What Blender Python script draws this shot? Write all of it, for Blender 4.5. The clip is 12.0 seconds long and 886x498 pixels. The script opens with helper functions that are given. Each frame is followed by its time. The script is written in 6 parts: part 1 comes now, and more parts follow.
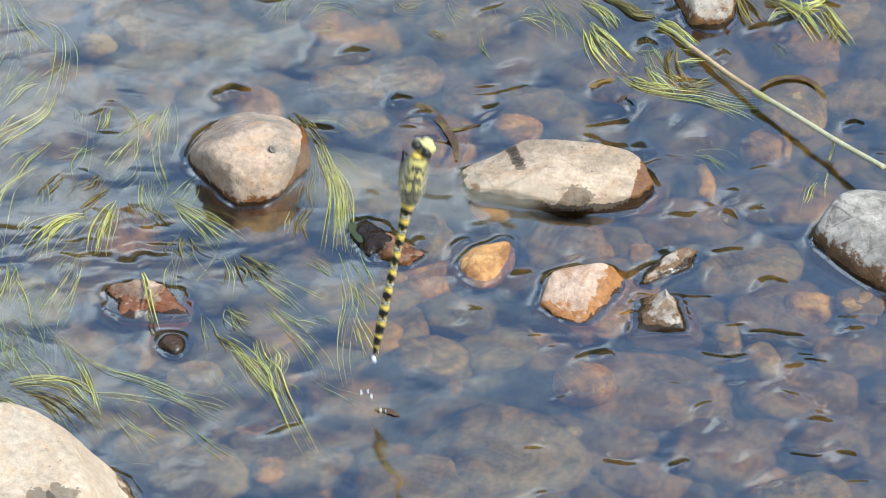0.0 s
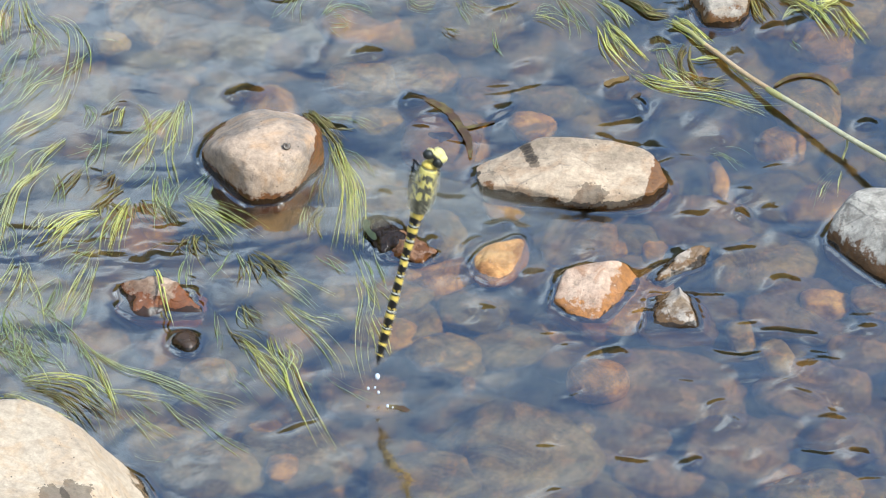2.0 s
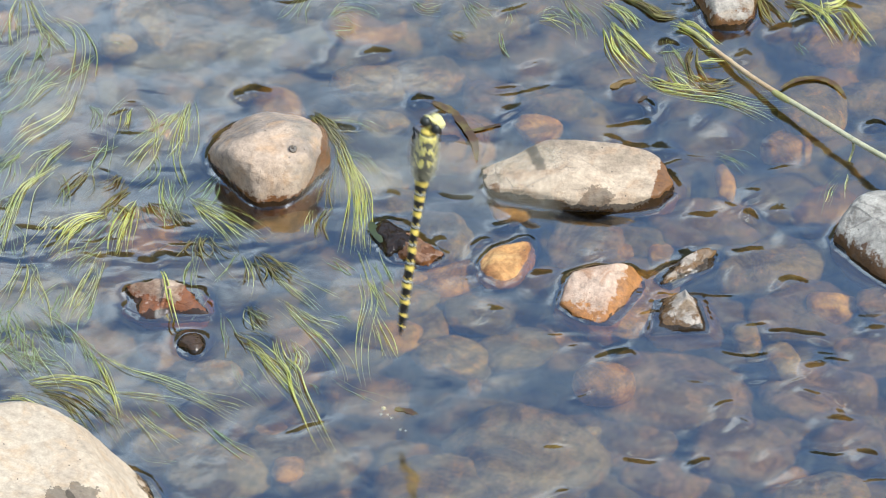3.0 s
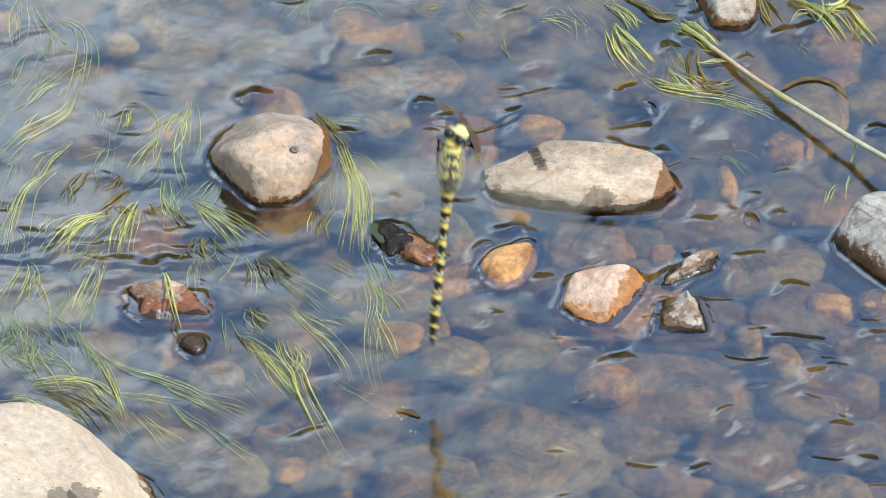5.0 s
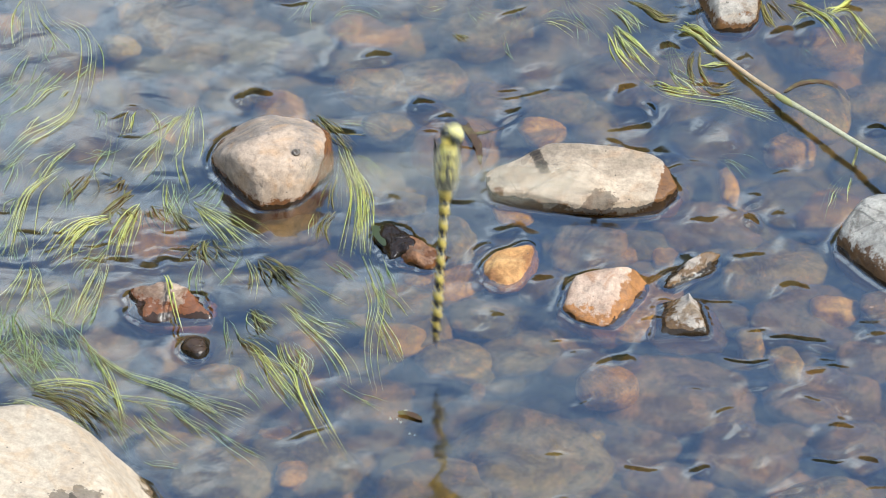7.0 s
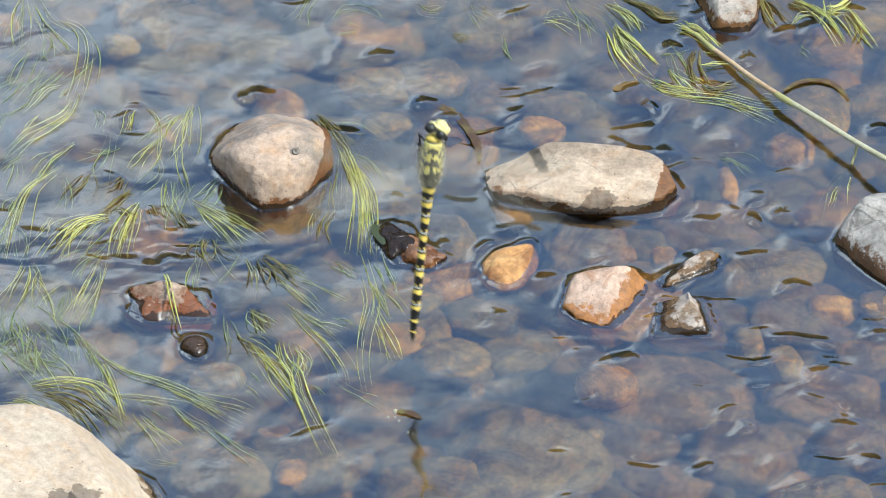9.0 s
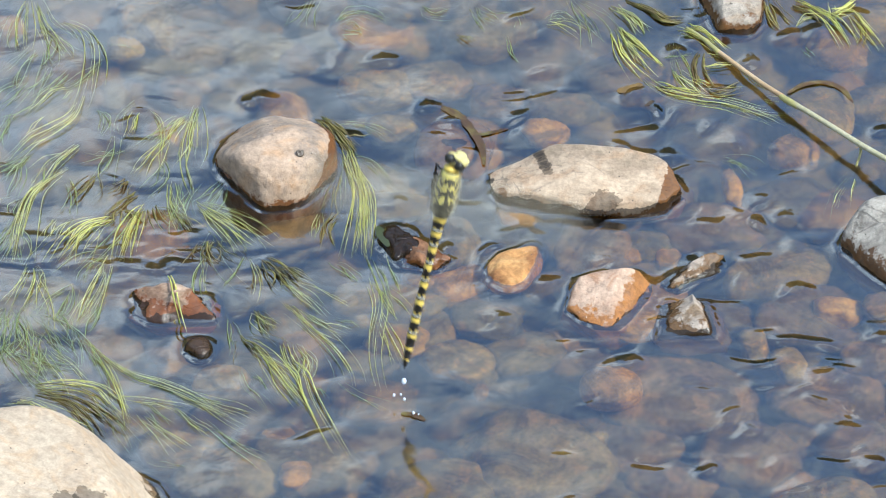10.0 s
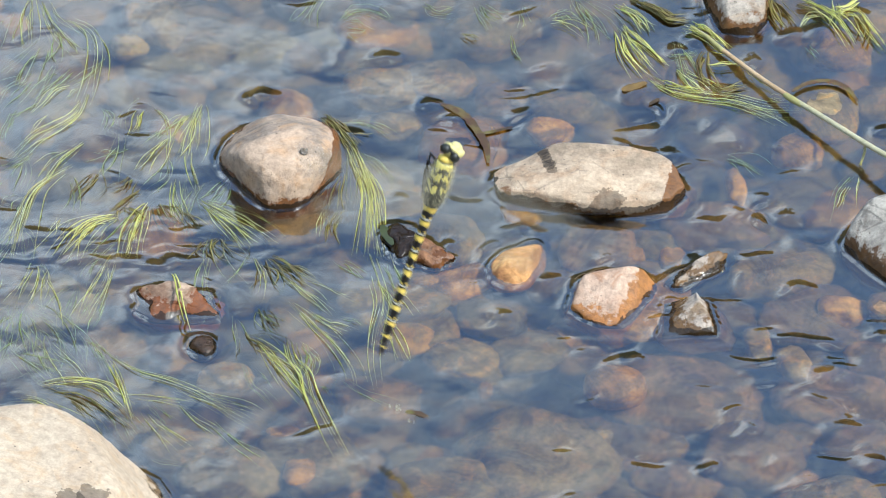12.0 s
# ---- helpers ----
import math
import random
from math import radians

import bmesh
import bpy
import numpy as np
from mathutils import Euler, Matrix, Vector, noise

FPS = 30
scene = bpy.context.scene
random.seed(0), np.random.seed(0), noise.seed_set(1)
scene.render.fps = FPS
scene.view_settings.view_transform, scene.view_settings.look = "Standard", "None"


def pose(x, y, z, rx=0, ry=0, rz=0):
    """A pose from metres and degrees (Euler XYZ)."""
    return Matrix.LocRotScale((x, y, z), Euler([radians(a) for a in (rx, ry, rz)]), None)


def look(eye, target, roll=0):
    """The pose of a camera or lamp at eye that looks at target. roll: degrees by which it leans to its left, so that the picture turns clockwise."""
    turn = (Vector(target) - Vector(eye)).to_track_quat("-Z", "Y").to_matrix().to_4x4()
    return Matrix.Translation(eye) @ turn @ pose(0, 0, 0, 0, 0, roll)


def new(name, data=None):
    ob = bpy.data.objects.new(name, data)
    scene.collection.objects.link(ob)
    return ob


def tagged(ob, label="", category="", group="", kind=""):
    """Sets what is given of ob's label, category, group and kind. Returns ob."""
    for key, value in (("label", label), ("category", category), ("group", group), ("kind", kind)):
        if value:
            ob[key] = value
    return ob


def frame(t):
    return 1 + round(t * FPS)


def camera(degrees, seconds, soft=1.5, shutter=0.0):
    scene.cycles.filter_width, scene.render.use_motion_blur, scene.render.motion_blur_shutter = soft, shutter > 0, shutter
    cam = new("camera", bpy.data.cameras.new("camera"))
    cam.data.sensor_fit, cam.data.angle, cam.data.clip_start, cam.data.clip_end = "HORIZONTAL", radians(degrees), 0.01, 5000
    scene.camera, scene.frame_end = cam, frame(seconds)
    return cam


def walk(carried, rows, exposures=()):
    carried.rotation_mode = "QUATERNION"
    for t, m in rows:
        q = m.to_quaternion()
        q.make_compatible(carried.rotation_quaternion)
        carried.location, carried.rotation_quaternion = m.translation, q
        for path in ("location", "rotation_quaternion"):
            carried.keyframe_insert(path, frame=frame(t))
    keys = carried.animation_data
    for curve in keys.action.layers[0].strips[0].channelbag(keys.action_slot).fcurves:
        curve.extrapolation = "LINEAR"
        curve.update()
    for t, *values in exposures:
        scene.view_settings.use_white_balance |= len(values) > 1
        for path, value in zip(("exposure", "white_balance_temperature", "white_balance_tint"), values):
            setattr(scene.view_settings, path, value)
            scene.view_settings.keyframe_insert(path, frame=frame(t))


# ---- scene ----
# ---- camera: a long lens on the bank, held by hand ----
EYE = (0.0000, -1.9700, 1.5392)
cam = camera(7.324, 12.0, soft=1.1, shutter=0.8)
walk(cam, [
    (0, look(EYE, (0.00784, -0.00101, 0))),
    (0.5, look(EYE, (0.00691, -0.00213, 0))),
    (1, look(EYE, (0.00566, -0.00349, 0))),
    (1.5, look(EYE, (0.00471, -0.00298, 0))),
    (2, look(EYE, (0.00286, -0.00252, 0))),
    (2.5, look(EYE, (0.00132, -0.00207, 0))),
    (3, look(EYE, (0.00063, -0.00100, 0))),
    (5, look(EYE, (0.00004, -0.00058, 0))),
    (5.5, look(EYE, (0.00000, 0.00000, 0))),
    (6, look(EYE, (-0.00031, 0.00077, 0))),
    (6.5, look(EYE, (-0.00032, 0.00144, 0))),
    (7, look(EYE, (-0.00062, 0.00100, 0))),
    (9, look(EYE, (-0.00036, 0.00036, 0))),
    (9.5, look(EYE, (-0.00088, 0.00040, 0))),
    (10, look(EYE, (-0.00192, 0.00157, 0))),
    (10.5, look(EYE, (-0.00283, 0.00241, 0))),
    (11, look(EYE, (-0.00379, 0.00155, 0))),
    (11.5, look(EYE, (-0.00377, 0.00138, 0))),
    (12, look(EYE, (-0.00342, 0.00061, 0))),
], [(0.0, 1.39, 5820, 4), (12.0, 1.39, 5820, 4)])

# ---- world, sun, exposure ----
SUN_ELEV, SUN_AZ = 52.0, 118.0
world = bpy.data.worlds.new("sky")
scene.world = world
world.use_nodes = True
wn = world.node_tree.nodes
sky = wn.new("ShaderNodeTexSky")
sky.sky_type, sky.sun_disc = "NISHITA", False
sky.sun_elevation, sky.sun_rotation = radians(SUN_ELEV), radians(SUN_AZ)
sky.air_density, sky.dust_density = 1.0, 1.2
wn["Background"].inputs["Strength"].default_value = 0.15
# fair-weather clouds, scattered evenly over the whole sky: thin grey veils with brighter cores
wl = world.node_tree.links
sky_at, puffs = wn.new("ShaderNodeTexCoord"), wn.new("ShaderNodeTexNoise")
puffs.inputs["Scale"].default_value, puffs.inputs["Detail"].default_value, puffs.inputs["Roughness"].default_value = 4.2, 3.0, 0.5
drift = wn.new("ShaderNodeMapping")
drift.inputs["Location"].default_value = (-5.6, -6.7, -4.3)
wl.new(sky_at.outputs["Generated"], drift.inputs["Vector"])
wl.new(drift.outputs["Vector"], puffs.inputs["Vector"])
layer = sky.outputs["Color"]
for low, high, colour in ((0.43, 0.63, (2.6, 3.05, 3.6, 1)), (0.55, 0.84, (9.6, 10.4, 11.6, 1))):
    cover, blend = wn.new("ShaderNodeValToRGB"), wn.new("ShaderNodeMix")
    cover.color_ramp.elements[0].position, cover.color_ramp.elements[1].position = low, high
    blend.data_type = "RGBA"
    blend.inputs["B"].default_value = colour
    wl.new(puffs.outputs["Fac"], cover.inputs["Fac"])
    wl.new(cover.outputs["Color"], blend.inputs["Factor"])
    wl.new(layer, blend.inputs["A"])
    layer = [o for o in blend.outputs if o.type == "RGBA"][0]
wl.new(layer, wn["Background"].inputs["Color"])
sun_data = bpy.data.lights.new("sun", "SUN")
sun_data.energy, sun_data.angle, sun_data.color = 2.1, radians(0.55), (1.0, 0.93, 0.82)
sun = new("sun", sun_data)
sun_way = Vector((math.sin(radians(SUN_AZ)) * math.cos(radians(SUN_ELEV)),
                  math.cos(radians(SUN_AZ)) * math.cos(radians(SUN_ELEV)), math.sin(radians(SUN_ELEV))))
sun.matrix_world = look(sun_way * 5.0, (0, 0, 0))


# ---- materials ----
class Mat:
    """A small builder of node materials."""

    def __init__(self, name):
        self.m = bpy.data.materials.new(name)
        self.m.use_nodes = True
        self.t = self.m.node_tree
        self.n = self.t.nodes
        self.bsdf = self.n["Principled BSDF"]
        self.out = self.n["Material Output"]

    def link(self, a, b):
        self.t.links.new(a, b)

    def coord(self, which="Object", scale=(1, 1, 1)):
        c, m = self.n.new("ShaderNodeTexCoord"), self.n.new("ShaderNodeMapping")
        m.inputs["Scale"].default_value = scale
        self.link(c.outputs[which], m.inputs["Vector"])
        return m.outputs["Vector"]

    def noise(self, vec, scale, detail=4.0, rough=0.55, dist=0.0):
        k = self.n.new("ShaderNodeTexNoise")
        k.inputs["Scale"].default_value, k.inputs["Detail"].default_value = scale, detail
        k.inputs["Roughness"].default_value, k.inputs["Distortion"].default_value = rough, dist
        self.link(vec, k.inputs["Vector"])
        return k.outputs["Fac"]

    def voronoi(self, vec, scale, feature="F1"):
        k = self.n.new("ShaderNodeTexVoronoi")
        k.feature = feature
        k.inputs["Scale"].default_value = scale
        self.link(vec, k.inputs["Vector"])
        return k.outputs["Distance"]

    def ramp(self, fac, stops):
        r = self.n.new("ShaderNodeValToRGB")
        els = r.color_ramp.elements
        while len(els) < len(stops):
            els.new(0.5)
        for e, (p, c) in zip(els, stops):
            e.position = p
            e.color = (c, c, c, 1) if isinstance(c, (int, float)) else (*c, 1)
        self.link(fac, r.inputs["Fac"])
        return r.outputs["Color"]

    def mix(self, fac, a, b, mode="MIX"):
        k = self.n.new("ShaderNodeMix")
        k.data_type, k.blend_type = "RGBA", mode
        for sock, v in ((k.inputs["Factor"], fac), (k.inputs["A"], a), (k.inputs["B"], b)):
            self.put(sock, v)
        return [o for o in k.outputs if o.type == "RGBA"][0]

    def put(self, sock, v):
        if isinstance(v, bpy.types.NodeSocket):
            self.link(v, sock)
        elif isinstance(v, tuple):
            sock.default_value = (*v, 1) if len(v) == 3 else v
        else:
            sock.default_value = v

    def math(self, op, a, b=0.0):
        k = self.n.new("ShaderNodeMath")
        k.operation = op
        self.put(k.inputs[0], a)
        self.put(k.inputs[1], b)
        return k.outputs[0]

    def bump(self, height, strength, distance, normal=None):
        b = self.n.new("ShaderNodeBump")
        b.inputs["Strength"].default_value, b.inputs["Distance"].default_value = strength, distance
        self.link(height, b.inputs["Height"])
        if normal:
            self.link(normal, b.inputs["Normal"])
        return b.outputs["Normal"]

    def set(self, **kw):
        for k, v in kw.items():
            self.put(self.bsdf.inputs[k.replace("_", " ")], v)
        return self.m


def stone_mat(name, pale, dark, stain, wet_line=0.0025, wet_colour=(0.10, 0.045, 0.015), splash=0.12, contrast=1.0, spots=(), veins=0.5, side=0.0, foot_line=0.0022):
    """River stone: mottled, grained, with dark specks and veins, and dark and glossy where the stream wets it."""
    k = Mat(name)
    info = k.n.new("ShaderNodeObjectInfo")
    vec = k.n.new("ShaderNodeVectorMath")
    vec.operation = "ADD"
    obj = k.coord()
    k.link(obj, vec.inputs[0])
    k.link(info.outputs["Random"], vec.inputs[1])
    v = vec.outputs["Vector"]
    big = k.noise(v, 42, 6, 0.62, 0.8)
    col = k.mix(k.ramp(big, [(0.41, 0.0), (0.57, 1.0)]), dark, pale)
    col = k.mix(k.ramp(k.noise(v, 85, 4, 0.6, 1.2), [(0.50, 0.0), (0.66, 0.8)]), col, stain)
    pits = k.noise(v, 330, 4, 0.7, 0.3)
    col = k.mix(0.45 * contrast, col, k.ramp(pits, [(0.32, 0.35), (0.60, 1.0)]), "MULTIPLY")
    grain = k.noise(v, 1100, 2, 0.7)
    col = k.mix(0.30, col, k.ramp(grain, [(0.3, 0.35), (0.7, 1.0)]), "MULTIPLY")
    crack = k.voronoi(k.coord("Object", (1.0, 1.6, 1.0)), 62, "DISTANCE_TO_EDGE")
    line = k.ramp(k.math("ADD", crack, k.math("MULTIPLY", k.math("SUBTRACT", pits, 0.5), 0.12)), [(0.004, 1.0), (0.03, 0.0)])
    line = k.math("MULTIPLY", line, k.ramp(k.noise(v, 60, 2), [(0.50, 0.0), (0.60, veins)]))
    col = k.mix(line, col, (0.10, 0.085, 0.07))
    specks = k.ramp(k.voronoi(v, 420), [(0.10, 0.0), (0.16, 1.0)])
    thin = k.ramp(k.noise(v, 150, 2), [(0.55, 0.0), (0.6, 1.0)])
    col = k.mix(k.math("MULTIPLY", k.math("SUBTRACT", 1.0, specks), thin), col, (0.07, 0.055, 0.04))
    geo, sep, own = k.n.new("ShaderNodeNewGeometry"), k.n.new("ShaderNodeSeparateXYZ"), k.n.new("ShaderNodeSeparateXYZ")
    k.link(geo.outputs["Position"], sep.inputs[0])
    k.link(obj, own.inputs[0])
    h = k.math("ADD", sep.outputs["Z"], k.math("MULTIPLY", k.math("SUBTRACT", k.noise(v, 150, 5, 0.7), 0.5), 0.016))
    h = k.math("SUBTRACT", h, k.math("MULTIPLY", k.math("MAXIMUM", k.math("SUBTRACT", own.outputs["X"], side), 0.0), splash))
    rng = k.n.new("ShaderNodeMapRange")
    rng.inputs["From Min"].default_value, rng.inputs["From Max"].default_value = wet_line - 0.0006, wet_line + 0.0006
    rng.inputs["To Min"].default_value, rng.inputs["To Max"].default_value = 1.0, 0.0
    k.link(h, rng.inputs["Value"])
    wet = rng.outputs["Result"]
    # damp patches, and the long stone's shaded notch, painted instead of carved
    for x, y, z, r in spots:
        far = k.n.new("ShaderNodeVectorMath")
        far.operation = "DISTANCE"
        k.link(obj, far.inputs[0])
        far.inputs[1].default_value = (x, y, z)
        edge = k.math("ADD", far.outputs["Value"], k.math("MULTIPLY", k.math("SUBTRACT", k.noise(v, 210, 4, 0.7), 0.5), r * 2.2))
        spot_dark = k.math("LESS_THAN", edge, r)
        col = k.mix(spot_dark, col, k.mix(1.0, col, (0.44, 0.43, 0.42), "MULTIPLY"))
    soaked = k.mix(k.ramp(pits, [(0.35, 0.0), (0.65, 0.7)]), wet_colour, tuple(c * 0.25 for c in wet_colour))
    col = k.mix(wet, col, k.mix(0.90, col, soaked))
    # dark band at the waterline: the underside's shade and reflection, painted in
    foot_dark = k.math("LESS_THAN", k.math("ADD", sep.outputs["Z"], k.math("MULTIPLY", k.math("SUBTRACT", k.noise(v, 160, 3, 0.6), 0.5), 0.006)), foot_line)
    above = k.math("GREATER_THAN", sep.outputs["Z"], -0.0012)
    col = k.mix(k.math("MULTIPLY", k.math("MULTIPLY", foot_dark, above), 0.85), col, (0.012, 0.009, 0.005))
    relief = k.math("ADD", k.math("ADD", big, k.math("MULTIPLY", pits, 0.35)), k.math("SUBTRACT", k.math("MULTIPLY", grain, 0.10), k.math("MULTIPLY", line, 0.3)))
    rough = k.math("SUBTRACT", 0.85, k.math("MULTIPLY", wet, 0.68))
    gloss = k.math("SUBTRACT", 0.5, k.math("MULTIPLY", wet, 0.18))
    return k.set(Base_Color=col, Roughness=rough, Specular_IOR_Level=gloss, Normal=k.bump(relief, 0.8, 0.0014))


def sub_mat(name, a, b, c):
    """A stone that lies under water: softly mottled, with a film of silt and algal growth."""
    k = Mat(name)
    info = k.n.new("ShaderNodeObjectInfo")
    vec = k.n.new("ShaderNodeVectorMath")
    vec.operation = "ADD"
    k.link(k.coord(), vec.inputs[0])
    k.link(info.outputs["Random"], vec.inputs[1])
    v = vec.outputs["Vector"]
    n1 = k.noise(v, 55, 6, 0.66, 1.2)
    col = k.mix(k.ramp(n1, [(0.40, 0.0), (0.58, 1.0)]), b, a)
    col = k.mix(k.ramp(k.noise(v, 90, 5, 0.7, 0.8), [(0.53, 0.0), (0.62, 0.9)]), col, c)
    silt = k.ramp(k.noise(v, 34, 5, 0.7, 1.5), [(0.46, 0.0), (0.60, 0.75)])
    col = k.mix(silt, col, tuple(0.32 * x for x in b))
    col = k.mix(0.5, col, k.ramp(k.noise(v, 420, 4, 0.7), [(0.32, 0.25), (0.62, 1.0)]), "MULTIPLY")
    hsv = k.n.new("ShaderNodeHueSaturation")
    k.link(k.math("ADD", 0.7, k.math("MULTIPLY", info.outputs["Random"], 0.6)), hsv.inputs["Value"])
    k.link(col, hsv.inputs["Color"])
    return k.set(Base_Color=hsv.outputs["Color"], Roughness=0.7, Normal=k.bump(n1, 0.5, 0.0015))


def plant_mat(name, a, b, rough=0.38, trans=0.25):
    k = Mat(name)
    info = k.n.new("ShaderNodeObjectInfo")
    v = k.coord()
    col = k.mix(info.outputs["Random"], a, b)
    col = k.mix(k.ramp(k.noise(v, 160, 3), [(0.45, 0.0), (0.7, 0.6)]), col, (0.20, 0.17, 0.04))
    k.set(Base_Color=col, Roughness=rough, Subsurface_Weight=trans, Subsurface_Scale=0.0006)
    k.bsdf.inputs["Subsurface Radius"].default_value = (0.6, 1.0, 0.2)
    return k.m


def plain_mat(name, colour, rough=0.4, grain=900, amount=0.3, metal=0.0):
    k = Mat(name)
    n = k.noise(k.coord(), grain, 3, 0.6)
    col = k.mix(amount, colour, k.ramp(n, [(0.3, 0.25), (0.7, 1.0)]), "MULTIPLY")
    return k.set(Base_Color=col, Roughness=rough, Metallic=metal, Normal=k.bump(n, 0.25, 0.0002))


def water_mat(name, mirror, tint, ripple):
    """Clear stream water: what lies below shows through, and its surface mirrors the sky."""
    k = Mat(name)
    v = k.coord("Object", (1.0, 1.3, 1.0))
    n = k.math("ADD", k.noise(v, 70, 2, 0.45, 0.7), k.math("MULTIPLY", k.noise(v, 210, 2, 0.5, 0.4), 0.18))
    normal = k.bump(n, ripple, 0.004)
    edge = k.n.new("ShaderNodeLayerWeight")
    edge.inputs["Blend"].default_value = 0.5
    share = k.math("ADD", mirror, k.math("MULTIPLY", k.math("POWER", edge.outputs["Facing"], 4.0), 1.0 - mirror))
    clear, gloss, mixer = k.n.new("ShaderNodeBsdfRefraction"), k.n.new("ShaderNodeBsdfGlossy"), k.n.new("ShaderNodeMixShader")
    clear.inputs["Color"].default_value = (*tint, 1)
    clear.inputs["IOR"].default_value, clear.inputs["Roughness"].default_value = 1.33, 0.22
    gloss.inputs["Color"].default_value = (1, 1, 1, 1)
    k.link(normal, clear.inputs["Normal"])
    gloss.inputs["Roughness"].default_value = 0.075
    k.link(normal, gloss.inputs["Normal"])
    k.link(share, mixer.inputs[0])
    k.link(clear.outputs[0], mixer.inputs[1])
    k.link(gloss.outputs[0], mixer.inputs[2])
    k.link(mixer.outputs[0], k.out.inputs["Surface"])
    return k.m


M_GREY = stone_mat("grey_sandstone", (0.50, 0.36, 0.25), (0.30, 0.23, 0.175), (0.47, 0.29, 0.16), 0.0050, (0.17, 0.06, 0.013), 2.2, 1.3, (), 0.12, 0.0140, 0.0030)
M_PALE = stone_mat("pale_sandstone", (0.55, 0.435, 0.31), (0.46, 0.355, 0.25), (0.50, 0.35, 0.215), 0.003, (0.16, 0.10, 0.05), 0.06, 0.9, ((0.0229, -0.0128, 0.0255, 0.006), (0.016, -0.018, 0.026, 0.005), (0.04, -0.005, 0.008, 0.006)), 0.15)
M_LONG = stone_mat("pale_grey_sandstone", (0.53, 0.40, 0.275), (0.33, 0.245, 0.165), (0.44, 0.29, 0.175), 0.0030, (0.18, 0.07, 0.015), 3.0, 1.2, ((-0.0188, 0.0082, 0.0076, 0.0023), (-0.0181, 0.0067, 0.0075, 0.0023), (-0.0174, 0.0051, 0.0075, 0.0023), (-0.0166, 0.0031, 0.0076, 0.0023), (-0.0158, 0.001, 0.0077, 0.0023), (-0.0148, -0.001, 0.0077, 0.0023), (-0.0138, -0.003, 0.0078, 0.0021), (0.0083, -0.0165, 0.003, 0.006)), 0.4, 0.0265, 0.0040)
M_COLD = stone_mat("cold_grey_stone", (0.46, 0.41, 0.34), (0.27, 0.24, 0.20), (0.20, 0.17, 0.14), 0.0068, (0.12, 0.055, 0.018), 0.0, 1.4)
M_PINK = stone_mat("pink_sandstone", (0.46, 0.32, 0.22), (0.33, 0.21, 0.14), (0.38, 0.18, 0.08), 0.003, (0.27, 0.14, 0.05), 0.15)
M_MID = stone_mat("pink_broken_stone", (0.54, 0.38, 0.27), (0.38, 0.24, 0.16), (0.34, 0.15, 0.06), 0.0032, (0.36, 0.15, 0.04), 0.8, 1.4, (), 0.4, 0.0040, 0.0008)
M_BROKEN = stone_mat("wet_broken_stone", (0.50, 0.36, 0.25), (0.22, 0.13, 0.08), (0.20, 0.085, 0.03), 0.0036, (0.20, 0.06, 0.014), 1.3, 1.5, (), 0.5, 0.003)
M_ORANGE = stone_mat("orange_stone", (0.52, 0.26, 0.085), (0.26, 0.11, 0.035), (0.60, 0.36, 0.14), -0.002, (0.50, 0.23, 0.06), 0.0, 1.4, foot_line=-0.002)
M_TRI = stone_mat("olive_grey_stone", (0.42, 0.35, 0.28), (0.24, 0.18, 0.13), (0.16, 0.09, 0.035), 0.0034, (0.14, 0.07, 0.02), 1.2, 1.5, (), 0.5, 0.005)
M_GLISTEN = stone_mat("wet_grey_stone", (0.46, 0.39, 0.31), (0.32, 0.27, 0.21), (0.34, 0.25, 0.17), 0.0050, (0.16, 0.07, 0.02), 4.0, 1.4, (), 0.3, 0.0085)
M_DARK = stone_mat("black_wet_stone", (0.030, 0.016, 0.008), (0.010, 0.006, 0.004), (0.060, 0.028, 0.010), 0.02, (0.022, 0.011, 0.005), 0.0, 1.4)
M_RUST = stone_mat("wet_rust_stone", (0.22, 0.10, 0.045), (0.06, 0.025, 0.010), (0.34, 0.17, 0.08), 0.0030, (0.13, 0.05, 0.015), 0.0, 1.6, foot_line=0.0008)
M_WET = stone_mat("wet_dark_stone", (0.075, 0.042, 0.022), (0.022, 0.014, 0.009), (0.12, 0.06, 0.025), 0.02, (0.055, 0.03, 0.014), 0.0, 1.4)
M_SUB_ORANGE = sub_mat("drowned_orange_stone", (0.50, 0.265, 0.07), (0.28, 0.15, 0.045), (0.57, 0.34, 0.11))
M_SUB_PINK = sub_mat("drowned_pink_stone", (0.28, 0.205, 0.11), (0.16, 0.12, 0.07), (0.38, 0.22, 0.08))
M_SUB_GREY = sub_mat("drowned_grey_stone", (0.22, 0.17, 0.12), (0.13, 0.105, 0.08), (0.27, 0.17, 0.09))
M_SUB_PALE = sub_mat("drowned_pale_stone", (0.21, 0.175, 0.13), (0.13, 0.115, 0.09), (0.26, 0.18, 0.11))
M_SUB_BROWN = sub_mat("drowned_brown_stone", (0.22, 0.14, 0.085), (0.12, 0.08, 0.05), (0.28, 0.16, 0.08))
M_BED = sub_mat("stream_silt", (0.17, 0.115, 0.07), (0.09, 0.068, 0.048), (0.20, 0.12, 0.06))
M_WEED = plant_mat("weed_green", (0.30, 0.32, 0.07), (0.56, 0.55, 0.23))
M_WEED_DULL = plant_mat("weed_dull_green", (0.16, 0.21, 0.07), (0.29, 0.33, 0.14), 0.5)
M_WEED_BROWN = plant_mat("weed_brown", (0.07, 0.045, 0.015), (0.17, 0.14, 0.04), 0.5)
M_WEED_BRIGHT = plant_mat("weed_yellow_green", (0.38, 0.38, 0.065), (0.60, 0.57, 0.17))
M_WEED_BLADE = plant_mat("weed_blade", (0.36, 0.36, 0.06), (0.58, 0.55, 0.17))
M_STRAP = plant_mat("brown_strap", (0.045, 0.021, 0.006), (0.075, 0.036, 0.010), 0.4)
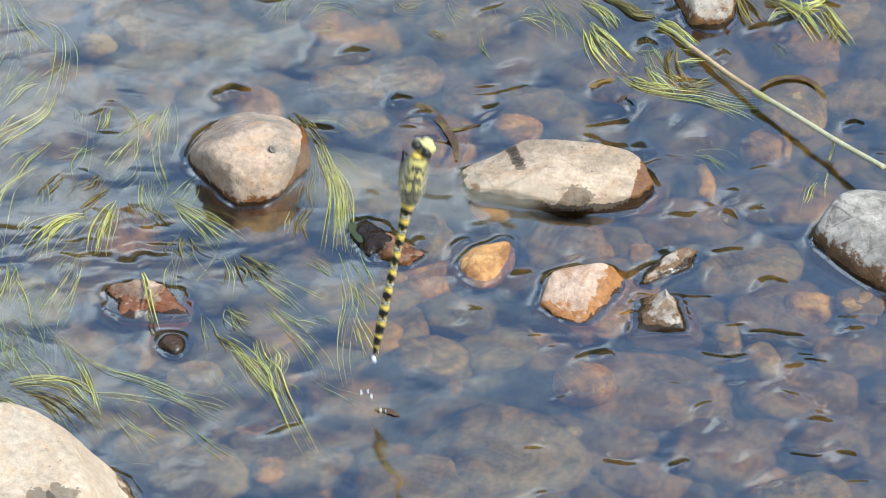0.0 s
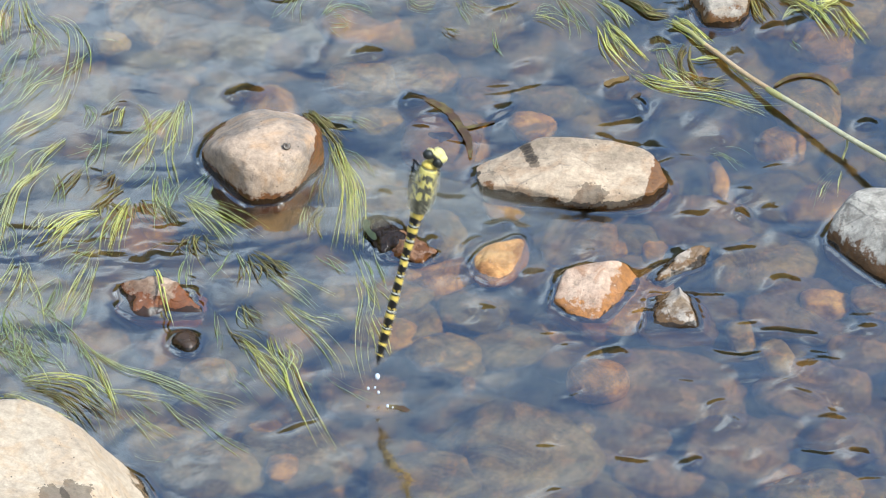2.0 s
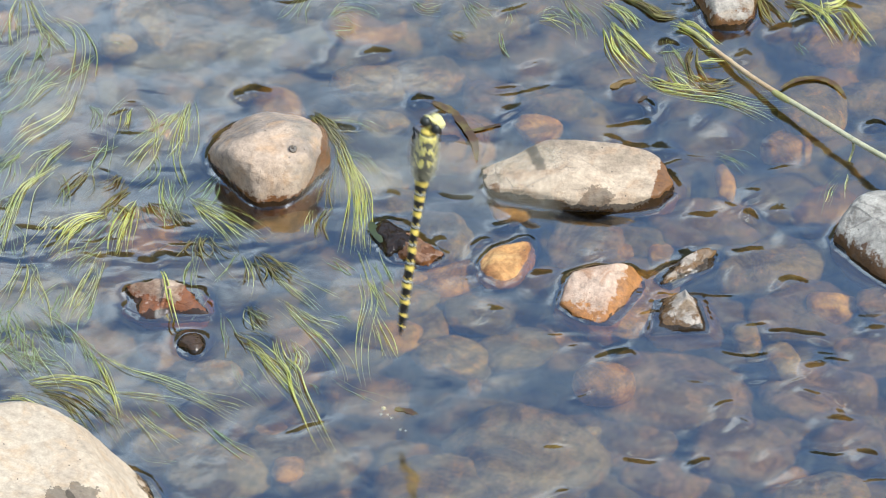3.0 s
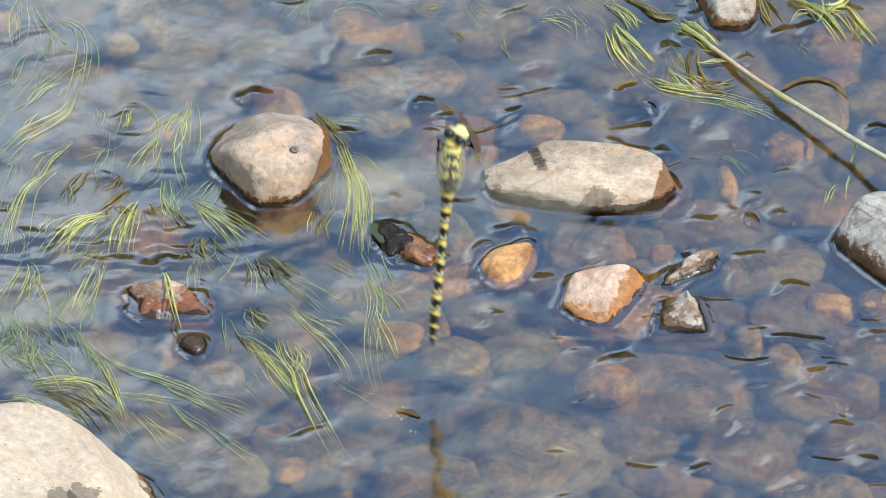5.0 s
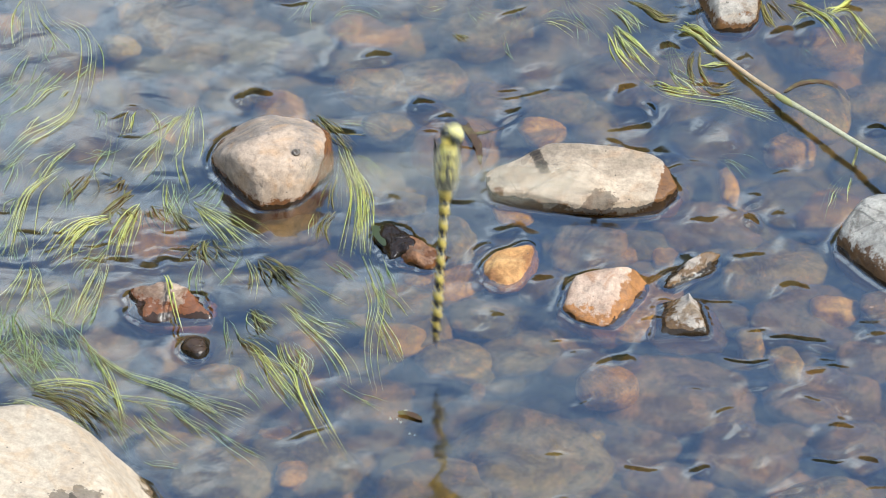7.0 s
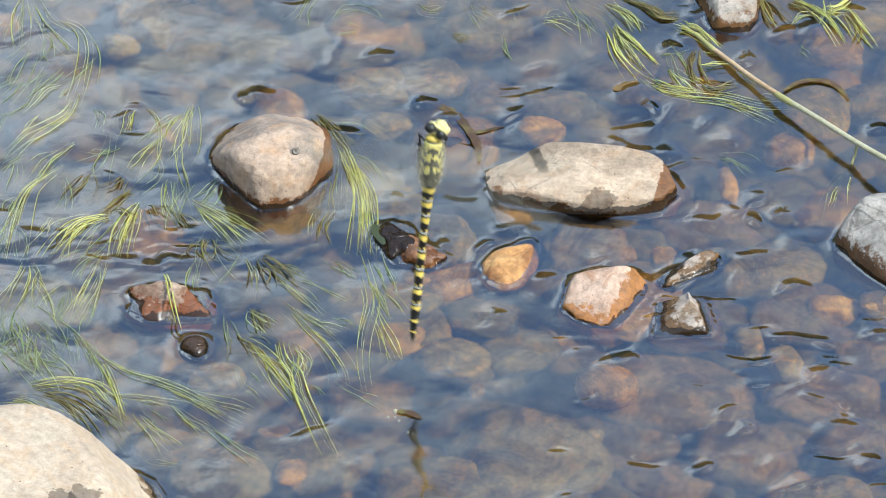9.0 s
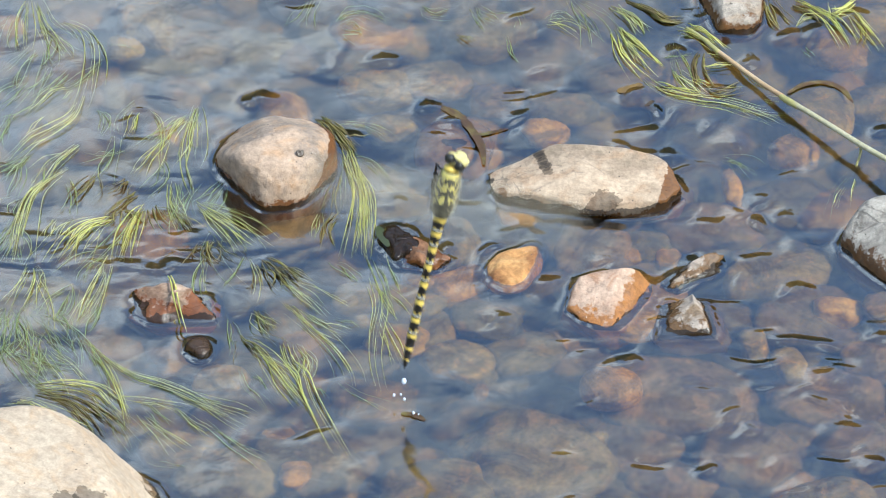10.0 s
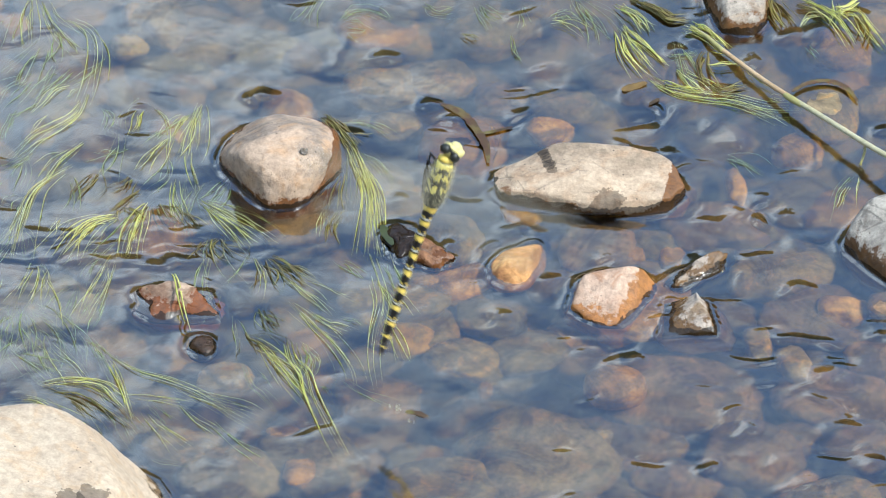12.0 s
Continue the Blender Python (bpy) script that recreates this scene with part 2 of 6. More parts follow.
def reed_mat(name, a, b):
    k = Mat(name)
    v = k.coord()
    col = k.mix(k.ramp(k.noise(v, 60, 3, 0.5), [(0.40, 0.0), (0.60, 1.0)]), a, b)
    col = k.mix(0.5, col, k.ramp(k.noise(k.coord("Object", (1, 3, 3)), 300, 4, 0.7), [(0.3, 0.35), (0.65, 1.0)]), "MULTIPLY")
    return k.set(Base_Color=col, Roughness=0.5, Normal=k.bump(k.noise(v, 400, 3), 0.3, 0.0004))


M_STEM = reed_mat("reed_green", (0.40, 0.37, 0.205), (0.48, 0.44, 0.27))
M_STEM_OLD = reed_mat("reed_tan", (0.46, 0.31, 0.16), (0.56, 0.41, 0.24))
M_STEM_NODE = plain_mat("reed_node_skin", (0.34, 0.31, 0.11), 0.45, 500, 0.25)
M_BLACK = plain_mat("black_chitin", (0.012, 0.011, 0.010), 0.28, 900, 0.2)
M_HAIRY = plain_mat("grey_hairy_chitin", (0.085, 0.078, 0.052), 0.6, 1400, 0.6)
M_SPOT = plain_mat("bright_yellow_chitin", (0.68, 0.58, 0.16), 0.45, 900, 0.2)
M_FACE = plain_mat("pale_yellow_chitin", (0.60, 0.53, 0.21), 0.5, 900, 0.25)
M_YELLOW = plain_mat("yellow_chitin", (0.66, 0.49, 0.09), 0.6, 900, 0.2)
M_FUZZ = plain_mat("pale_hair", (0.40, 0.37, 0.24), 0.6)
M_SNAIL = plain_mat("snail_shell", (0.10, 0.075, 0.055), 0.35)
M_LEAF = plain_mat("leaf_dark_green", (0.045, 0.055, 0.015), 0.35, 500, 0.5)
M_LEAF_AMBER = plain_mat("leaf_amber", (0.17, 0.10, 0.022), 0.4, 500, 0.5)
M_LEAF_BROWN = plain_mat("leaf_brown", (0.065, 0.038, 0.012), 0.4, 500, 0.5)
M_JOINT_SHINE = plain_mat("joint_shine", (0.55, 0.54, 0.46), 0.4)
M_DROP = plain_mat("drop_water", (0.75, 0.80, 0.85), 0.08, 900, 0.05)
M_EYE = plain_mat("eye_dark_green", (0.012, 0.013, 0.009), 0.45, 1500, 0.2)
M_WATER = water_mat("stream_water", 0.149, (0.54, 0.45, 0.19), 0.05)


def wing_mat():
    k = Mat("wing_membrane")
    v = k.coord("Object", (1.0, 1.0, 1.6))
    veins = k.ramp(k.voronoi(v, 420, "DISTANCE_TO_EDGE"), [(0.02, 0.13), (0.06, 0.09)])
    clear = k.n.new("ShaderNodeBsdfTransparent")
    skin = k.n.new("ShaderNodeBsdfPrincipled")
    skin.inputs["Base Color"].default_value = (0.45, 0.42, 0.33, 1)
    skin.inputs["Roughness"].default_value = 0.6
    skin.inputs["Specular IOR Level"].default_value = 0.15
    mixer = k.n.new("ShaderNodeMixShader")
    k.link(veins, mixer.inputs[0])
    k.link(clear.outputs[0], mixer.inputs[1])
    k.link(skin.outputs[0], mixer.inputs[2])
    k.link(mixer.outputs[0], k.out.inputs["Surface"])
    return k.m


M_WING = wing_mat()


def bank_mat():
    k = Mat("bank_foliage")
    v = k.coord()
    n = k.noise(v, 1.1, 6, 0.65)
    col = k.mix(k.ramp(n, [(0.4, 0.0), (0.62, 1.0)]), (0.016, 0.02, 0.006), (0.085, 0.075, 0.022))
    return k.set(Base_Color=col, Roughness=0.8)


M_BANK = bank_mat()


# ---- builders ----
def mesh_from(name, verts, faces, mats, smooth=True, index=None):
    me = bpy.data.meshes.new(name)
    me.from_pydata(verts, [], faces)
    for m in mats:
        me.materials.append(m)
    if smooth:
        me.polygons.foreach_set("use_smooth", [True] * len(me.polygons))
    if index is not None:
        me.polygons.foreach_set("material_index", index)
    me.update()
    return me


def part(name, bm, material, parent, label=""):
    """One mesh object under a thing or a part."""
    me = bpy.data.meshes.new(name)
    bm.to_mesh(me)
    bm.free()
    for m in material if isinstance(material, (list, tuple)) else [material]:
        me.materials.append(m)
    me.polygons.foreach_set("use_smooth", [True] * len(me.polygons))
    ob = new(name, me)
    ob.parent = parent
    return tagged(ob, label)


WATERLINES = []


def ball(detail):
    bm = bmesh.new()
    bmesh.ops.create_icosphere(bm, subdivisions=detail, radius=1.0)
    v = [x.co.copy() for x in bm.verts]
    f = [[x.index for x in p.verts] for p in bm.faces]
    bm.free()
    return v, f


BALLS = {d: ball(d) for d in (2, 3, 4, 5, 6)}


def stone_points(detail, size, seed, cuts=(), facets=5, rough=0.10, square=2.4, soft=0.12):
    """A worn stone: a rounded block, cut by soft facets, with lumps and pits."""
    rnd = random.Random(seed)
    planes = [(Vector(c[:3]).normalized(), c[3]) for c in cuts]
    for _ in range(facets):
        n = Vector((rnd.gauss(0, 1), rnd.gauss(0, 1), rnd.gauss(0, 0.8))).normalized()
        planes.append((n, rnd.uniform(0.78, 0.95)))
    off = Vector((rnd.uniform(-50, 50), rnd.uniform(-50, 50), rnd.uniform(-50, 50)))
    out = []
    a, b, c = size
    for d in BALLS[detail][0]:
        r = (abs(d.x) ** square + abs(d.y) ** square + abs(d.z) ** square) ** (-1.0 / square)
        p = d * r
        for n, o in planes:
            over = p.dot(n) - o
            if over > -soft:
                p = p - n * (0.88 * (over + soft) ** 2 / (4 * soft) if over < soft else 0.88 * over)
        lump = noise.noise(p * 1.3 + off) * rough + noise.noise(p * 3.6 + off) * rough * 0.35
        fine = noise.noise(p * 11.0 + off) * rough * 0.10 + noise.noise(p * 26.0 - off) * rough * 0.05
        p = p * (1.0 + lump + fine)
        out.append(Vector((p.x * a, p.y * b, p.z * c)))
    return out


def stone(name, label, x, y, z, size, turn, mat, seed, cuts=(), detail=4, facets=5, rough=0.10, square=2.4, soft=0.12, tilt=(0, 0), group="", category="stone"):
    pts = stone_points(detail, size, seed, cuts, facets, rough, square, soft)
    me = mesh_from(name, pts, BALLS[detail][1], [mat])
    ob = new(name, me)
    ob.matrix_world = pose(x, y, z, tilt[0], tilt[1], turn)
    rim = {}
    m = ob.matrix_world
    for p in pts if z + size[2] * 0.8 > 0 else ():
        w = m @ p
        if abs(w.z) < 0.0016:
            k = int((math.atan2(w.y - y, w.x - x) + math.pi) / (2 * math.pi) * 40) % 40
            rim[k] = max(rim.get(k, 0.0), math.hypot(w.x - x, w.y - y))
    if len(rim) > 20:
        ks = sorted(rim)
        WATERLINES.append((x, y, np.interp(np.arange(40), ks, [rim[k] for k in ks], period=40)))
    return tagged(ob, label, category, group)


def tube(bm, path, radii, sides=6, squash=1.0, mat=0):
    """A tapered tube along a path."""
    rings = []
    for i, p in enumerate(path):
        t = (path[min(i + 1, len(path) - 1)] - path[max(i - 1, 0)]).normalized()
        side = t.cross(Vector((0, 0, 1)))
        side = side.normalized() if side.length > 1e-4 else Vector((1, 0, 0))
        up = side.cross(t)
        ring = []
        for s in range(sides):
            w = 2 * math.pi * s / sides
            ring.append(bm.verts.new(p + side * (math.cos(w) * radii[i]) + up * (math.sin(w) * radii[i] * squash)))
        rings.append(ring)
    for r0, r1 in zip(rings, rings[1:]):
        for s in range(sides):
            f = bm.faces.new((r0[s], r0[(s + 1) % sides], r1[(s + 1) % sides], r1[s]))
            f.material_index = mat
    for r in (rings[0][::-1], rings[-1]):
        bm.faces.new(r).material_index = mat


TUFTS = []


def smooth_path(pts, n):
    """A smooth line through a few places."""
    out = []
    for i in range(len(pts) - 1):
        a, b = pts[max(i - 1, 0)], pts[min(i + 2, len(pts) - 1)]
        for k in range(n):
            t = k / n
            p, q = pts[i], pts[i + 1]
            out.append(0.5 * ((2 * p) + (q - a) * t + (2 * a - 5 * p + 4 * q - b) * t * t + (3 * p - a - 3 * q + b) * t ** 3))
    return out + [pts[-1]]


LOOKS = {}


def weed(label, guide, count, fan, seed, mat, sway=1.2, stout=1.0):
    """A strand of streaming weed: thin blades that share a root and follow one line in the current, parting towards their tips."""
    rnd = random.Random(seed * 13 + 5)
    thick, low, high = LOOKS[mat.name]
    x, y = guide[0]
    root = tagged(new("water_weed"), label, "water weed", "streaming weed")
    root.matrix_world = pose(x, y, 0)
    line = smooth_path([Vector((gx - x, gy - y, 0)) for gx, gy in guide], 16)
    whole = sum((q - p).length for p, q in zip(line, line[1:]))
    for _ in range(round(count * 1.6)):
        start = rnd.uniform(0.0, 0.28) if count > 1 else 0.0
        end = min(1.0, rnd.uniform(0.74, 1.15))
        side, bow, ph = rnd.gauss(0, 0.75), rnd.gauss(0, 0.3), rnd.uniform(0, 6.3)
        z0, hump = rnd.uniform(low, high), rnd.uniform(0.0, 0.0012) * (high > 0)
        w0, shift = thick * stout * rnd.choice((0.5, 0.6, 0.8, 1.0, 1.4)), rnd.gauss(0, 0.0008)
        n = max(7, min(18, round(whole / 0.004)))
        path, radii = [], []
        for i in range(n + 1):
            k = i / n
            f = (start + (end - start) * k) * (len(line) - 1)
            j = min(int(f), len(line) - 2)
            p = line[j].lerp(line[j + 1], f - j)
            t = (line[min(j + 2, len(line) - 1)] - line[max(j - 1, 0)]).normalized()
            off = shift + fan * (side * (0.35 + 0.9 * k) + bow * math.sin(math.pi * k)) + 0.00022 * math.sin(ph + 8 * k)
            z = z0 + hump * math.sin(math.pi * k) + 0.00025 * math.sin(ph + 11 * k)
            path.append(p + Vector((-t.y, t.x, 0)) * off + Vector((0, 0, z)))
            radii.append(w0 * (0.35 + 0.65 * math.sin(math.pi * min(1.0, 0.18 + 0.72 * k))) * (1.0 if k < 0.7 else 1 - (k - 0.7) * 2.9))
        bm = bmesh.new()
        tube(bm, path, radii, 4, 0.5)
        part("blade", bm, mat, root)
    TUFTS.append((root, x, y, sway, seed))
    return root


def spaced(inner, step, outer, grow=1.22):
    """Grid lines: even and close within, wider and wider outside."""
    n = round(2 * inner / step)
    mid = [-inner + 2 * inner * i / n for i in range(n + 1)]
    side, d, p = [], step, inner
    while p < outer:
        d *= grow
        p += d
        side.append(p)
    return [-v for v in side[::-1]] + mid + side


def sheet(name, xs, ys, height, mat):
    """One sheet over a grid of lines."""
    gx, gy = np.meshgrid(np.array(xs), np.array(ys))
    gz = height(gx, gy)
    verts = np.stack([gx.ravel(), gy.ravel(), gz.ravel()], axis=1)
    w, h = len(xs), len(ys)
    i = np.arange(w * h).reshape(h, w)
    quads = np.stack([i[:-1, :-1].ravel(), i[:-1, 1:].ravel(), i[1:, 1:].ravel(), i[1:, :-1].ravel()], axis=1)
    me = bpy.data.meshes.new(name)
    me.from_pydata(verts.tolist(), [], quads.tolist())
    me.materials.append(mat)
    me.polygons.foreach_set("use_smooth", [True] * len(me.polygons))
    me.update()
    return new(name, me)


def swell(gx, gy, waves, seed, length, amp, aim, fan):
    """A random sea of small waves: sums of sines with crests across the aim."""
    rng = np.random.RandomState(seed)
    z = np.zeros_like(gx)
    for _ in range(waves):
        ln = length * rng.uniform(0.6, 1.7)
        a = radians(aim + rng.normal(0, fan))
        k = 2 * math.pi / ln
        z += amp * ln / length * np.sin(k * (gx * math.cos(a) + gy * math.sin(a)) + rng.uniform(0, 6.3)) * rng.uniform(0.4, 1.0)
    return z / math.sqrt(waves)


# ---- stream bed and banks ----
def bed_height(gx, gy):
    z = -0.042 + swell(gx, gy, 16, 3, 0.09, 0.004, 50, 70) * np.exp(-((gx / 0.6) ** 4 + (gy / 0.6) ** 4))
    return z


bed = tagged(sheet("ground", spaced(0.24, 0.004, 60.0), spaced(0.26, 0.004, 60.0), bed_height, M_BED), "dark silty stream bed", "stream bed", kind="structure")


def bank_ring():
    """Wooded banks all round, well away from the stream."""
    verts, faces = [], []
    n = 240
    for i in range(n):
        a = 2 * math.pi * i / n
        r = 9.0 + 0.8 * math.sin(5 * a)
        top = BANK_TOP + 0.5 * noise.noise(Vector((math.cos(a) * 3, math.sin(a) * 3, 1))) + 0.5 * noise.noise(Vector((math.cos(a) * 14, math.sin(a) * 14, 5)))
        for k in range(6):
            h = -0.06 + (top + 0.06) * k / 5
            rr = r + 0.5 * noise.noise(Vector((math.cos(a) * 9, math.sin(a) * 9, k * 0.9))) + 0.35 * k
            verts.append((math.cos(a) * rr, math.sin(a) * rr, h))
    for i in range(n):
        for k in range(5):
            j = (i + 1) % n
            faces.append((i * 6 + k, j * 6 + k, j * 6 + k + 1, i * 6 + k + 1))
    return new("backdrop", mesh_from("backdrop", verts, faces, [M_BANK]))


BANK_TOP = 5.5
tagged(bank_ring(), "dark wooded banks round the stream", "bank", kind="structure")


# ---- stones ----
stone("boulder", "rounded grey-brown boulder with a wet foot, standing out of the water", -0.0624, 0.0462, 0.0000, (0.0234, 0.0282, 0.0200), 4, M_GREY, 3, cuts=((-0.80, -0.58, 0.0, 0.72), (0.74, -0.66, 0.0, 0.72), (-0.55, 0.45, 0.70, 0.80), (0.2, 0.6, 0.75, 0.82), (0.0, -1.0, 0.1, 0.80), (0.98, 0.1, -0.1, 0.93),), detail=6, facets=0, rough=0.07, square=2.5, soft=0.17)
stone("long_stone", "long pale angular stone with a flat top, wet at its foot", 0.0505, 0.0370, 0.0014, (0.0360, 0.0190, 0.0140), -8, M_LONG, 8, cuts=((0.02, -0.15, 1, 0.66), (-0.78, 0.62, 0.1, 0.74), (0.60, 0.80, 0.1, 0.84), (0.95, 0.31, 0.1, 0.91), (0.955, -0.29, 0, 0.95), (0.60, -0.80, 0.1, 0.93), (-0.95, -0.25, -0.1, 0.96), (-0.36, -0.93, 0.1, 0.88), (-0.5, -0.1, 0.85, 0.66), (0.38, -0.22, 0.9, 0.70), (-0.1, -0.6, 0.75, 0.80), (0.1, -0.8, -0.6, 0.74),), detail=6, facets=1, rough=0.08, square=3.6, soft=0.025)
stone("boulder", "smooth grey stone with a dark wet side", 0.1660, -0.0030, 0.0005, (0.0270, 0.0235, 0.0160), -14, M_COLD, 14, cuts=((-0.62, -0.72, 0.1, 0.66), (-0.45, -0.6, 0.6, 0.72), (0.1, -0.1, 1, 0.86), (-0.9, 0.3, 0.1, 0.92),), detail=6, facets=1, rough=0.06, square=3.0, soft=0.14)
stone("boulder", "large pale cream boulder with brown wet edge", -0.1385, -0.1544, 0.0040, (0.0420, 0.0400, 0.0330), -20, M_PALE, 19, cuts=((0.6, 0.5, 0.55, 0.74), (0.1, 0.1, 1, 0.80), (0.9, -0.1, 0.2, 0.86),), detail=6, facets=3, rough=0.07, square=2.6)
stone("river_stone", "broken wet brown stone washed by the stream", -0.0974, -0.0338, -0.0028, (0.0175, 0.0110, 0.0105), -6, M_BROKEN, 23, cuts=((0.3, -0.6, 0.75, 0.58), (-0.6, -0.3, 0.7, 0.66), (0.9, 0.1, 0.4, 0.70),), detail=5, facets=9, rough=0.30, soft=0.05)
stone("pebble", "small round dark brown pebble at the surface", -0.0886, -0.0568, -0.0012, (0.0052, 0.0062, 0.0046), 0, M_WET, 27, facets=2, rough=0.06)
stone("river_stone", "pinkish stone with a broken flat face, half under water", 0.0565, -0.0305, -0.0022, (0.0165, 0.0175, 0.0140), -10, M_MID, 31, cuts=((-0.1, -0.42, 0.9, 0.50), (-0.92, 0.1, 0.2, 0.80), (-0.5, -0.85, 0, 0.74), (0.2, -1, 0, 0.80), (0.72, -0.25, 0.64, 0.54), (-0.3, 0.8, 0.4, 0.74),), detail=5, facets=1, rough=0.10, square=3.0, soft=0.03)
stone("pebble", "bright orange pebble just breaking the surface", 0.0232, -0.0085, -0.0036, (0.0086, 0.0145, 0.0072), -28, M_ORANGE, 36, detail=5, facets=6, rough=0.14)
stone("river_stone", "thin dark wet stone edge in the ripples", 0.0875, -0.0150, -0.0002, (0.0140, 0.0046, 0.0054), 34, M_TRI, 41, cuts=((0.1, -0.5, 0.8, 0.45), (-0.7, 0.3, 0.6, 0.6),), detail=5, facets=6, rough=0.30, soft=0.03)
stone("river_stone", "three-cornered dark wet stone", 0.0862, -0.0395, -0.0016, (0.0158, 0.0125, 0.0145), 4, M_TRI, 46, cuts=((-0.62, 0.10, 0.78, 0.40), (0.85, 0.05, 0.52, 0.36), (-0.10, -0.45, 0.88, 0.50), (0.0, 1.0, 0.1, 0.72), (0.0, -1.0, 0.0, 0.80),), detail=5, facets=0, rough=0.20, square=3.0, soft=0.04)
stone("river_stone", "grey-brown stone with a wet glittering foot", 0.1085, 0.1485, 0.0005, (0.0135, 0.0190, 0.0120), 3, M_GLISTEN, 51, cuts=((0.95, -0.2, 0.15, 0.76), (0, -0.6, 0.8, 0.72), (-0.1, -1, 0.1, 0.8), (-0.8, -0.3, 0.4, 0.75),), detail=5, facets=2, rough=0.10, square=3.0, soft=0.05)
stone("river_stone", "pinkish stone under water beside the reed stem", 0.1380, 0.0897, -0.0092, (0.0130, 0.0180, 0.0088), 0, M_SUB_PINK, 56, detail=5, facets=4, rough=0.10)
stone("river_stone", "dark wet stone lying against the weed", -0.0178, 0.0042, -0.0030, (0.0085, 0.0110, 0.0080), 20, M_DARK, 61, detail=5, facets=9, rough=0.30)
stone("river_stone", "brown-pink stone barely under the surface", -0.0025, 0.0126, -0.0096, (0.0150, 0.0140, 0.0090), -15, M_SUB_PINK, 63, detail=5, facets=5, rough=0.12)
stone("pebble", "brown-pink stone with its tip out of the water", 0.0575, -0.0722, -0.0086, (0.0112, 0.0105, 0.0080), 0, M_SUB_ORANGE, 66, detail=5, facets=0, rough=0.05)
stone("river_stone", "pink slab just under the surface", 0.0023, 0.0711, -0.0115, (0.0135, 0.0170, 0.0110), -12, M_PINK, 71, detail=5, facets=4, rough=0.10, tilt=(0, -17), square=3.2)
stone("river_stone", "pinkish stone breaking the surface", 0.1311, -0.1340, -0.0095, (0.0170, 0.0110, 0.0090), 10, M_SUB_PINK, 76, detail=5, facets=4, rough=0.10)
# added stone: its colour stands for the long stone's brown reflection
stone("river_stone", "orange-brown stone standing in for the long stone's reflection", 0.0250, 0.0279, -0.0090, (0.0080, 0.0070, 0.0052), -20, M_SUB_ORANGE, 81)
stone("river_stone", "jagged brown wet stone among the weed", -0.0094, -0.0041, -0.0012, (0.0100, 0.0065, 0.0058), -25, M_RUST, 93, detail=5, facets=9, rough=0.34)
stone("cobble", "pinkish cobble under clear water", -0.0274, 0.1105, -0.0160, (0.0140, 0.0130, 0.0080), 20, M_SUB_PINK, 100, facets=7, rough=0.17, square=3.0, group="drowned cobbles")
stone("cobble", "pinkish cobble under clear water", -0.0041, 0.1175, -0.0180, (0.0130, 0.0120, 0.0080), 0, M_SUB_PINK, 101, facets=7, rough=0.17, square=3.0, group="drowned cobbles")
stone("cobble", "rusty orange cobble under clear water", 0.0360, 0.0810, -0.0130, (0.0090, 0.0070, 0.0060), 0, M_SUB_ORANGE, 102, facets=7, rough=0.17, square=3.0, group="drowned cobbles")
stone("cobble", "pinkish cobble under clear water", 0.1193, -0.0006, -0.0160, (0.0200, 0.0150, 0.0110), 5, M_SUB_PINK, 103, facets=7, rough=0.17, square=3.0, group="drowned cobbles")
stone("cobble", "rusty orange cobble under clear water", 0.1405, -0.0265, -0.0120, (0.0090, 0.0080, 0.0070), 10, M_SUB_ORANGE, 104, facets=7, rough=0.17, square=3.0, group="drowned cobbles")
stone("cobble", "dark brown cobble under clear water", 0.1309, -0.0248, -0.0200, (0.0220, 0.0150, 0.0100), 0, M_SUB_BROWN, 105, facets=7, rough=0.17, square=3.0, group="drowned cobbles")
stone("cobble", "dark brown cobble under clear water", 0.0516, 0.0085, -0.0120, (0.0150, 0.0130, 0.0090), 0, M_SUB_BROWN, 106, facets=7, rough=0.17, square=3.0, group="drowned cobbles")
stone("cobble", "rusty orange cobble under clear water", 0.0630, 0.0090, -0.0140, (0.0070, 0.0060, 0.0050), 0, M_SUB_ORANGE, 107, facets=7, rough=0.17, square=3.0, group="drowned cobbles")
stone("cobble", "grey-brown cobble under clear water", 0.0282, -0.1004, -0.0240, (0.0290, 0.0280, 0.0140), 15, M_SUB_GREY, 108, facets=7, rough=0.17, square=3.0, group="drowned cobbles")
stone("cobble", "pinkish cobble under clear water", -0.0028, -0.1220, -0.0180, (0.0200, 0.0140, 0.0100), 10, M_SUB_PINK, 109, facets=7, rough=0.17, square=3.0, group="drowned cobbles")
stone("cobble", "grey-brown cobble under clear water", -0.0477, -0.1035, -0.0240, (0.0170, 0.0200, 0.0110), 40, M_SUB_GREY, 110, facets=7, rough=0.17, square=3.0, group="drowned cobbles")
stone("cobble", "rusty orange cobble under clear water", -0.0533, -0.1137, -0.0180, (0.0060, 0.0070, 0.0050), 0, M_SUB_ORANGE, 111, facets=7, rough=0.17, square=3.0, group="drowned cobbles")
stone("cobble", "rusty orange cobble under clear water", -0.0598, -0.0921, -0.0200, (0.0060, 0.0060, 0.0040), 0, M_SUB_ORANGE, 112, facets=7, rough=0.17, square=3.0, group="drowned cobbles")
stone("cobble", "pinkish cobble under clear water", 0.1212, -0.0556, -0.0130, (0.0060, 0.0090, 0.0060), 20, M_SUB_PINK, 113, facets=7, rough=0.17, square=3.0, group="drowned cobbles")
stone("cobble", "rusty orange cobble under clear water", 0.1272, 0.0710, -0.0150, (0.0100, 0.0090, 0.0080), 0, M_SUB_ORANGE, 114, facets=7, rough=0.17, square=3.0, group="drowned cobbles")
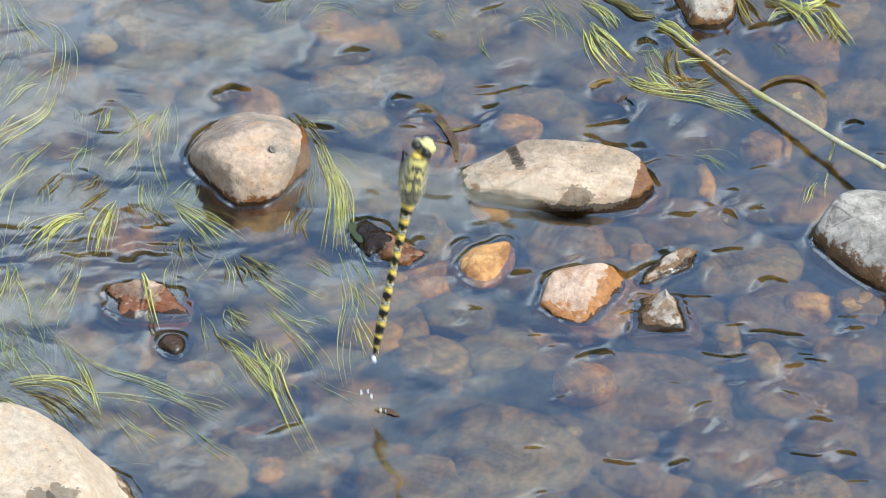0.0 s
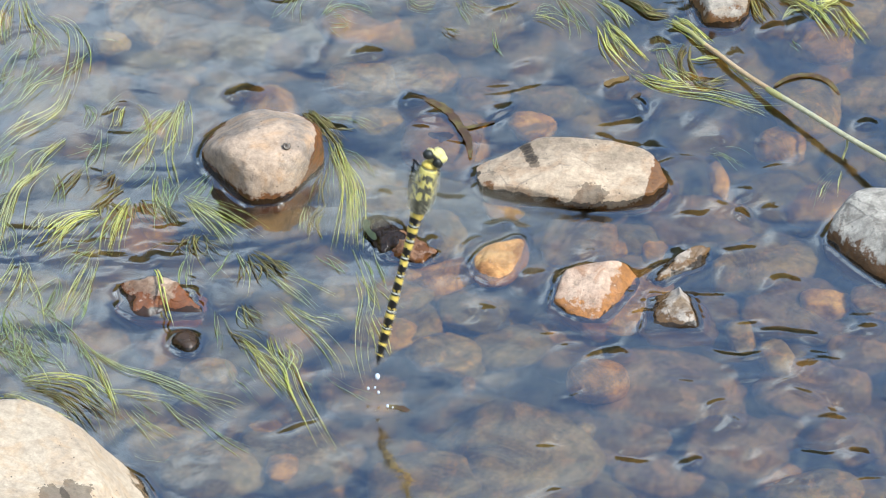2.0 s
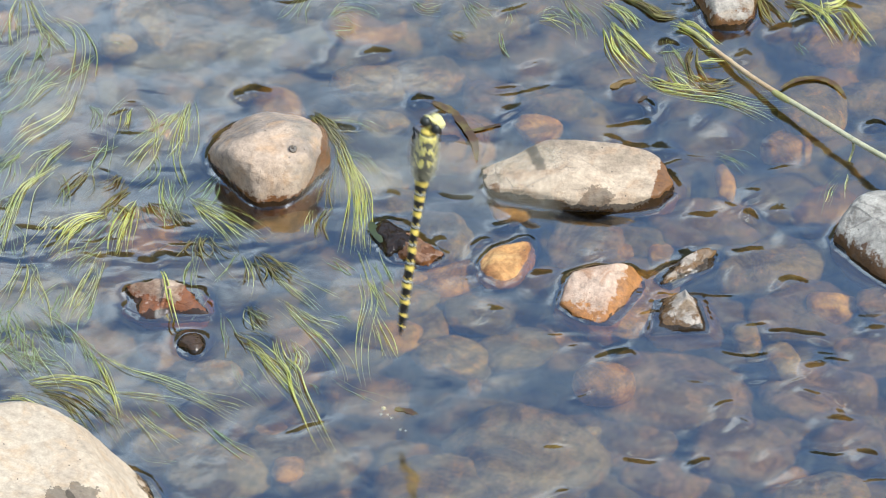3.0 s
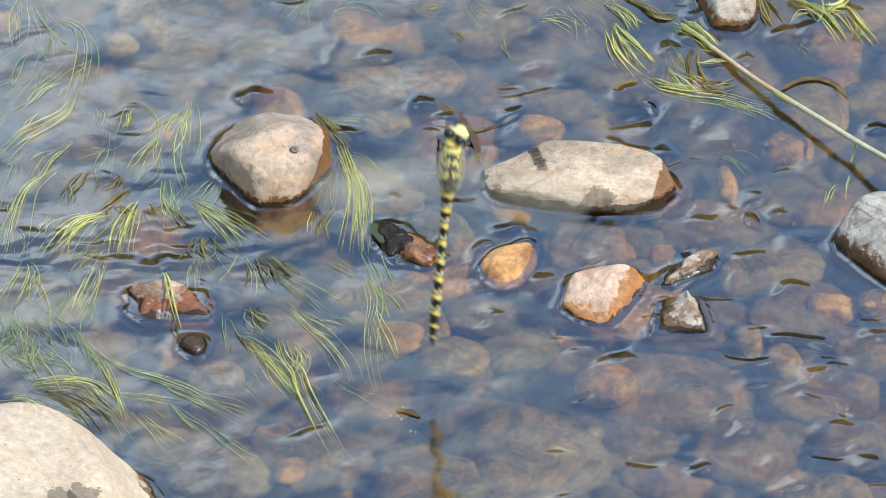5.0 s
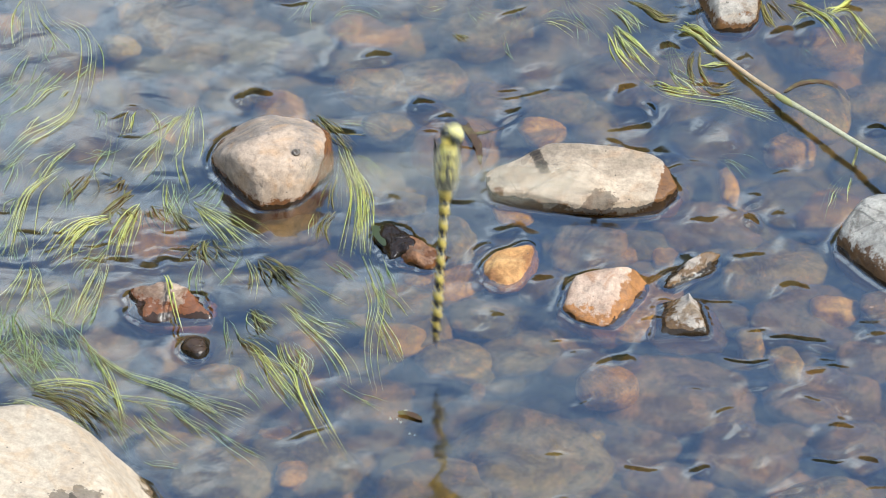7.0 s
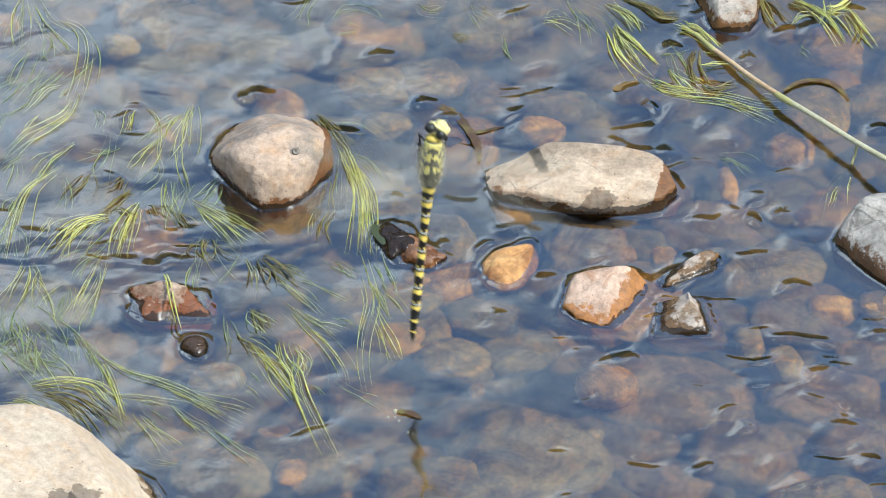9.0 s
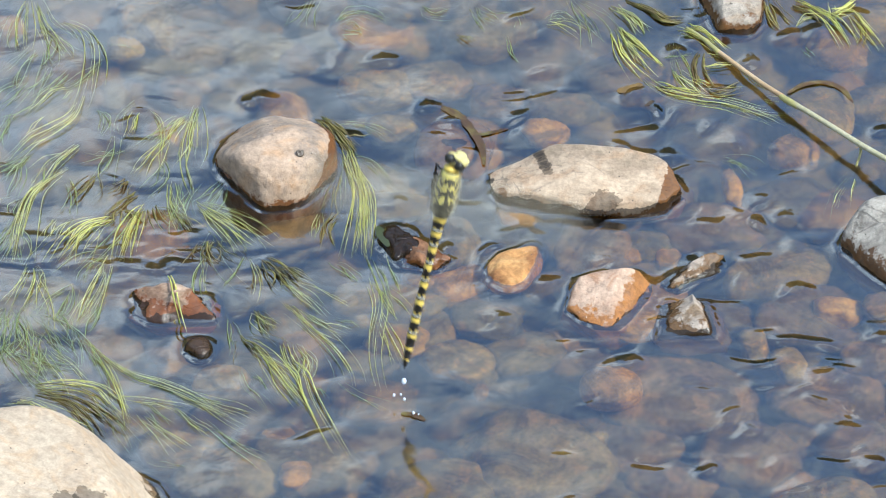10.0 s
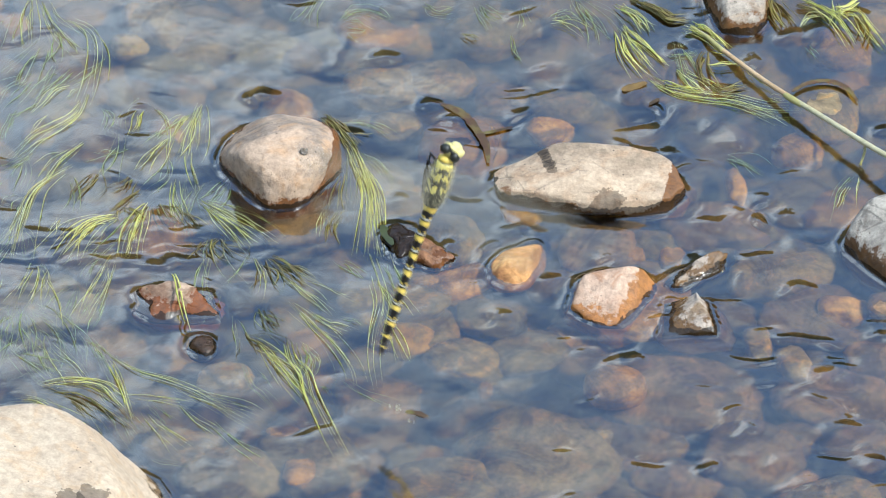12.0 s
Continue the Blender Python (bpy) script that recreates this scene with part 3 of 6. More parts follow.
stone("cobble", "pinkish cobble under clear water", 0.1095, -0.0453, -0.0140, (0.0050, 0.0100, 0.0050), 10, M_SUB_PINK, 115, facets=7, rough=0.17, square=3.0, group="drowned cobbles")
stone("cobble", "rusty orange cobble under clear water", 0.0116, -0.0709, -0.0140, (0.0026, 0.0040, 0.0030), 0, M_SUB_ORANGE, 116, facets=7, rough=0.17, square=3.0, group="drowned cobbles")
stone("cobble", "pinkish cobble under clear water", 0.0527, -0.0934, -0.0180, (0.0035, 0.0050, 0.0030), 0, M_SUB_PINK, 117, facets=7, rough=0.17, square=3.0, group="drowned cobbles")
stone("cobble", "dark brown cobble under clear water", 0.0819, -0.0673, -0.0240, (0.0280, 0.0200, 0.0120), -10, M_SUB_BROWN, 118, facets=7, rough=0.17, square=3.0, group="drowned cobbles")
stone("cobble", "dark brown cobble under clear water", 0.1323, -0.0689, -0.0240, (0.0220, 0.0150, 0.0100), 0, M_SUB_BROWN, 119, facets=7, rough=0.17, square=3.0, group="drowned cobbles")
stone("cobble", "pinkish cobble under clear water", -0.0802, -0.0652, -0.0140, (0.0100, 0.0080, 0.0060), 0, M_SUB_PINK, 120, facets=7, rough=0.17, square=3.0, group="drowned cobbles")
stone("cobble", "pinkish cobble under clear water", -0.1130, 0.1534, -0.0200, (0.0120, 0.0160, 0.0080), 30, M_SUB_PINK, 121, facets=7, rough=0.17, square=3.0, group="drowned cobbles")
stone("cobble", "pale grey cobble under clear water", -0.1067, 0.1413, -0.0370, (0.0170, 0.0120, 0.0090), 0, M_SUB_PALE, 122, facets=7, rough=0.17, square=3.0, group="drowned cobbles")
stone("cobble", "pinkish cobble under clear water", -0.1222, 0.1389, -0.0200, (0.0070, 0.0070, 0.0050), 0, M_SUB_PINK, 123, facets=7, rough=0.17, square=3.0, group="drowned cobbles")
stone("cobble", "rusty orange cobble under clear water", 0.1465, 0.1313, -0.0120, (0.0130, 0.0100, 0.0080), -5, M_SUB_ORANGE, 124, facets=7, rough=0.17, square=3.0, group="drowned cobbles")
stone("cobble", "grey-brown cobble under clear water", 0.0426, 0.0979, -0.0180, (0.0140, 0.0100, 0.0080), 0, M_SUB_GREY, 125, facets=7, rough=0.17, square=3.0, group="drowned cobbles")
stone("cobble", "pinkish cobble under clear water", -0.0219, 0.0858, -0.0160, (0.0090, 0.0070, 0.0060), 0, M_SUB_PINK, 126, facets=7, rough=0.17, square=3.0, group="drowned cobbles")
stone("cobble", "pinkish cobble under clear water", -0.0059, -0.0346, -0.0200, (0.0090, 0.0140, 0.0070), 0, M_SUB_PINK, 127, facets=7, rough=0.17, square=3.0, group="drowned cobbles")
stone("cobble", "dark brown cobble under clear water", 0.0053, -0.0163, -0.0180, (0.0090, 0.0080, 0.0060), 0, M_SUB_BROWN, 128, facets=7, rough=0.17, square=3.0, group="drowned cobbles")
stone("cobble", "rusty orange cobble under clear water", 0.0794, 0.0063, -0.0150, (0.0050, 0.0060, 0.0050), 0, M_SUB_ORANGE, 129, facets=7, rough=0.17, square=3.0, group="drowned cobbles")
stone("cobble", "dark brown cobble under clear water", -0.0586, 0.0192, -0.0120, (0.0140, 0.0090, 0.0070), 10, M_SUB_BROWN, 130, facets=7, rough=0.17, square=3.0, group="drowned cobbles")
stone("cobble", "dark brown cobble under clear water", 0.0238, -0.0191, -0.0280, (0.0160, 0.0120, 0.0080), 0, M_SUB_BROWN, 131, facets=7, rough=0.17, square=3.0, group="drowned cobbles")
stone("cobble", "dark brown cobble under clear water", 0.0654, -0.0917, -0.0300, (0.0180, 0.0160, 0.0100), 20, M_SUB_BROWN, 132, facets=7, rough=0.17, square=3.0, group="drowned cobbles")
stone("cobble", "dark brown cobble under clear water", 0.1032, -0.0975, -0.0260, (0.0200, 0.0170, 0.0100), -15, M_SUB_BROWN, 133, facets=7, rough=0.17, square=3.0, group="drowned cobbles")
stone("cobble", "dark brown cobble under clear water", 0.1513, -0.0494, -0.0220, (0.0120, 0.0100, 0.0080), 0, M_SUB_BROWN, 134, facets=7, rough=0.17, square=3.0, group="drowned cobbles")
stone("cobble", "dark brown cobble under clear water", 0.1435, -0.0913, -0.0260, (0.0140, 0.0120, 0.0080), 0, M_SUB_BROWN, 135, facets=7, rough=0.17, square=3.0, group="drowned cobbles")
stone("cobble", "dark brown cobble under clear water", -0.0271, -0.0659, -0.0260, (0.0160, 0.0130, 0.0090), 10, M_SUB_BROWN, 136, facets=7, rough=0.17, square=3.0, group="drowned cobbles")
stone("cobble", "dark brown cobble under clear water", 0.1573, -0.0298, -0.0060, (0.0090, 0.0090, 0.0060), 0, M_SUB_BROWN, 137, facets=7, rough=0.17, square=3.0, group="drowned cobbles")
stone("cobble", "rusty orange cobble under clear water", 0.1045, 0.0494, -0.0160, (0.0035, 0.0110, 0.0040), 5, M_SUB_ORANGE, 138, facets=7, rough=0.17, square=3.0, group="drowned cobbles")
stone("cobble", "dark brown cobble under clear water", 0.0698, 0.1223, -0.0240, (0.0200, 0.0140, 0.0090), 0, M_SUB_BROWN, 139, facets=7, rough=0.17, square=3.0, group="drowned cobbles")
stone("cobble", "dark brown cobble under clear water", 0.0204, 0.1048, -0.0200, (0.0120, 0.0090, 0.0070), 0, M_SUB_BROWN, 140, facets=7, rough=0.17, square=3.0, group="drowned cobbles")
stone("cobble", "pale grey cobble under clear water", -0.0722, 0.1468, -0.0370, (0.0180, 0.0140, 0.0090), 0, M_SUB_PALE, 141, facets=7, rough=0.17, square=3.0, group="drowned cobbles")
stone("cobble", "pale grey cobble under clear water", -0.0486, 0.1578, -0.0370, (0.0140, 0.0110, 0.0080), 0, M_SUB_PALE, 142, facets=7, rough=0.17, square=3.0, group="drowned cobbles")
stone("cobble", "grey-brown cobble under clear water", 0.0164, 0.1529, -0.0260, (0.0180, 0.0140, 0.0090), 20, M_SUB_GREY, 143, facets=7, rough=0.17, square=3.0, group="drowned cobbles")
stone("cobble", "pinkish cobble under clear water", 0.1605, 0.1032, -0.0180, (0.0140, 0.0120, 0.0080), 0, M_SUB_PINK, 144, facets=7, rough=0.17, square=3.0, group="drowned cobbles")
stone("cobble", "pinkish cobble under clear water", 0.1606, 0.1519, -0.0160, (0.0120, 0.0100, 0.0080), 0, M_SUB_PINK, 145, facets=7, rough=0.17, square=3.0, group="drowned cobbles")
stone("cobble", "pale grey cobble under clear water", -0.1378, 0.0615, -0.0370, (0.0140, 0.0120, 0.0080), 0, M_SUB_PALE, 146, facets=7, rough=0.17, square=3.0, group="drowned cobbles")
stone("cobble", "pale grey cobble under clear water", -0.1175, 0.0824, -0.0370, (0.0160, 0.0130, 0.0080), 0, M_SUB_PALE, 147, facets=7, rough=0.17, square=3.0, group="drowned cobbles")
stone("cobble", "pale grey cobble under clear water", -0.1508, 0.1143, -0.0370, (0.0180, 0.0140, 0.0080), 0, M_SUB_PALE, 148, facets=7, rough=0.17, square=3.0, group="drowned cobbles")
stone("cobble", "pale grey cobble under clear water", -0.1485, -0.0153, -0.0240, (0.0200, 0.0160, 0.0080), 0, M_SUB_PALE, 149, facets=7, rough=0.17, square=3.0, group="drowned cobbles")
stone("cobble", "dark brown cobble under clear water", -0.1211, -0.0350, -0.0240, (0.0120, 0.0100, 0.0080), 0, M_SUB_BROWN, 150, facets=7, rough=0.17, square=3.0, group="drowned cobbles")
stone("cobble", "pinkish cobble under clear water", -0.0947, -0.0970, -0.0220, (0.0140, 0.0100, 0.0080), 0, M_SUB_PINK, 151, facets=7, rough=0.17, square=3.0, group="drowned cobbles")
stone("cobble", "grey-brown cobble under clear water", -0.0764, -0.1113, -0.0240, (0.0180, 0.0140, 0.0090), 0, M_SUB_GREY, 152, facets=7, rough=0.17, square=3.0, group="drowned cobbles")
stone("cobble", "pinkish cobble under clear water", -0.0254, -0.0219, -0.0240, (0.0100, 0.0090, 0.0070), 0, M_SUB_PINK, 153, facets=7, rough=0.17, square=3.0, group="drowned cobbles")
stone("cobble", "dark brown cobble under clear water", -0.0401, 0.0079, -0.0240, (0.0120, 0.0090, 0.0070), 0, M_SUB_BROWN, 154, facets=7, rough=0.17, square=3.0, group="drowned cobbles")
stone("cobble", "dark brown cobble under clear water", 0.0952, 0.0345, -0.0280, (0.0200, 0.0140, 0.0090), 0, M_SUB_BROWN, 155, facets=7, rough=0.17, square=3.0, group="drowned cobbles")
stone("cobble", "dark brown cobble under clear water", 0.1130, 0.0094, -0.0260, (0.0120, 0.0090, 0.0070), 0, M_SUB_BROWN, 156, facets=7, rough=0.17, square=3.0, group="drowned cobbles")
stone("cobble", "grey-brown cobble under clear water", -0.0302, 0.0554, -0.0240, (0.0160, 0.0130, 0.0090), 0, M_SUB_GREY, 157, facets=7, rough=0.17, square=3.0, group="drowned cobbles")
stone("cobble", "dark brown cobble under clear water", 0.0790, -0.1105, -0.0300, (0.0160, 0.0120, 0.0080), 0, M_SUB_BROWN, 158, facets=7, rough=0.17, square=3.0, group="drowned cobbles")
stone("cobble", "dark brown cobble under clear water", 0.0500, -0.0498, -0.0260, (0.0140, 0.0100, 0.0080), 0, M_SUB_BROWN, 159, facets=7, rough=0.17, square=3.0, group="drowned cobbles")
stone("cobble", "pinkish cobble under clear water", -0.0130, -0.0232, -0.0130, (0.0130, 0.0110, 0.0070), 10, M_SUB_PINK, 160, facets=7, rough=0.17, square=3.0, group="drowned cobbles")
stone("cobble", "pinkish cobble under clear water", -0.0191, -0.0413, -0.0160, (0.0120, 0.0100, 0.0060), -20, M_SUB_PINK, 161, facets=7, rough=0.17, square=3.0, group="drowned cobbles")
stone("cobble", "rusty orange cobble under clear water", 0.0039, -0.0101, -0.0120, (0.0120, 0.0090, 0.0060), 30, M_SUB_ORANGE, 162, facets=7, rough=0.17, square=3.0, group="drowned cobbles")
stone("cobble", "grey-brown cobble under clear water", 0.0138, -0.0283, -0.0160, (0.0130, 0.0100, 0.0060), 0, M_SUB_GREY, 163, facets=7, rough=0.17, square=3.0, group="drowned cobbles")
stone("cobble", "dark brown cobble under clear water", 0.0360, -0.0117, -0.0130, (0.0100, 0.0090, 0.0060), 15, M_SUB_BROWN, 164, facets=7, rough=0.17, square=3.0, group="drowned cobbles")
stone("cobble", "rusty orange cobble under clear water", -0.0086, -0.0089, -0.0110, (0.0080, 0.0060, 0.0050), -10, M_SUB_ORANGE, 165, facets=7, rough=0.17, square=3.0, group="drowned cobbles")
stone("cobble", "grey-brown cobble under clear water", -0.0294, -0.0161, -0.0160, (0.0120, 0.0090, 0.0060), 0, M_SUB_GREY, 166, facets=7, rough=0.17, square=3.0, group="drowned cobbles")
stone("cobble", "grey-brown cobble under clear water", 0.0276, -0.0463, -0.0180, (0.0140, 0.0100, 0.0070), 20, M_SUB_GREY, 167, facets=7, rough=0.17, square=3.0, group="drowned cobbles")
stone("cobble", "pinkish cobble under clear water", 0.0042, -0.0521, -0.0180, (0.0140, 0.0110, 0.0070), -15, M_SUB_PINK, 168, facets=7, rough=0.17, square=3.0, group="drowned cobbles")
stone("cobble", "pinkish cobble under clear water", 0.0717, 0.0126, -0.0130, (0.0090, 0.0080, 0.0050), 0, M_SUB_PINK, 169, facets=7, rough=0.17, square=3.0, group="drowned cobbles")
stone("cobble", "grey-brown cobble under clear water", -0.0164, 0.0344, -0.0120, (0.0110, 0.0080, 0.0060), 0, M_SUB_GREY, 170, facets=7, rough=0.17, square=3.0, group="drowned cobbles")
stone("cobble", "grey-brown cobble under clear water", -0.0292, -0.0508, -0.0200, (0.0110, 0.0090, 0.0060), 30, M_SUB_GREY, 171, facets=7, rough=0.17, square=3.0, group="drowned cobbles")
stone("cobble", "dark brown cobble under clear water", 0.0980, -0.0276, -0.0160, (0.0110, 0.0090, 0.0060), 0, M_SUB_BROWN, 172, facets=7, rough=0.17, square=3.0, group="drowned cobbles")
stone("cobble", "dark brown cobble under clear water", 0.0459, -0.0360, -0.0180, (0.0120, 0.0090, 0.0060), 0, M_SUB_BROWN, 173, facets=7, rough=0.17, square=3.0, group="drowned cobbles")
stone("cobble", "pinkish cobble under clear water", 0.0705, -0.0285, -0.0064, (0.0175, 0.0170, 0.0058), 20, M_SUB_ORANGE, 174, cuts=((0.85, -0.5, 0, 0.75), (0.3, -0.95, 0, 0.82),), facets=3, rough=0.12, square=3.0, group="drowned cobbles")


# ---- loose bed: gravel ----
def gravel(count, seed, x0, x1, y0, y1, small, large, mats, z):
    """Small stones strewn over the bed, as one mesh."""
    rnd = random.Random(seed)
    verts, faces, slots = [], [], []
    for i in range(count):
        s = rnd.uniform(small, large)
        c = Vector((rnd.uniform(x0, x1), rnd.uniform(y0, y1), z + rnd.uniform(-0.004, 0.006)))
        e = Euler((rnd.uniform(-0.4, 0.4), rnd.uniform(-0.4, 0.4), rnd.uniform(0, 6.3))).to_matrix()
        pts = stone_points(2, (s, s * rnd.uniform(0.6, 0.9), s * rnd.uniform(0.35, 0.6)), seed * 977 + i, (), 4, 0.16)
        base = len(verts)
        verts += [c + e @ p for p in pts]
        faces += [[base + k for k in f] for f in BALLS[2][1]]
        slots += [rnd.randrange(len(mats))] * len(BALLS[2][1])
    return new("gravel", mesh_from("gravel", verts, faces, mats, index=slots))


tagged(gravel(620, 77, -0.24, 0.24, -0.22, 0.24, 0.007, 0.018, [M_SUB_BROWN, M_SUB_GREY, M_SUB_GREY, M_SUB_PINK, M_SUB_BROWN, M_SUB_ORANGE, M_BED], -0.036), "brown and grey gravel on the stream bed", "gravel", kind="stuff")


# ---- reed stem ----
reed = tagged(new("reed_stem"), "pale green-brown reed stem slanting down into the water", "reed")
bm = bmesh.new()
way = smooth_path([Vector((0.0988, 0.1234, 0.0012)), Vector((0.1149, 0.1007, 0.0025)), Vector((0.1245, 0.0881, 0.0038))], 9)
tube(bm, way, [0.0009 + 0.0001 * i / len(way) for i in range(len(way))], 10)
part("old_stem", bm, M_STEM_OLD, reed, "tan older stretch of the stem")
bm = bmesh.new()
way = smooth_path([Vector((0.1249, 0.0870, 0.0042)), Vector((0.1385, 0.0709, 0.0055)), Vector((0.1521, 0.0534, 0.0075)), Vector((0.1687, 0.0344, 0.0095))], 8)
tube(bm, way, [0.0010 + 0.0001 * i / len(way) for i in range(len(way))], 10)
part("stem", bm, M_STEM, reed, "pale grey-green stem")
bm = bmesh.new()
way = smooth_path([Vector((0.0896, 0.1361, 0.0006)), Vector((0.0951, 0.1289, 0.0014)), Vector((0.1012, 0.1192, 0.0017))], 6)
tube(bm, way, [0.0005 + 0.0006 * i / len(way) for i in range(len(way))], 8)
part("sheath", bm, M_STEM_NODE, reed, "yellow-green leaf sheath at the tip")
bm = bmesh.new()
tube(bm, smooth_path([Vector((0.1232, 0.0885, 0.0040)), Vector((0.1260, 0.0854, 0.0042)), Vector((0.1292, 0.0817, 0.0044))], 4), [0.0010, 0.0011, 0.0012, 0.0013, 0.0013, 0.0013, 0.0012, 0.0011, 0.0010], 10)
part("node", bm, M_STEM_NODE, reed, "swollen green node")
bm = bmesh.new()
tube(bm, smooth_path([Vector((0.1514, 0.0563, 0.0063)), Vector((0.1511, 0.0531, 0.0040)), Vector((0.1495, 0.0506, 0.0002))], 4), [0.0005] * 9, 6)
part("side_shoot", bm, M_STEM_NODE, reed, "thin yellow-green side shoot")


# ---- weed ----
# half the width of a blade, and the least and greatest height of its root over the water
LOOKS.update({"weed_green": (0.00012, -0.0007, 0.0006), "weed_dull_green": (0.00011, -0.0010, 0.0001), "weed_brown": (0.00019, -0.0006, 0.0008), "weed_yellow_green": (0.00014, -0.0001, 0.0012), "weed_blade": (0.00045, 0.0062, 0.0068)})
weed("green ribbon weed trailing in the current", ((-0.1579, 0.1559), (-0.1563, 0.1396), (-0.1549, 0.1234)), 6, 0.0060, 1, M_WEED)
weed("green ribbon weed trailing in the current", ((-0.1557, 0.1541), (-0.1514, 0.1396), (-0.1456, 0.1288), (-0.1392, 0.1187)), 6, 0.0075, 2, M_WEED)
weed("dull green weed just under the surface", ((-0.1634, 0.1450), (-0.1645, 0.1323), (-0.1647, 0.1198)), 6, 0.0075, 3, M_WEED_DULL)
weed("dull green weed just under the surface", ((-0.1549, 0.1234), (-0.1585, 0.1109), (-0.1627, 0.0968)), 4, 0.0060, 4, M_WEED_DULL)
weed("dull green weed just under the surface", ((-0.1490, 0.1341), (-0.1479, 0.1234), (-0.1453, 0.1127)), 7, 0.0120, 5, M_WEED_DULL)
weed("green ribbon weed trailing in the current", ((-0.1505, 0.1432), (-0.1384, 0.1341), (-0.1350, 0.1198), (-0.1364, 0.1020), (-0.1392, 0.0880)), 3, 0.0030, 6, M_WEED)
weed("green ribbon weed trailing in the current", ((-0.1367, 0.0950), (-0.1403, 0.0810), (-0.1473, 0.0730), (-0.1553, 0.0654), (-0.1640, 0.0523)), 5, 0.0045, 7, M_WEED)
weed("green ribbon weed trailing in the current", ((-0.1418, 0.0996), (-0.1473, 0.0961), (-0.1522, 0.0880), (-0.1568, 0.0799)), 2, 0.0015, 8, M_WEED)
weed("dull green weed just under the surface", ((-0.1523, 0.0897), (-0.1594, 0.0845), (-0.1653, 0.0786)), 2, 0.0030, 9, M_WEED_DULL)
weed("green ribbon weed trailing in the current", ((-0.1404, 0.0975), (-0.1444, 0.0915)), 1, 0.0003, 10, M_WEED)
weed("bright yellow-green weed floating on the ripples", ((-0.1497, 0.0793), (-0.1555, 0.0688)), 1, 0.0003, 11, M_WEED_BRIGHT)
weed("dull green weed just under the surface", ((-0.1316, 0.0869), (-0.1275, 0.0800), (-0.1292, 0.0681)), 3, 0.0030, 12, M_WEED_DULL)
weed("bright yellow-green weed floating on the ripples", ((-0.1138, 0.0876), (-0.1165, 0.0803), (-0.1173, 0.0737), (-0.1204, 0.0630)), 3, 0.0012, 13, M_WEED_BRIGHT)
weed("green ribbon weed trailing in the current", ((-0.1123, 0.0876), (-0.1068, 0.0793), (-0.1045, 0.0671), (-0.1050, 0.0551), (-0.1032, 0.0441)), 2, 0.0012, 14, M_WEED)
weed("green ribbon weed trailing in the current", ((-0.0970, 0.0810), (-0.1010, 0.0751), (-0.1044, 0.0647)), 8, 0.0030, 15, M_WEED)
weed("dull green weed just under the surface", ((-0.1004, 0.0751), (-0.1075, 0.0688), (-0.1121, 0.0626)), 4, 0.0030, 16, M_WEED_DULL)
weed("green ribbon weed trailing in the current", ((-0.1033, 0.0671), (-0.1081, 0.0568), (-0.1129, 0.0455)), 4, 0.0030, 17, M_WEED)
weed("green ribbon weed trailing in the current", ((-0.0935, 0.0887), (-0.0949, 0.0740), (-0.0964, 0.0613), (-0.0990, 0.0510)), 7, 0.0037, 18, M_WEED)
weed("dull green weed just under the surface", ((-0.0913, 0.0862), (-0.0925, 0.0706), (-0.0914, 0.0533)), 3, 0.0030, 19, M_WEED_DULL)
weed("green ribbon weed trailing in the current", ((-0.0961, 0.0626), (-0.0965, 0.0482), (-0.0927, 0.0339)), 3, 0.0015, 20, M_WEED)
weed("dull green weed just under the surface", ((-0.1568, 0.0540), (-0.1584, 0.0448), (-0.1613, 0.0319)), 4, 0.0030, 21, M_WEED_DULL)
weed("dull green weed just under the surface", ((-0.1488, 0.0516), (-0.1524, 0.0397)), 2, 0.0030, 22, M_WEED_DULL)
weed("green ribbon weed trailing in the current", ((-0.1361, 0.0637), (-0.1414, 0.0568), (-0.1462, 0.0482), (-0.1527, 0.0319)), 5, 0.0037, 23, M_WEED)
weed("green ribbon weed trailing in the current", ((-0.1390, 0.0509), (-0.1469, 0.0414), (-0.1517, 0.0329), (-0.1544, 0.0178), (-0.1560, 0.0044), (-0.1571, -0.0072)), 8, 0.0045, 24, M_WEED)
weed("dull green weed just under the surface", ((-0.1568, 0.0329), (-0.1608, 0.0218)), 3, 0.0030, 25, M_WEED_DULL)
weed("dull green weed just under the surface", ((-0.1581, 0.0161), (-0.1564, 0.0044), (-0.1570, -0.0088)), 5, 0.0045, 26, M_WEED_DULL)
weed("green ribbon weed trailing in the current", ((-0.1424, 0.0194), (-0.1446, 0.0127), (-0.1465, 0.0054)), 3, 0.0022, 27, M_WEED)
weed("green ribbon weed trailing in the current", ((-0.1362, 0.0194), (-0.1393, 0.0144), (-0.1412, 0.0051)), 3, 0.0022, 28, M_WEED)
weed("dull green weed just under the surface", ((-0.1393, 0.0431), (-0.1381, 0.0329), (-0.1392, 0.0218)), 4, 0.0030, 29, M_WEED_DULL)
weed("brown dead weed caught in the stream", ((-0.1291, 0.0448), (-0.1322, 0.0363), (-0.1366, 0.0285)), 4, 0.0030, 30, M_WEED_BROWN, stout=1.4)
weed("bright yellow-green weed floating on the ripples", ((-0.1219, 0.0191), (-0.1299, 0.0147), (-0.1357, 0.0061), (-0.1410, -0.0082)), 14, 0.0045, 31, M_WEED_BRIGHT)
weed("brown dead weed caught in the stream", ((-0.1132, 0.0363), (-0.1195, 0.0285), (-0.1274, 0.0194)), 4, 0.0030, 32, M_WEED_BROWN, stout=1.4)
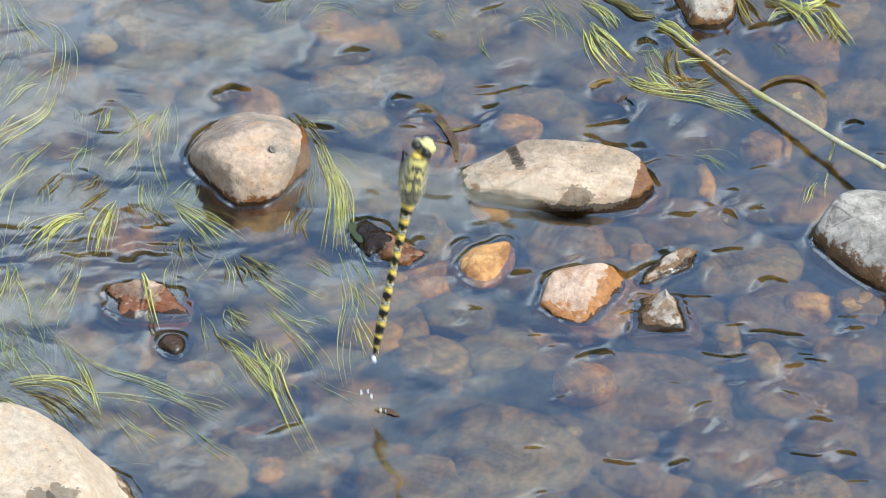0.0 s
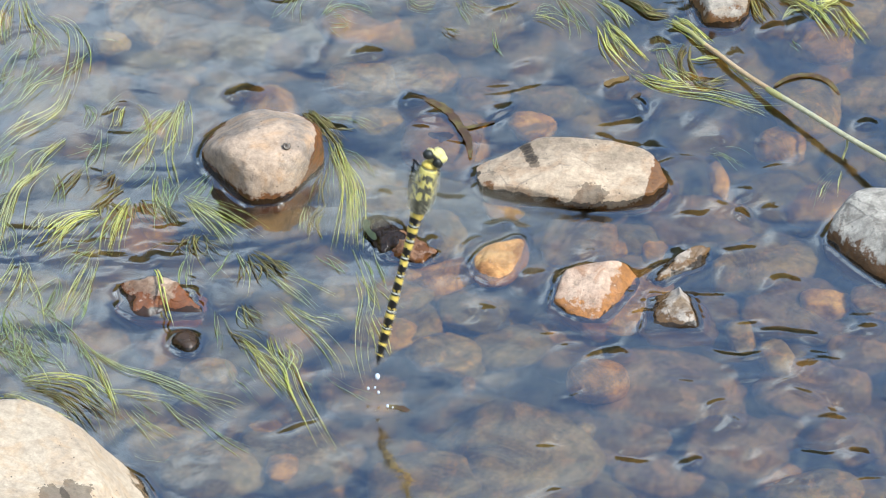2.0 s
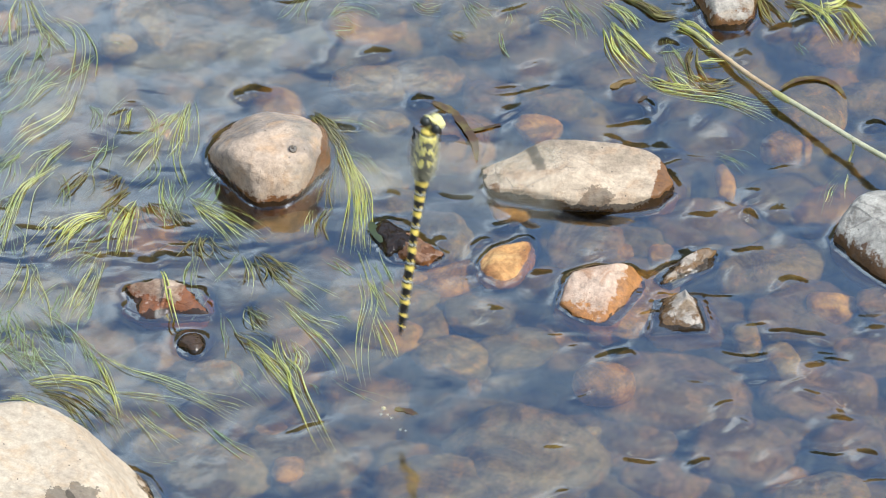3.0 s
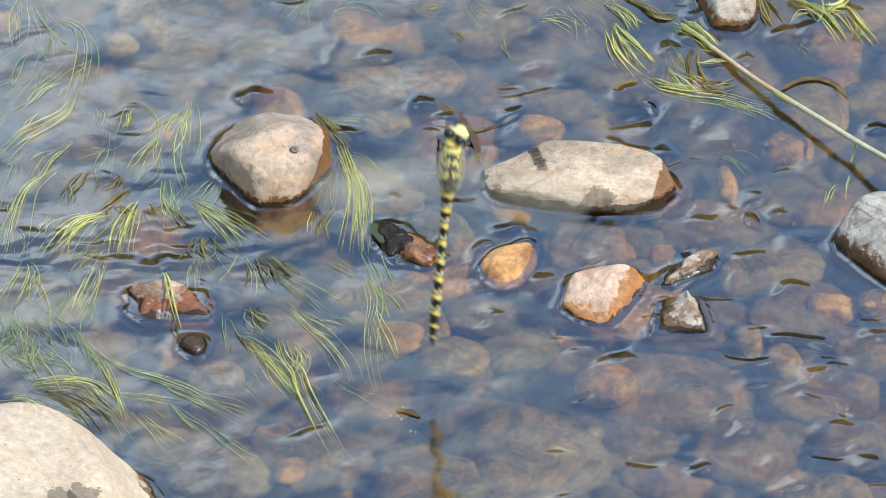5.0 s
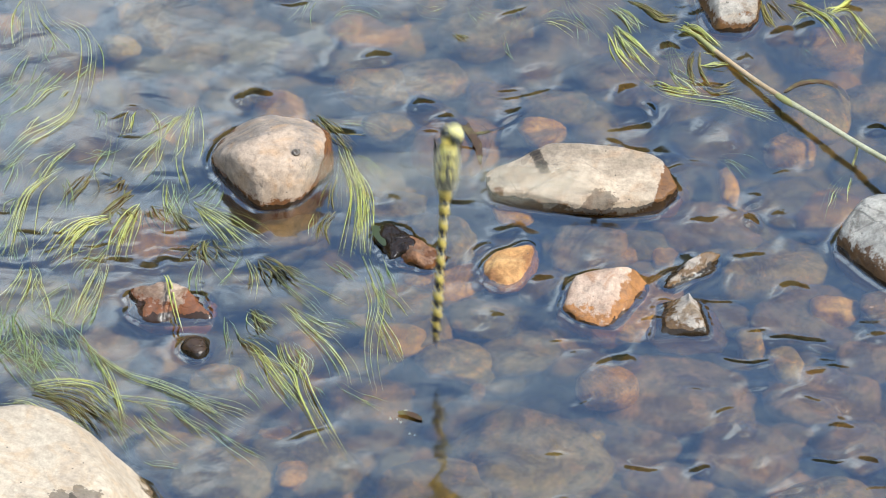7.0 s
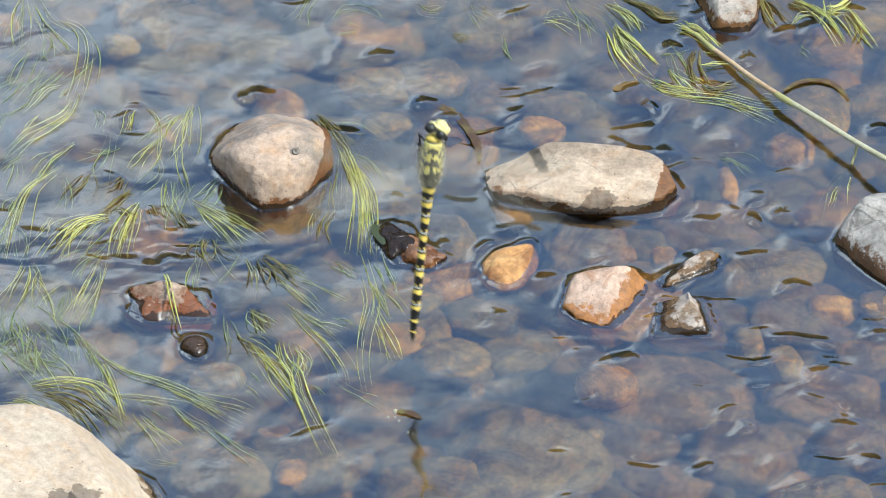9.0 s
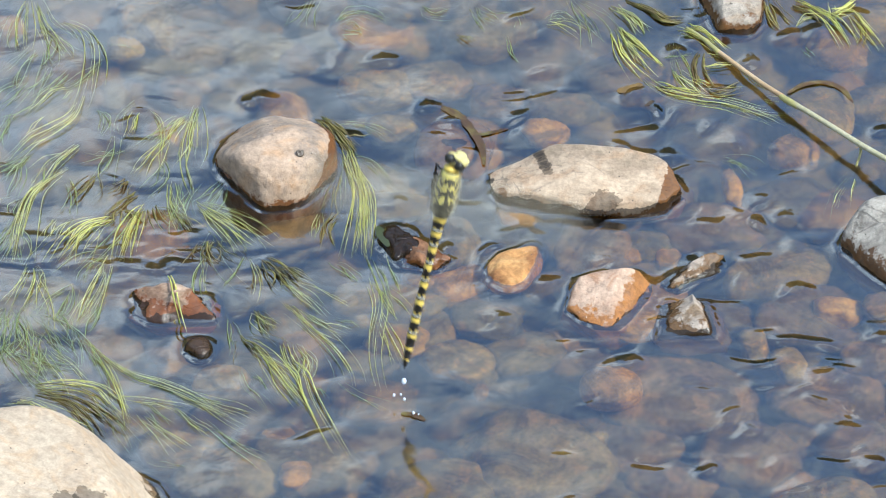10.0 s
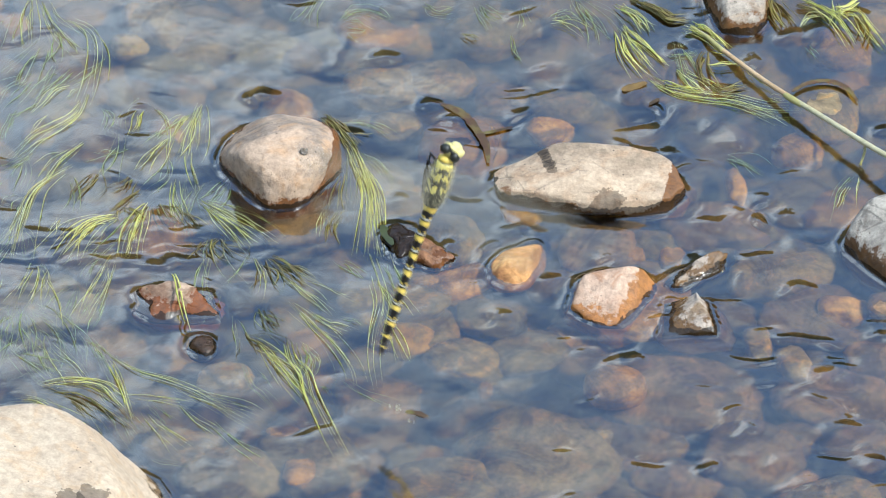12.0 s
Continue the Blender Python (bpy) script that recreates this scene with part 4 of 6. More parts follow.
weed("brown dead weed caught in the stream", ((-0.1166, 0.0431), (-0.1199, 0.0387), (-0.1236, 0.0329)), 4, 0.0045, 33, M_WEED_BROWN, stout=1.4)
weed("bright yellow-green weed floating on the ripples", ((-0.1100, 0.0272), (-0.1122, 0.0194), (-0.1145, 0.0077), (-0.1158, -0.0062)), 10, 0.0030, 34, M_WEED_BRIGHT)
weed("brown dead weed caught in the stream", ((-0.1086, 0.0272), (-0.1054, 0.0194), (-0.1027, 0.0111)), 6, 0.0060, 35, M_WEED_BROWN, stout=1.4)
weed("brown dead weed caught in the stream", ((-0.1192, 0.0251), (-0.1182, 0.0201), (-0.1172, 0.0144)), 6, 0.0060, 36, M_WEED_BROWN, stout=1.4)
weed("green ribbon weed trailing in the current", ((-0.1021, 0.0421), (-0.1027, 0.0312), (-0.1010, 0.0211), (-0.0982, 0.0104)), 5, 0.0030, 37, M_WEED)
weed("brown dead weed caught in the stream", ((-0.1007, 0.0245), (-0.0959, 0.0168), (-0.0925, 0.0117)), 4, 0.0030, 38, M_WEED_BROWN, stout=1.4)
weed("dull green weed just under the surface", ((-0.0972, 0.0455), (-0.0982, 0.0312), (-0.0974, 0.0184)), 4, 0.0030, 39, M_WEED_DULL)
weed("bright yellow-green weed floating on the ripples", ((-0.0924, 0.0285), (-0.0858, 0.0201), (-0.0773, 0.0097), (-0.0718, 0.0021)), 10, 0.0037, 40, M_WEED_BRIGHT)
weed("green ribbon weed trailing in the current", ((-0.0911, 0.0285), (-0.0792, 0.0218), (-0.0704, 0.0144), (-0.0616, 0.0031)), 5, 0.0030, 41, M_WEED)
weed("brown dead weed caught in the stream", ((-0.0876, 0.0061), (-0.0872, -0.0006), (-0.0866, -0.0082)), 9, 0.0120, 42, M_WEED_BROWN, stout=1.4)
weed("green ribbon weed trailing in the current", ((-0.1215, -0.0022), (-0.1238, -0.0154), (-0.1280, -0.0317), (-0.1305, -0.0453)), 7, 0.0037, 43, M_WEED)
weed("dull green weed just under the surface", ((-0.1219, -0.0022), (-0.1273, -0.0082), (-0.1310, -0.0187)), 6, 0.0060, 44, M_WEED_DULL)
weed("green ribbon weed trailing in the current", ((-0.1493, -0.0082), (-0.1500, -0.0187), (-0.1537, -0.0343)), 9, 0.0060, 45, M_WEED)
weed("bright yellow-green weed floating on the ripples", ((-0.1486, -0.0098), (-0.1439, -0.0236), (-0.1404, -0.0350), (-0.1390, -0.0486)), 2, 0.0008, 46, M_WEED_BRIGHT)
weed("dull green weed just under the surface", ((-0.1409, -0.0334), (-0.1365, -0.0415), (-0.1346, -0.0511)), 3, 0.0030, 47, M_WEED_DULL)
weed("dull green weed just under the surface", ((-0.1242, -0.0246), (-0.1258, -0.0366), (-0.1298, -0.0463)), 4, 0.0030, 48, M_WEED_DULL)
# these three dense bundles stand in for a hazy green reflection
weed("dull green weed just under the surface", ((-0.1526, -0.0318), (-0.1515, -0.0479), (-0.1513, -0.0671)), 16, 0.0150, 49, M_WEED_DULL)
weed("dull green weed just under the surface", ((-0.1577, -0.0318), (-0.1559, -0.0479), (-0.1556, -0.0703)), 14, 0.0120, 50, M_WEED_DULL)
weed("dull green weed just under the surface", ((-0.1460, -0.0447), (-0.1478, -0.0575), (-0.1485, -0.0766)), 10, 0.0135, 51, M_WEED_DULL)
weed("dull green weed just under the surface", ((-0.1340, -0.0187), (-0.1365, -0.0317), (-0.1380, -0.0431)), 8, 0.0090, 52, M_WEED_DULL)
weed("green ribbon weed trailing in the current", ((-0.1298, -0.0473), (-0.1212, -0.0607), (-0.1108, -0.0709), (-0.0987, -0.0766), (-0.0885, -0.0829), (-0.0763, -0.0948), (-0.0679, -0.1007)), 6, 0.0024, 53, M_WEED)
weed("bright yellow-green weed floating on the ripples", ((-0.1220, -0.0607), (-0.1177, -0.0734), (-0.1132, -0.0876), (-0.1098, -0.1007)), 3, 0.0015, 54, M_WEED_BRIGHT)
weed("dull green weed just under the surface", ((-0.1284, -0.0511), (-0.1235, -0.0623), (-0.1196, -0.0703)), 3, 0.0030, 55, M_WEED_DULL)
weed("green ribbon weed trailing in the current", ((-0.1447, -0.0505), (-0.1392, -0.0607), (-0.1328, -0.0703), (-0.1272, -0.0804)), 4, 0.0030, 56, M_WEED)
weed("dull green weed just under the surface", ((-0.1475, -0.0550), (-0.1419, -0.0671), (-0.1361, -0.0772)), 4, 0.0030, 57, M_WEED_DULL)
weed("bright yellow-green weed floating on the ripples", ((-0.1454, -0.0788), (-0.1345, -0.0775), (-0.1244, -0.0797), (-0.1192, -0.0866), (-0.1136, -0.0932)), 8, 0.0030, 58, M_WEED_BRIGHT)
weed("green ribbon weed trailing in the current", ((-0.1184, -0.0829), (-0.1044, -0.0844), (-0.0900, -0.0879)), 5, 0.0030, 59, M_WEED)
weed("dull green weed just under the surface", ((-0.1073, -0.0854), (-0.1011, -0.0938), (-0.0976, -0.0991)), 3, 0.0030, 60, M_WEED_DULL)
weed("green ribbon weed trailing in the current", ((-0.1097, -0.0917), (-0.1028, -0.1032), (-0.0931, -0.1146)), 4, 0.0030, 61, M_WEED)
weed("dull green weed just under the surface", ((-0.1191, -0.0898), (-0.1148, -0.0985), (-0.1057, -0.1149)), 6, 0.0045, 62, M_WEED_DULL)
weed("green ribbon weed trailing in the current", ((-0.0971, -0.0879), (-0.0881, -0.0979), (-0.0824, -0.1041)), 3, 0.0022, 63, M_WEED)
weed("green ribbon weed trailing in the current", ((-0.0996, -0.0791), (-0.0864, -0.0885), (-0.0759, -0.0960)), 4, 0.0022, 64, M_WEED)
weed("green ribbon weed trailing in the current", ((-0.0915, -0.0822), (-0.0765, -0.0891), (-0.0674, -0.0945)), 3, 0.0022, 65, M_WEED)
weed("brown dead weed caught in the stream", ((-0.1467, -0.0797), (-0.1341, -0.0854), (-0.1254, -0.0948), (-0.1178, -0.1072)), 10, 0.0060, 66, M_WEED_BROWN, stout=1.4)
weed("bright yellow-green weed floating on the ripples", ((-0.1570, -0.0860), (-0.1470, -0.0860), (-0.1358, -0.0938), (-0.1232, -0.1007)), 4, 0.0009, 67, M_WEED_BRIGHT)
weed("dull green weed just under the surface", ((-0.0872, -0.0948), (-0.0760, -0.1078), (-0.0635, -0.1195)), 4, 0.0030, 68, M_WEED_DULL)
weed("dull green weed just under the surface", ((-0.1052, -0.1180), (-0.0904, -0.1220)), 2, 0.0015, 69, M_WEED_DULL)
weed("brown dead weed caught in the stream", ((-0.0468, 0.0810), (-0.0408, 0.0695), (-0.0340, 0.0592)), 6, 0.0045, 70, M_WEED_BROWN, stout=1.4)
weed("bright yellow-green weed floating on the ripples", ((-0.0382, 0.0647), (-0.0339, 0.0482), (-0.0308, 0.0329), (-0.0307, 0.0144), (-0.0317, -0.0039)), 16, 0.0030, 71, M_WEED_BRIGHT)
weed("dull green weed just under the surface", ((-0.0386, 0.0619), (-0.0372, 0.0448), (-0.0382, 0.0262)), 5, 0.0045, 72, M_WEED_DULL)
weed("dull green weed just under the surface", ((-0.0419, 0.0765), (-0.0304, 0.0741), (-0.0195, 0.0630)), 3, 0.0022, 73, M_WEED_DULL)
weed("brown dead weed caught in the stream", ((-0.0391, 0.0689), (-0.0287, 0.0689)), 2, 0.0015, 74, M_WEED_BROWN, stout=1.4)
weed("dull green weed just under the surface", ((-0.0375, 0.0592), (-0.0281, 0.0516), (-0.0218, 0.0370)), 3, 0.0022, 75, M_WEED_DULL)
weed("green ribbon weed trailing in the current", ((-0.0327, 0.0499), (-0.0298, 0.0279), (-0.0295, 0.0028)), 6, 0.0030, 76, M_WEED)
weed("brown dead weed caught in the stream", ((-0.0413, 0.0455), (-0.0453, 0.0329), (-0.0476, 0.0238)), 4, 0.0030, 77, M_WEED_BROWN, stout=1.4)
weed("brown dead weed caught in the stream", ((-0.0398, 0.0228), (-0.0427, 0.0127), (-0.0420, 0.0028)), 5, 0.0037, 78, M_WEED_BROWN, stout=1.4)
weed("green ribbon weed trailing in the current", ((-0.0474, 0.0228), (-0.0479, 0.0144), (-0.0492, 0.0077)), 3, 0.0030, 79, M_WEED)
weed("green ribbon weed trailing in the current", ((-0.0314, 0.0028), (-0.0275, -0.0154), (-0.0254, -0.0317), (-0.0274, -0.0479), (-0.0277, -0.0639), (-0.0258, -0.0807)), 4, 0.0015, 80, M_WEED)
weed("green ribbon weed trailing in the current", ((-0.0271, -0.0170), (-0.0213, -0.0285), (-0.0166, -0.0398)), 5, 0.0030, 81, M_WEED)
weed("green ribbon weed trailing in the current", ((-0.0257, -0.0334), (-0.0212, -0.0511), (-0.0177, -0.0648)), 5, 0.0030, 82, M_WEED)
weed("dull green weed just under the surface", ((-0.0246, -0.0029), (-0.0194, -0.0187), (-0.0158, -0.0350)), 4, 0.0030, 83, M_WEED_DULL)
weed("dull green weed just under the surface", ((-0.0435, -0.0029), (-0.0357, -0.0121), (-0.0316, -0.0167)), 3, 0.0022, 84, M_WEED_DULL)
weed("green ribbon weed trailing in the current", ((-0.0729, -0.0029), (-0.0690, -0.0154), (-0.0700, -0.0308)), 2, 0.0015, 85, M_WEED)
weed("dull green weed just under the surface", ((-0.0729, -0.0016), (-0.0783, -0.0148), (-0.0826, -0.0229)), 2, 0.0009, 86, M_WEED_DULL)
weed("brown dead weed caught in the stream", ((-0.0680, -0.0049), (-0.0637, -0.0138), (-0.0606, -0.0252)), 9, 0.0075, 87, M_WEED_BROWN, stout=1.4)
weed("brown dead weed caught in the stream", ((-0.0692, -0.0327), (-0.0665, -0.0431), (-0.0640, -0.0501)), 4, 0.0030, 88, M_WEED_BROWN, stout=1.4)
weed("brown dead weed caught in the stream", ((-0.0622, -0.0095), (-0.0560, -0.0115), (-0.0488, -0.0177)), 4, 0.0022, 89, M_WEED_BROWN, stout=1.4)
weed("green ribbon weed trailing in the current", ((-0.0589, -0.0121), (-0.0478, -0.0203), (-0.0339, -0.0308)), 2, 0.0012, 90, M_WEED)
weed("green ribbon weed trailing in the current", ((-0.0608, -0.0148), (-0.0517, -0.0269), (-0.0418, -0.0376)), 4, 0.0030, 91, M_WEED)
weed("green ribbon weed trailing in the current", ((-0.0593, -0.0295), (-0.0505, -0.0415), (-0.0422, -0.0527), (-0.0351, -0.0671), (-0.0331, -0.0778)), 5, 0.0027, 92, M_WEED)
weed("green ribbon weed trailing in the current", ((-0.0547, -0.0311), (-0.0454, -0.0447), (-0.0365, -0.0501)), 6, 0.0045, 93, M_WEED)
weed("dull green weed just under the surface", ((-0.0424, -0.0382), (-0.0333, -0.0414), (-0.0276, -0.0469)), 3, 0.0022, 94, M_WEED_DULL)
weed("green ribbon weed trailing in the current", ((-0.0702, -0.0343), (-0.0650, -0.0408), (-0.0599, -0.0440)), 6, 0.0030, 95, M_WEED)
weed("dull green weed just under the surface", ((-0.0781, -0.0376), (-0.0765, -0.0479), (-0.0738, -0.0585)), 4, 0.0030, 96, M_WEED_DULL)
weed("bright yellow-green weed floating on the ripples", ((-0.0718, -0.0505), (-0.0631, -0.0639), (-0.0569, -0.0766), (-0.0503, -0.0898)), 7, 0.0033, 97, M_WEED_BRIGHT)
weed("green ribbon weed trailing in the current", ((-0.0696, -0.0569), (-0.0591, -0.0639), (-0.0542, -0.0677)), 4, 0.0030, 98, M_WEED)
weed("bright yellow-green weed floating on the ripples", ((-0.0585, -0.0511), (-0.0561, -0.0639), (-0.0520, -0.0718), (-0.0496, -0.0829), (-0.0442, -0.0985), (-0.0370, -0.1177)), 5, 0.0018, 99, M_WEED_BRIGHT)
weed("green ribbon weed trailing in the current", ((-0.0541, -0.0527), (-0.0481, -0.0639), (-0.0489, -0.0750)), 6, 0.0045, 100, M_WEED)
weed("dull green weed just under the surface", ((-0.0479, -0.0753), (-0.0404, -0.0835)), 2, 0.0015, 101, M_WEED_DULL)
weed("dull green weed just under the surface", ((-0.0400, -0.0728), (-0.0309, -0.0829), (-0.0201, -0.0898)), 3, 0.0022, 102, M_WEED_DULL)
weed("dull green weed just under the surface", ((-0.0743, -0.0633), (-0.0708, -0.0766), (-0.0667, -0.0829), (-0.0601, -0.0945)), 3, 0.0015, 103, M_WEED_DULL)
weed("dull green weed just under the surface", ((-0.0694, -0.0680), (-0.0633, -0.0807)), 2, 0.0015, 104, M_WEED_DULL)
weed("brown dead weed caught in the stream", ((-0.0744, -0.0495), (-0.0693, -0.0543), (-0.0662, -0.0607)), 6, 0.0060, 105, M_WEED_BROWN, stout=1.4)
weed("bright yellow-green weed floating on the ripples", ((0.0623, 0.1367), (0.0654, 0.1252), (0.0686, 0.1163), (0.0751, 0.1028)), 5, 0.0030, 106, M_WEED_BRIGHT, stout=1.7)
weed("bright yellow-green weed floating on the ripples", ((0.0635, 0.1363), (0.0709, 0.1234), (0.0774, 0.1102)), 6, 0.0030, 107, M_WEED_BRIGHT, stout=1.7)
weed("green ribbon weed trailing in the current", ((0.0612, 0.1512), (0.0692, 0.1432), (0.0741, 0.1331)), 6, 0.0037, 108, M_WEED, stout=1.7)
weed("dull green weed just under the surface", ((0.0459, 0.1556), (0.0542, 0.1414), (0.0587, 0.1259)), 8, 0.0060, 109, M_WEED_DULL)
weed("bright yellow-green weed floating on the ripples", ((0.0367, 0.1389), (0.0425, 0.1378), (0.0513, 0.1309)), 3, 0.0030, 110, M_WEED_BRIGHT)
weed("dull green weed just under the surface", ((0.0376, 0.1414), (0.0426, 0.1450), (0.0478, 0.1360)), 4, 0.0030, 111, M_WEED_DULL)
weed("dull green weed just under the surface", ((0.0255, 0.1505), (0.0265, 0.1353)), 3, 0.0022, 112, M_WEED_DULL)
weed("dull green weed just under the surface", ((0.0218, 0.1331), (0.0228, 0.1223), (0.0257, 0.1155)), 2, 0.0009, 113, M_WEED_DULL)
weed("brown dead weed caught in the stream", ((0.0641, 0.1559), (0.0748, 0.1476), (0.0809, 0.1403), (0.0892, 0.1403)), 9, 0.0022, 114, M_WEED_BROWN, stout=2.6)
weed("green ribbon weed trailing in the current", ((0.0722, 0.1063), (0.0809, 0.0968), (0.0913, 0.0926), (0.1038, 0.0898), (0.1162, 0.0845), (0.1291, 0.0838)), 7, 0.0024, 115, M_WEED, stout=1.7)
weed("bright yellow-green weed floating on the ripples", ((0.0767, 0.1003), (0.0850, 0.0947), (0.0965, 0.0926)), 4, 0.0015, 116, M_WEED_BRIGHT, stout=1.6)
weed("green ribbon weed trailing in the current", ((0.0839, 0.1102), (0.0894, 0.1003), (0.0959, 0.0919)), 6, 0.0037, 117, M_WEED, stout=1.7)
weed("green ribbon weed trailing in the current", ((0.1012, 0.0894), (0.1119, 0.0835), (0.1237, 0.0744)), 3, 0.0015, 118, M_WEED)
weed("bright yellow-green weed floating on the ripples", ((0.0891, 0.1378), (0.0956, 0.1324), (0.1031, 0.1209)), 7, 0.0015, 119, M_WEED_BRIGHT, stout=2.0)
weed("bright yellow-green weed floating on the ripples", ((0.0852, 0.1360), (0.0940, 0.1295), (0.1009, 0.1209)), 4, 0.0015, 120, M_WEED_BRIGHT, stout=2.0)
weed("dull green weed just under the surface", ((0.0834, 0.1295), (0.0876, 0.1145), (0.0906, 0.0996)), 6, 0.0045, 121, M_WEED_DULL)
weed("dull green weed just under the surface", ((0.0793, 0.1181), (0.0857, 0.1195), (0.0932, 0.1234)), 6, 0.0045, 122, M_WEED_DULL)
weed("bright yellow-green weed floating on the ripples", ((0.0969, 0.1198), (0.1030, 0.1181), (0.1091, 0.1113)), 2, 0.0006, 123, M_WEED_BRIGHT, stout=2.0)
weed("bright yellow-green weed floating on the ripples", ((0.0937, 0.1113), (0.1013, 0.1109), (0.1095, 0.1120)), 2, 0.0006, 124, M_WEED_BRIGHT, stout=2.0)
weed("bright yellow-green weed floating on the ripples", ((0.1091, 0.1113), (0.1137, 0.1039), (0.1202, 0.0964)), 2, 0.0006, 125, M_WEED_BRIGHT, stout=2.0)
# stout brown strand in place of the reed leaves' dark reflection
weed("brown dead weed caught in the stream", ((0.0957, 0.1003), (0.1001, 0.0947), (0.1107, 0.0975)), 7, 0.0030, 126, M_WEED_BROWN, stout=2.0)
weed("brown dead weed caught in the stream", ((0.0955, 0.1223), (0.0932, 0.1109), (0.0964, 0.0975)), 4, 0.0022, 127, M_WEED_BROWN, stout=2.0)
weed("green ribbon weed trailing in the current", ((0.1171, 0.0922), (0.1231, 0.0905)), 3, 0.0012, 128, M_WEED)
weed("bright yellow-green weed floating on the ripples", ((0.1311, 0.1556), (0.1397, 0.1468), (0.1458, 0.1389), (0.1520, 0.1252)), 5, 0.0021, 129, M_WEED_BRIGHT, stout=2.0)
weed("bright yellow-green weed floating on the ripples", ((0.1448, 0.1443), (0.1525, 0.1450), (0.1573, 0.1342), (0.1627, 0.1227)), 5, 0.0018, 130, M_WEED_BRIGHT, stout=2.0)
weed("bright yellow-green weed floating on the ripples", ((0.1559, 0.1548), (0.1505, 0.1476), (0.1447, 0.1439)), 3, 0.0012, 131, M_WEED_BRIGHT, stout=2.0)
weed("green ribbon weed trailing in the current", ((0.1448, 0.1541), (0.1452, 0.1450), (0.1436, 0.1367)), 3, 0.0015, 132, M_WEED, stout=1.7)
weed("brown dead weed caught in the stream", ((0.1198, 0.1556), (0.1236, 0.1439), (0.1269, 0.1360)), 6, 0.0037, 133, M_WEED_BROWN, stout=2.0)
weed("brown dead weed caught in the stream", ((0.1288, 0.1505), (0.1355, 0.1476), (0.1426, 0.1396)), 5, 0.0030, 134, M_WEED_BROWN, stout=2.0)
weed("green ribbon weed trailing in the current", ((0.1308, 0.1371), (0.1353, 0.1425), (0.1443, 0.1436)), 3, 0.0015, 135, M_WEED, stout=1.7)
weed("dull green weed just under the surface", ((0.1320, 0.1252), (0.1368, 0.1173)), 2, 0.0009, 136, M_WEED_DULL)
weed("brown dead weed caught in the stream", ((0.1513, 0.1432), (0.1541, 0.1342), (0.1516, 0.1270)), 4, 0.0030, 137, M_WEED_BROWN, stout=2.0)
weed("dull green weed just under the surface", ((0.1476, 0.0489), (0.1405, 0.0380), (0.1367, 0.0245), (0.1340, 0.0104)), 2, 0.0009, 138, M_WEED_DULL)
weed("green ribbon weed trailing in the current", ((0.1456, 0.0414), (0.1419, 0.0313), (0.1403, 0.0238)), 2, 0.0006, 139, M_WEED)
weed("green ribbon weed trailing in the current", ((0.1486, 0.0428), (0.1460, 0.0265)), 1, 0.0003, 140, M_WEED)
weed("dull green weed just under the surface", ((0.1002, 0.0558), (0.1067, 0.0517), (0.1131, 0.0442)), 5, 0.0037, 141, M_WEED_DULL)
weed("dull green weed just under the surface", ((-0.0421, 0.1388), (-0.0353, 0.1432), (-0.0263, 0.1370)), 8, 0.0075, 142, M_WEED_DULL)
weed("dull green weed just under the surface", ((-0.0509, 0.1555), (-0.0546, 0.1468), (-0.0574, 0.1378)), 4, 0.0045, 143, M_WEED_DULL)
weed("dull green weed just under the surface", ((0.0095, 0.1505), (0.0133, 0.1432), (0.0180, 0.1389)), 5, 0.0045, 144, M_WEED_DULL)
weed("dull green weed just under the surface", ((-0.0119, 0.1523), (-0.0055, 0.1468), (0.0009, 0.1486)), 4, 0.0045, 145, M_WEED_DULL)
weed("brown dead weed caught in the stream", ((0.0031, 0.1324), (0.0063, 0.1295), (0.0105, 0.1273)), 3, 0.0022, 146, M_WEED_BROWN, stout=1.4)
weed("brown dead weed caught in the stream", ((-0.0480, 0.0814), (-0.0421, 0.0737), (-0.0378, 0.0654), (-0.0340, 0.0578)), 9, 0.0018, 300, M_WEED_BROWN, stout=2.2)
drift_rnd = random.Random(21)
for i in range(34):
    wx, wy = drift_rnd.uniform(-0.168, -0.078), drift_rnd.uniform(-0.070, 0.120)
    aim, bow = radians(drift_rnd.gauss(-112 if wy > -0.03 else -62, 16)), drift_rnd.gauss(0, 0.5)
    ln = drift_rnd.uniform(0.012, 0.026)
    strand = [(wx, wy)]
    for k in range(3):
        strand.append((strand[-1][0] + ln / 2 * math.cos(aim + bow * k * 0.5), strand[-1][1] + ln / 2 * math.sin(aim + bow * k * 0.5)))
    weed("dull green weed just under the surface", strand, drift_rnd.randint(2, 5), 0.0035, 500 + i, M_WEED_DULL)
weed("single yellow weed blade across the stone", ((-0.1009, -0.0220), (-0.0985, -0.0345), (-0.0945, -0.0560)), 1, 0.0002, 400, M_WEED_BLADE, 0.2)


# ---- small things ----
def snail(x, y, z, turn):
    """A small pond snail: a flat coiled shell."""
    bm = bmesh.new()
    path, radii = [], []
    for i in range(40):
        k = i / 39
        w = k * 4.2 * math.pi
        r = 0.0002 + 0.0011 * k
        path.append(Vector((math.cos(w) * r, math.sin(w) * r, 0.0005 - 0.0003 * k)))
        radii.append(0.00012 + 0.00052 * k)
    tube(bm, path, radii, 8)
    me = bpy.data.meshes.new("water_snail")
    bm.to_mesh(me)
    bm.free()
    me.materials.append(M_SNAIL)
    me.polygons.foreach_set("use_smooth", [True] * len(me.polygons))
    ob = new("water_snail", me)
    ob.matrix_world = pose(x, y, z, 38, 12, turn)
    return tagged(ob, "small dark coiled snail shell on the boulder", "snail")


snail(-0.0542, 0.0341, 0.0188, 30)


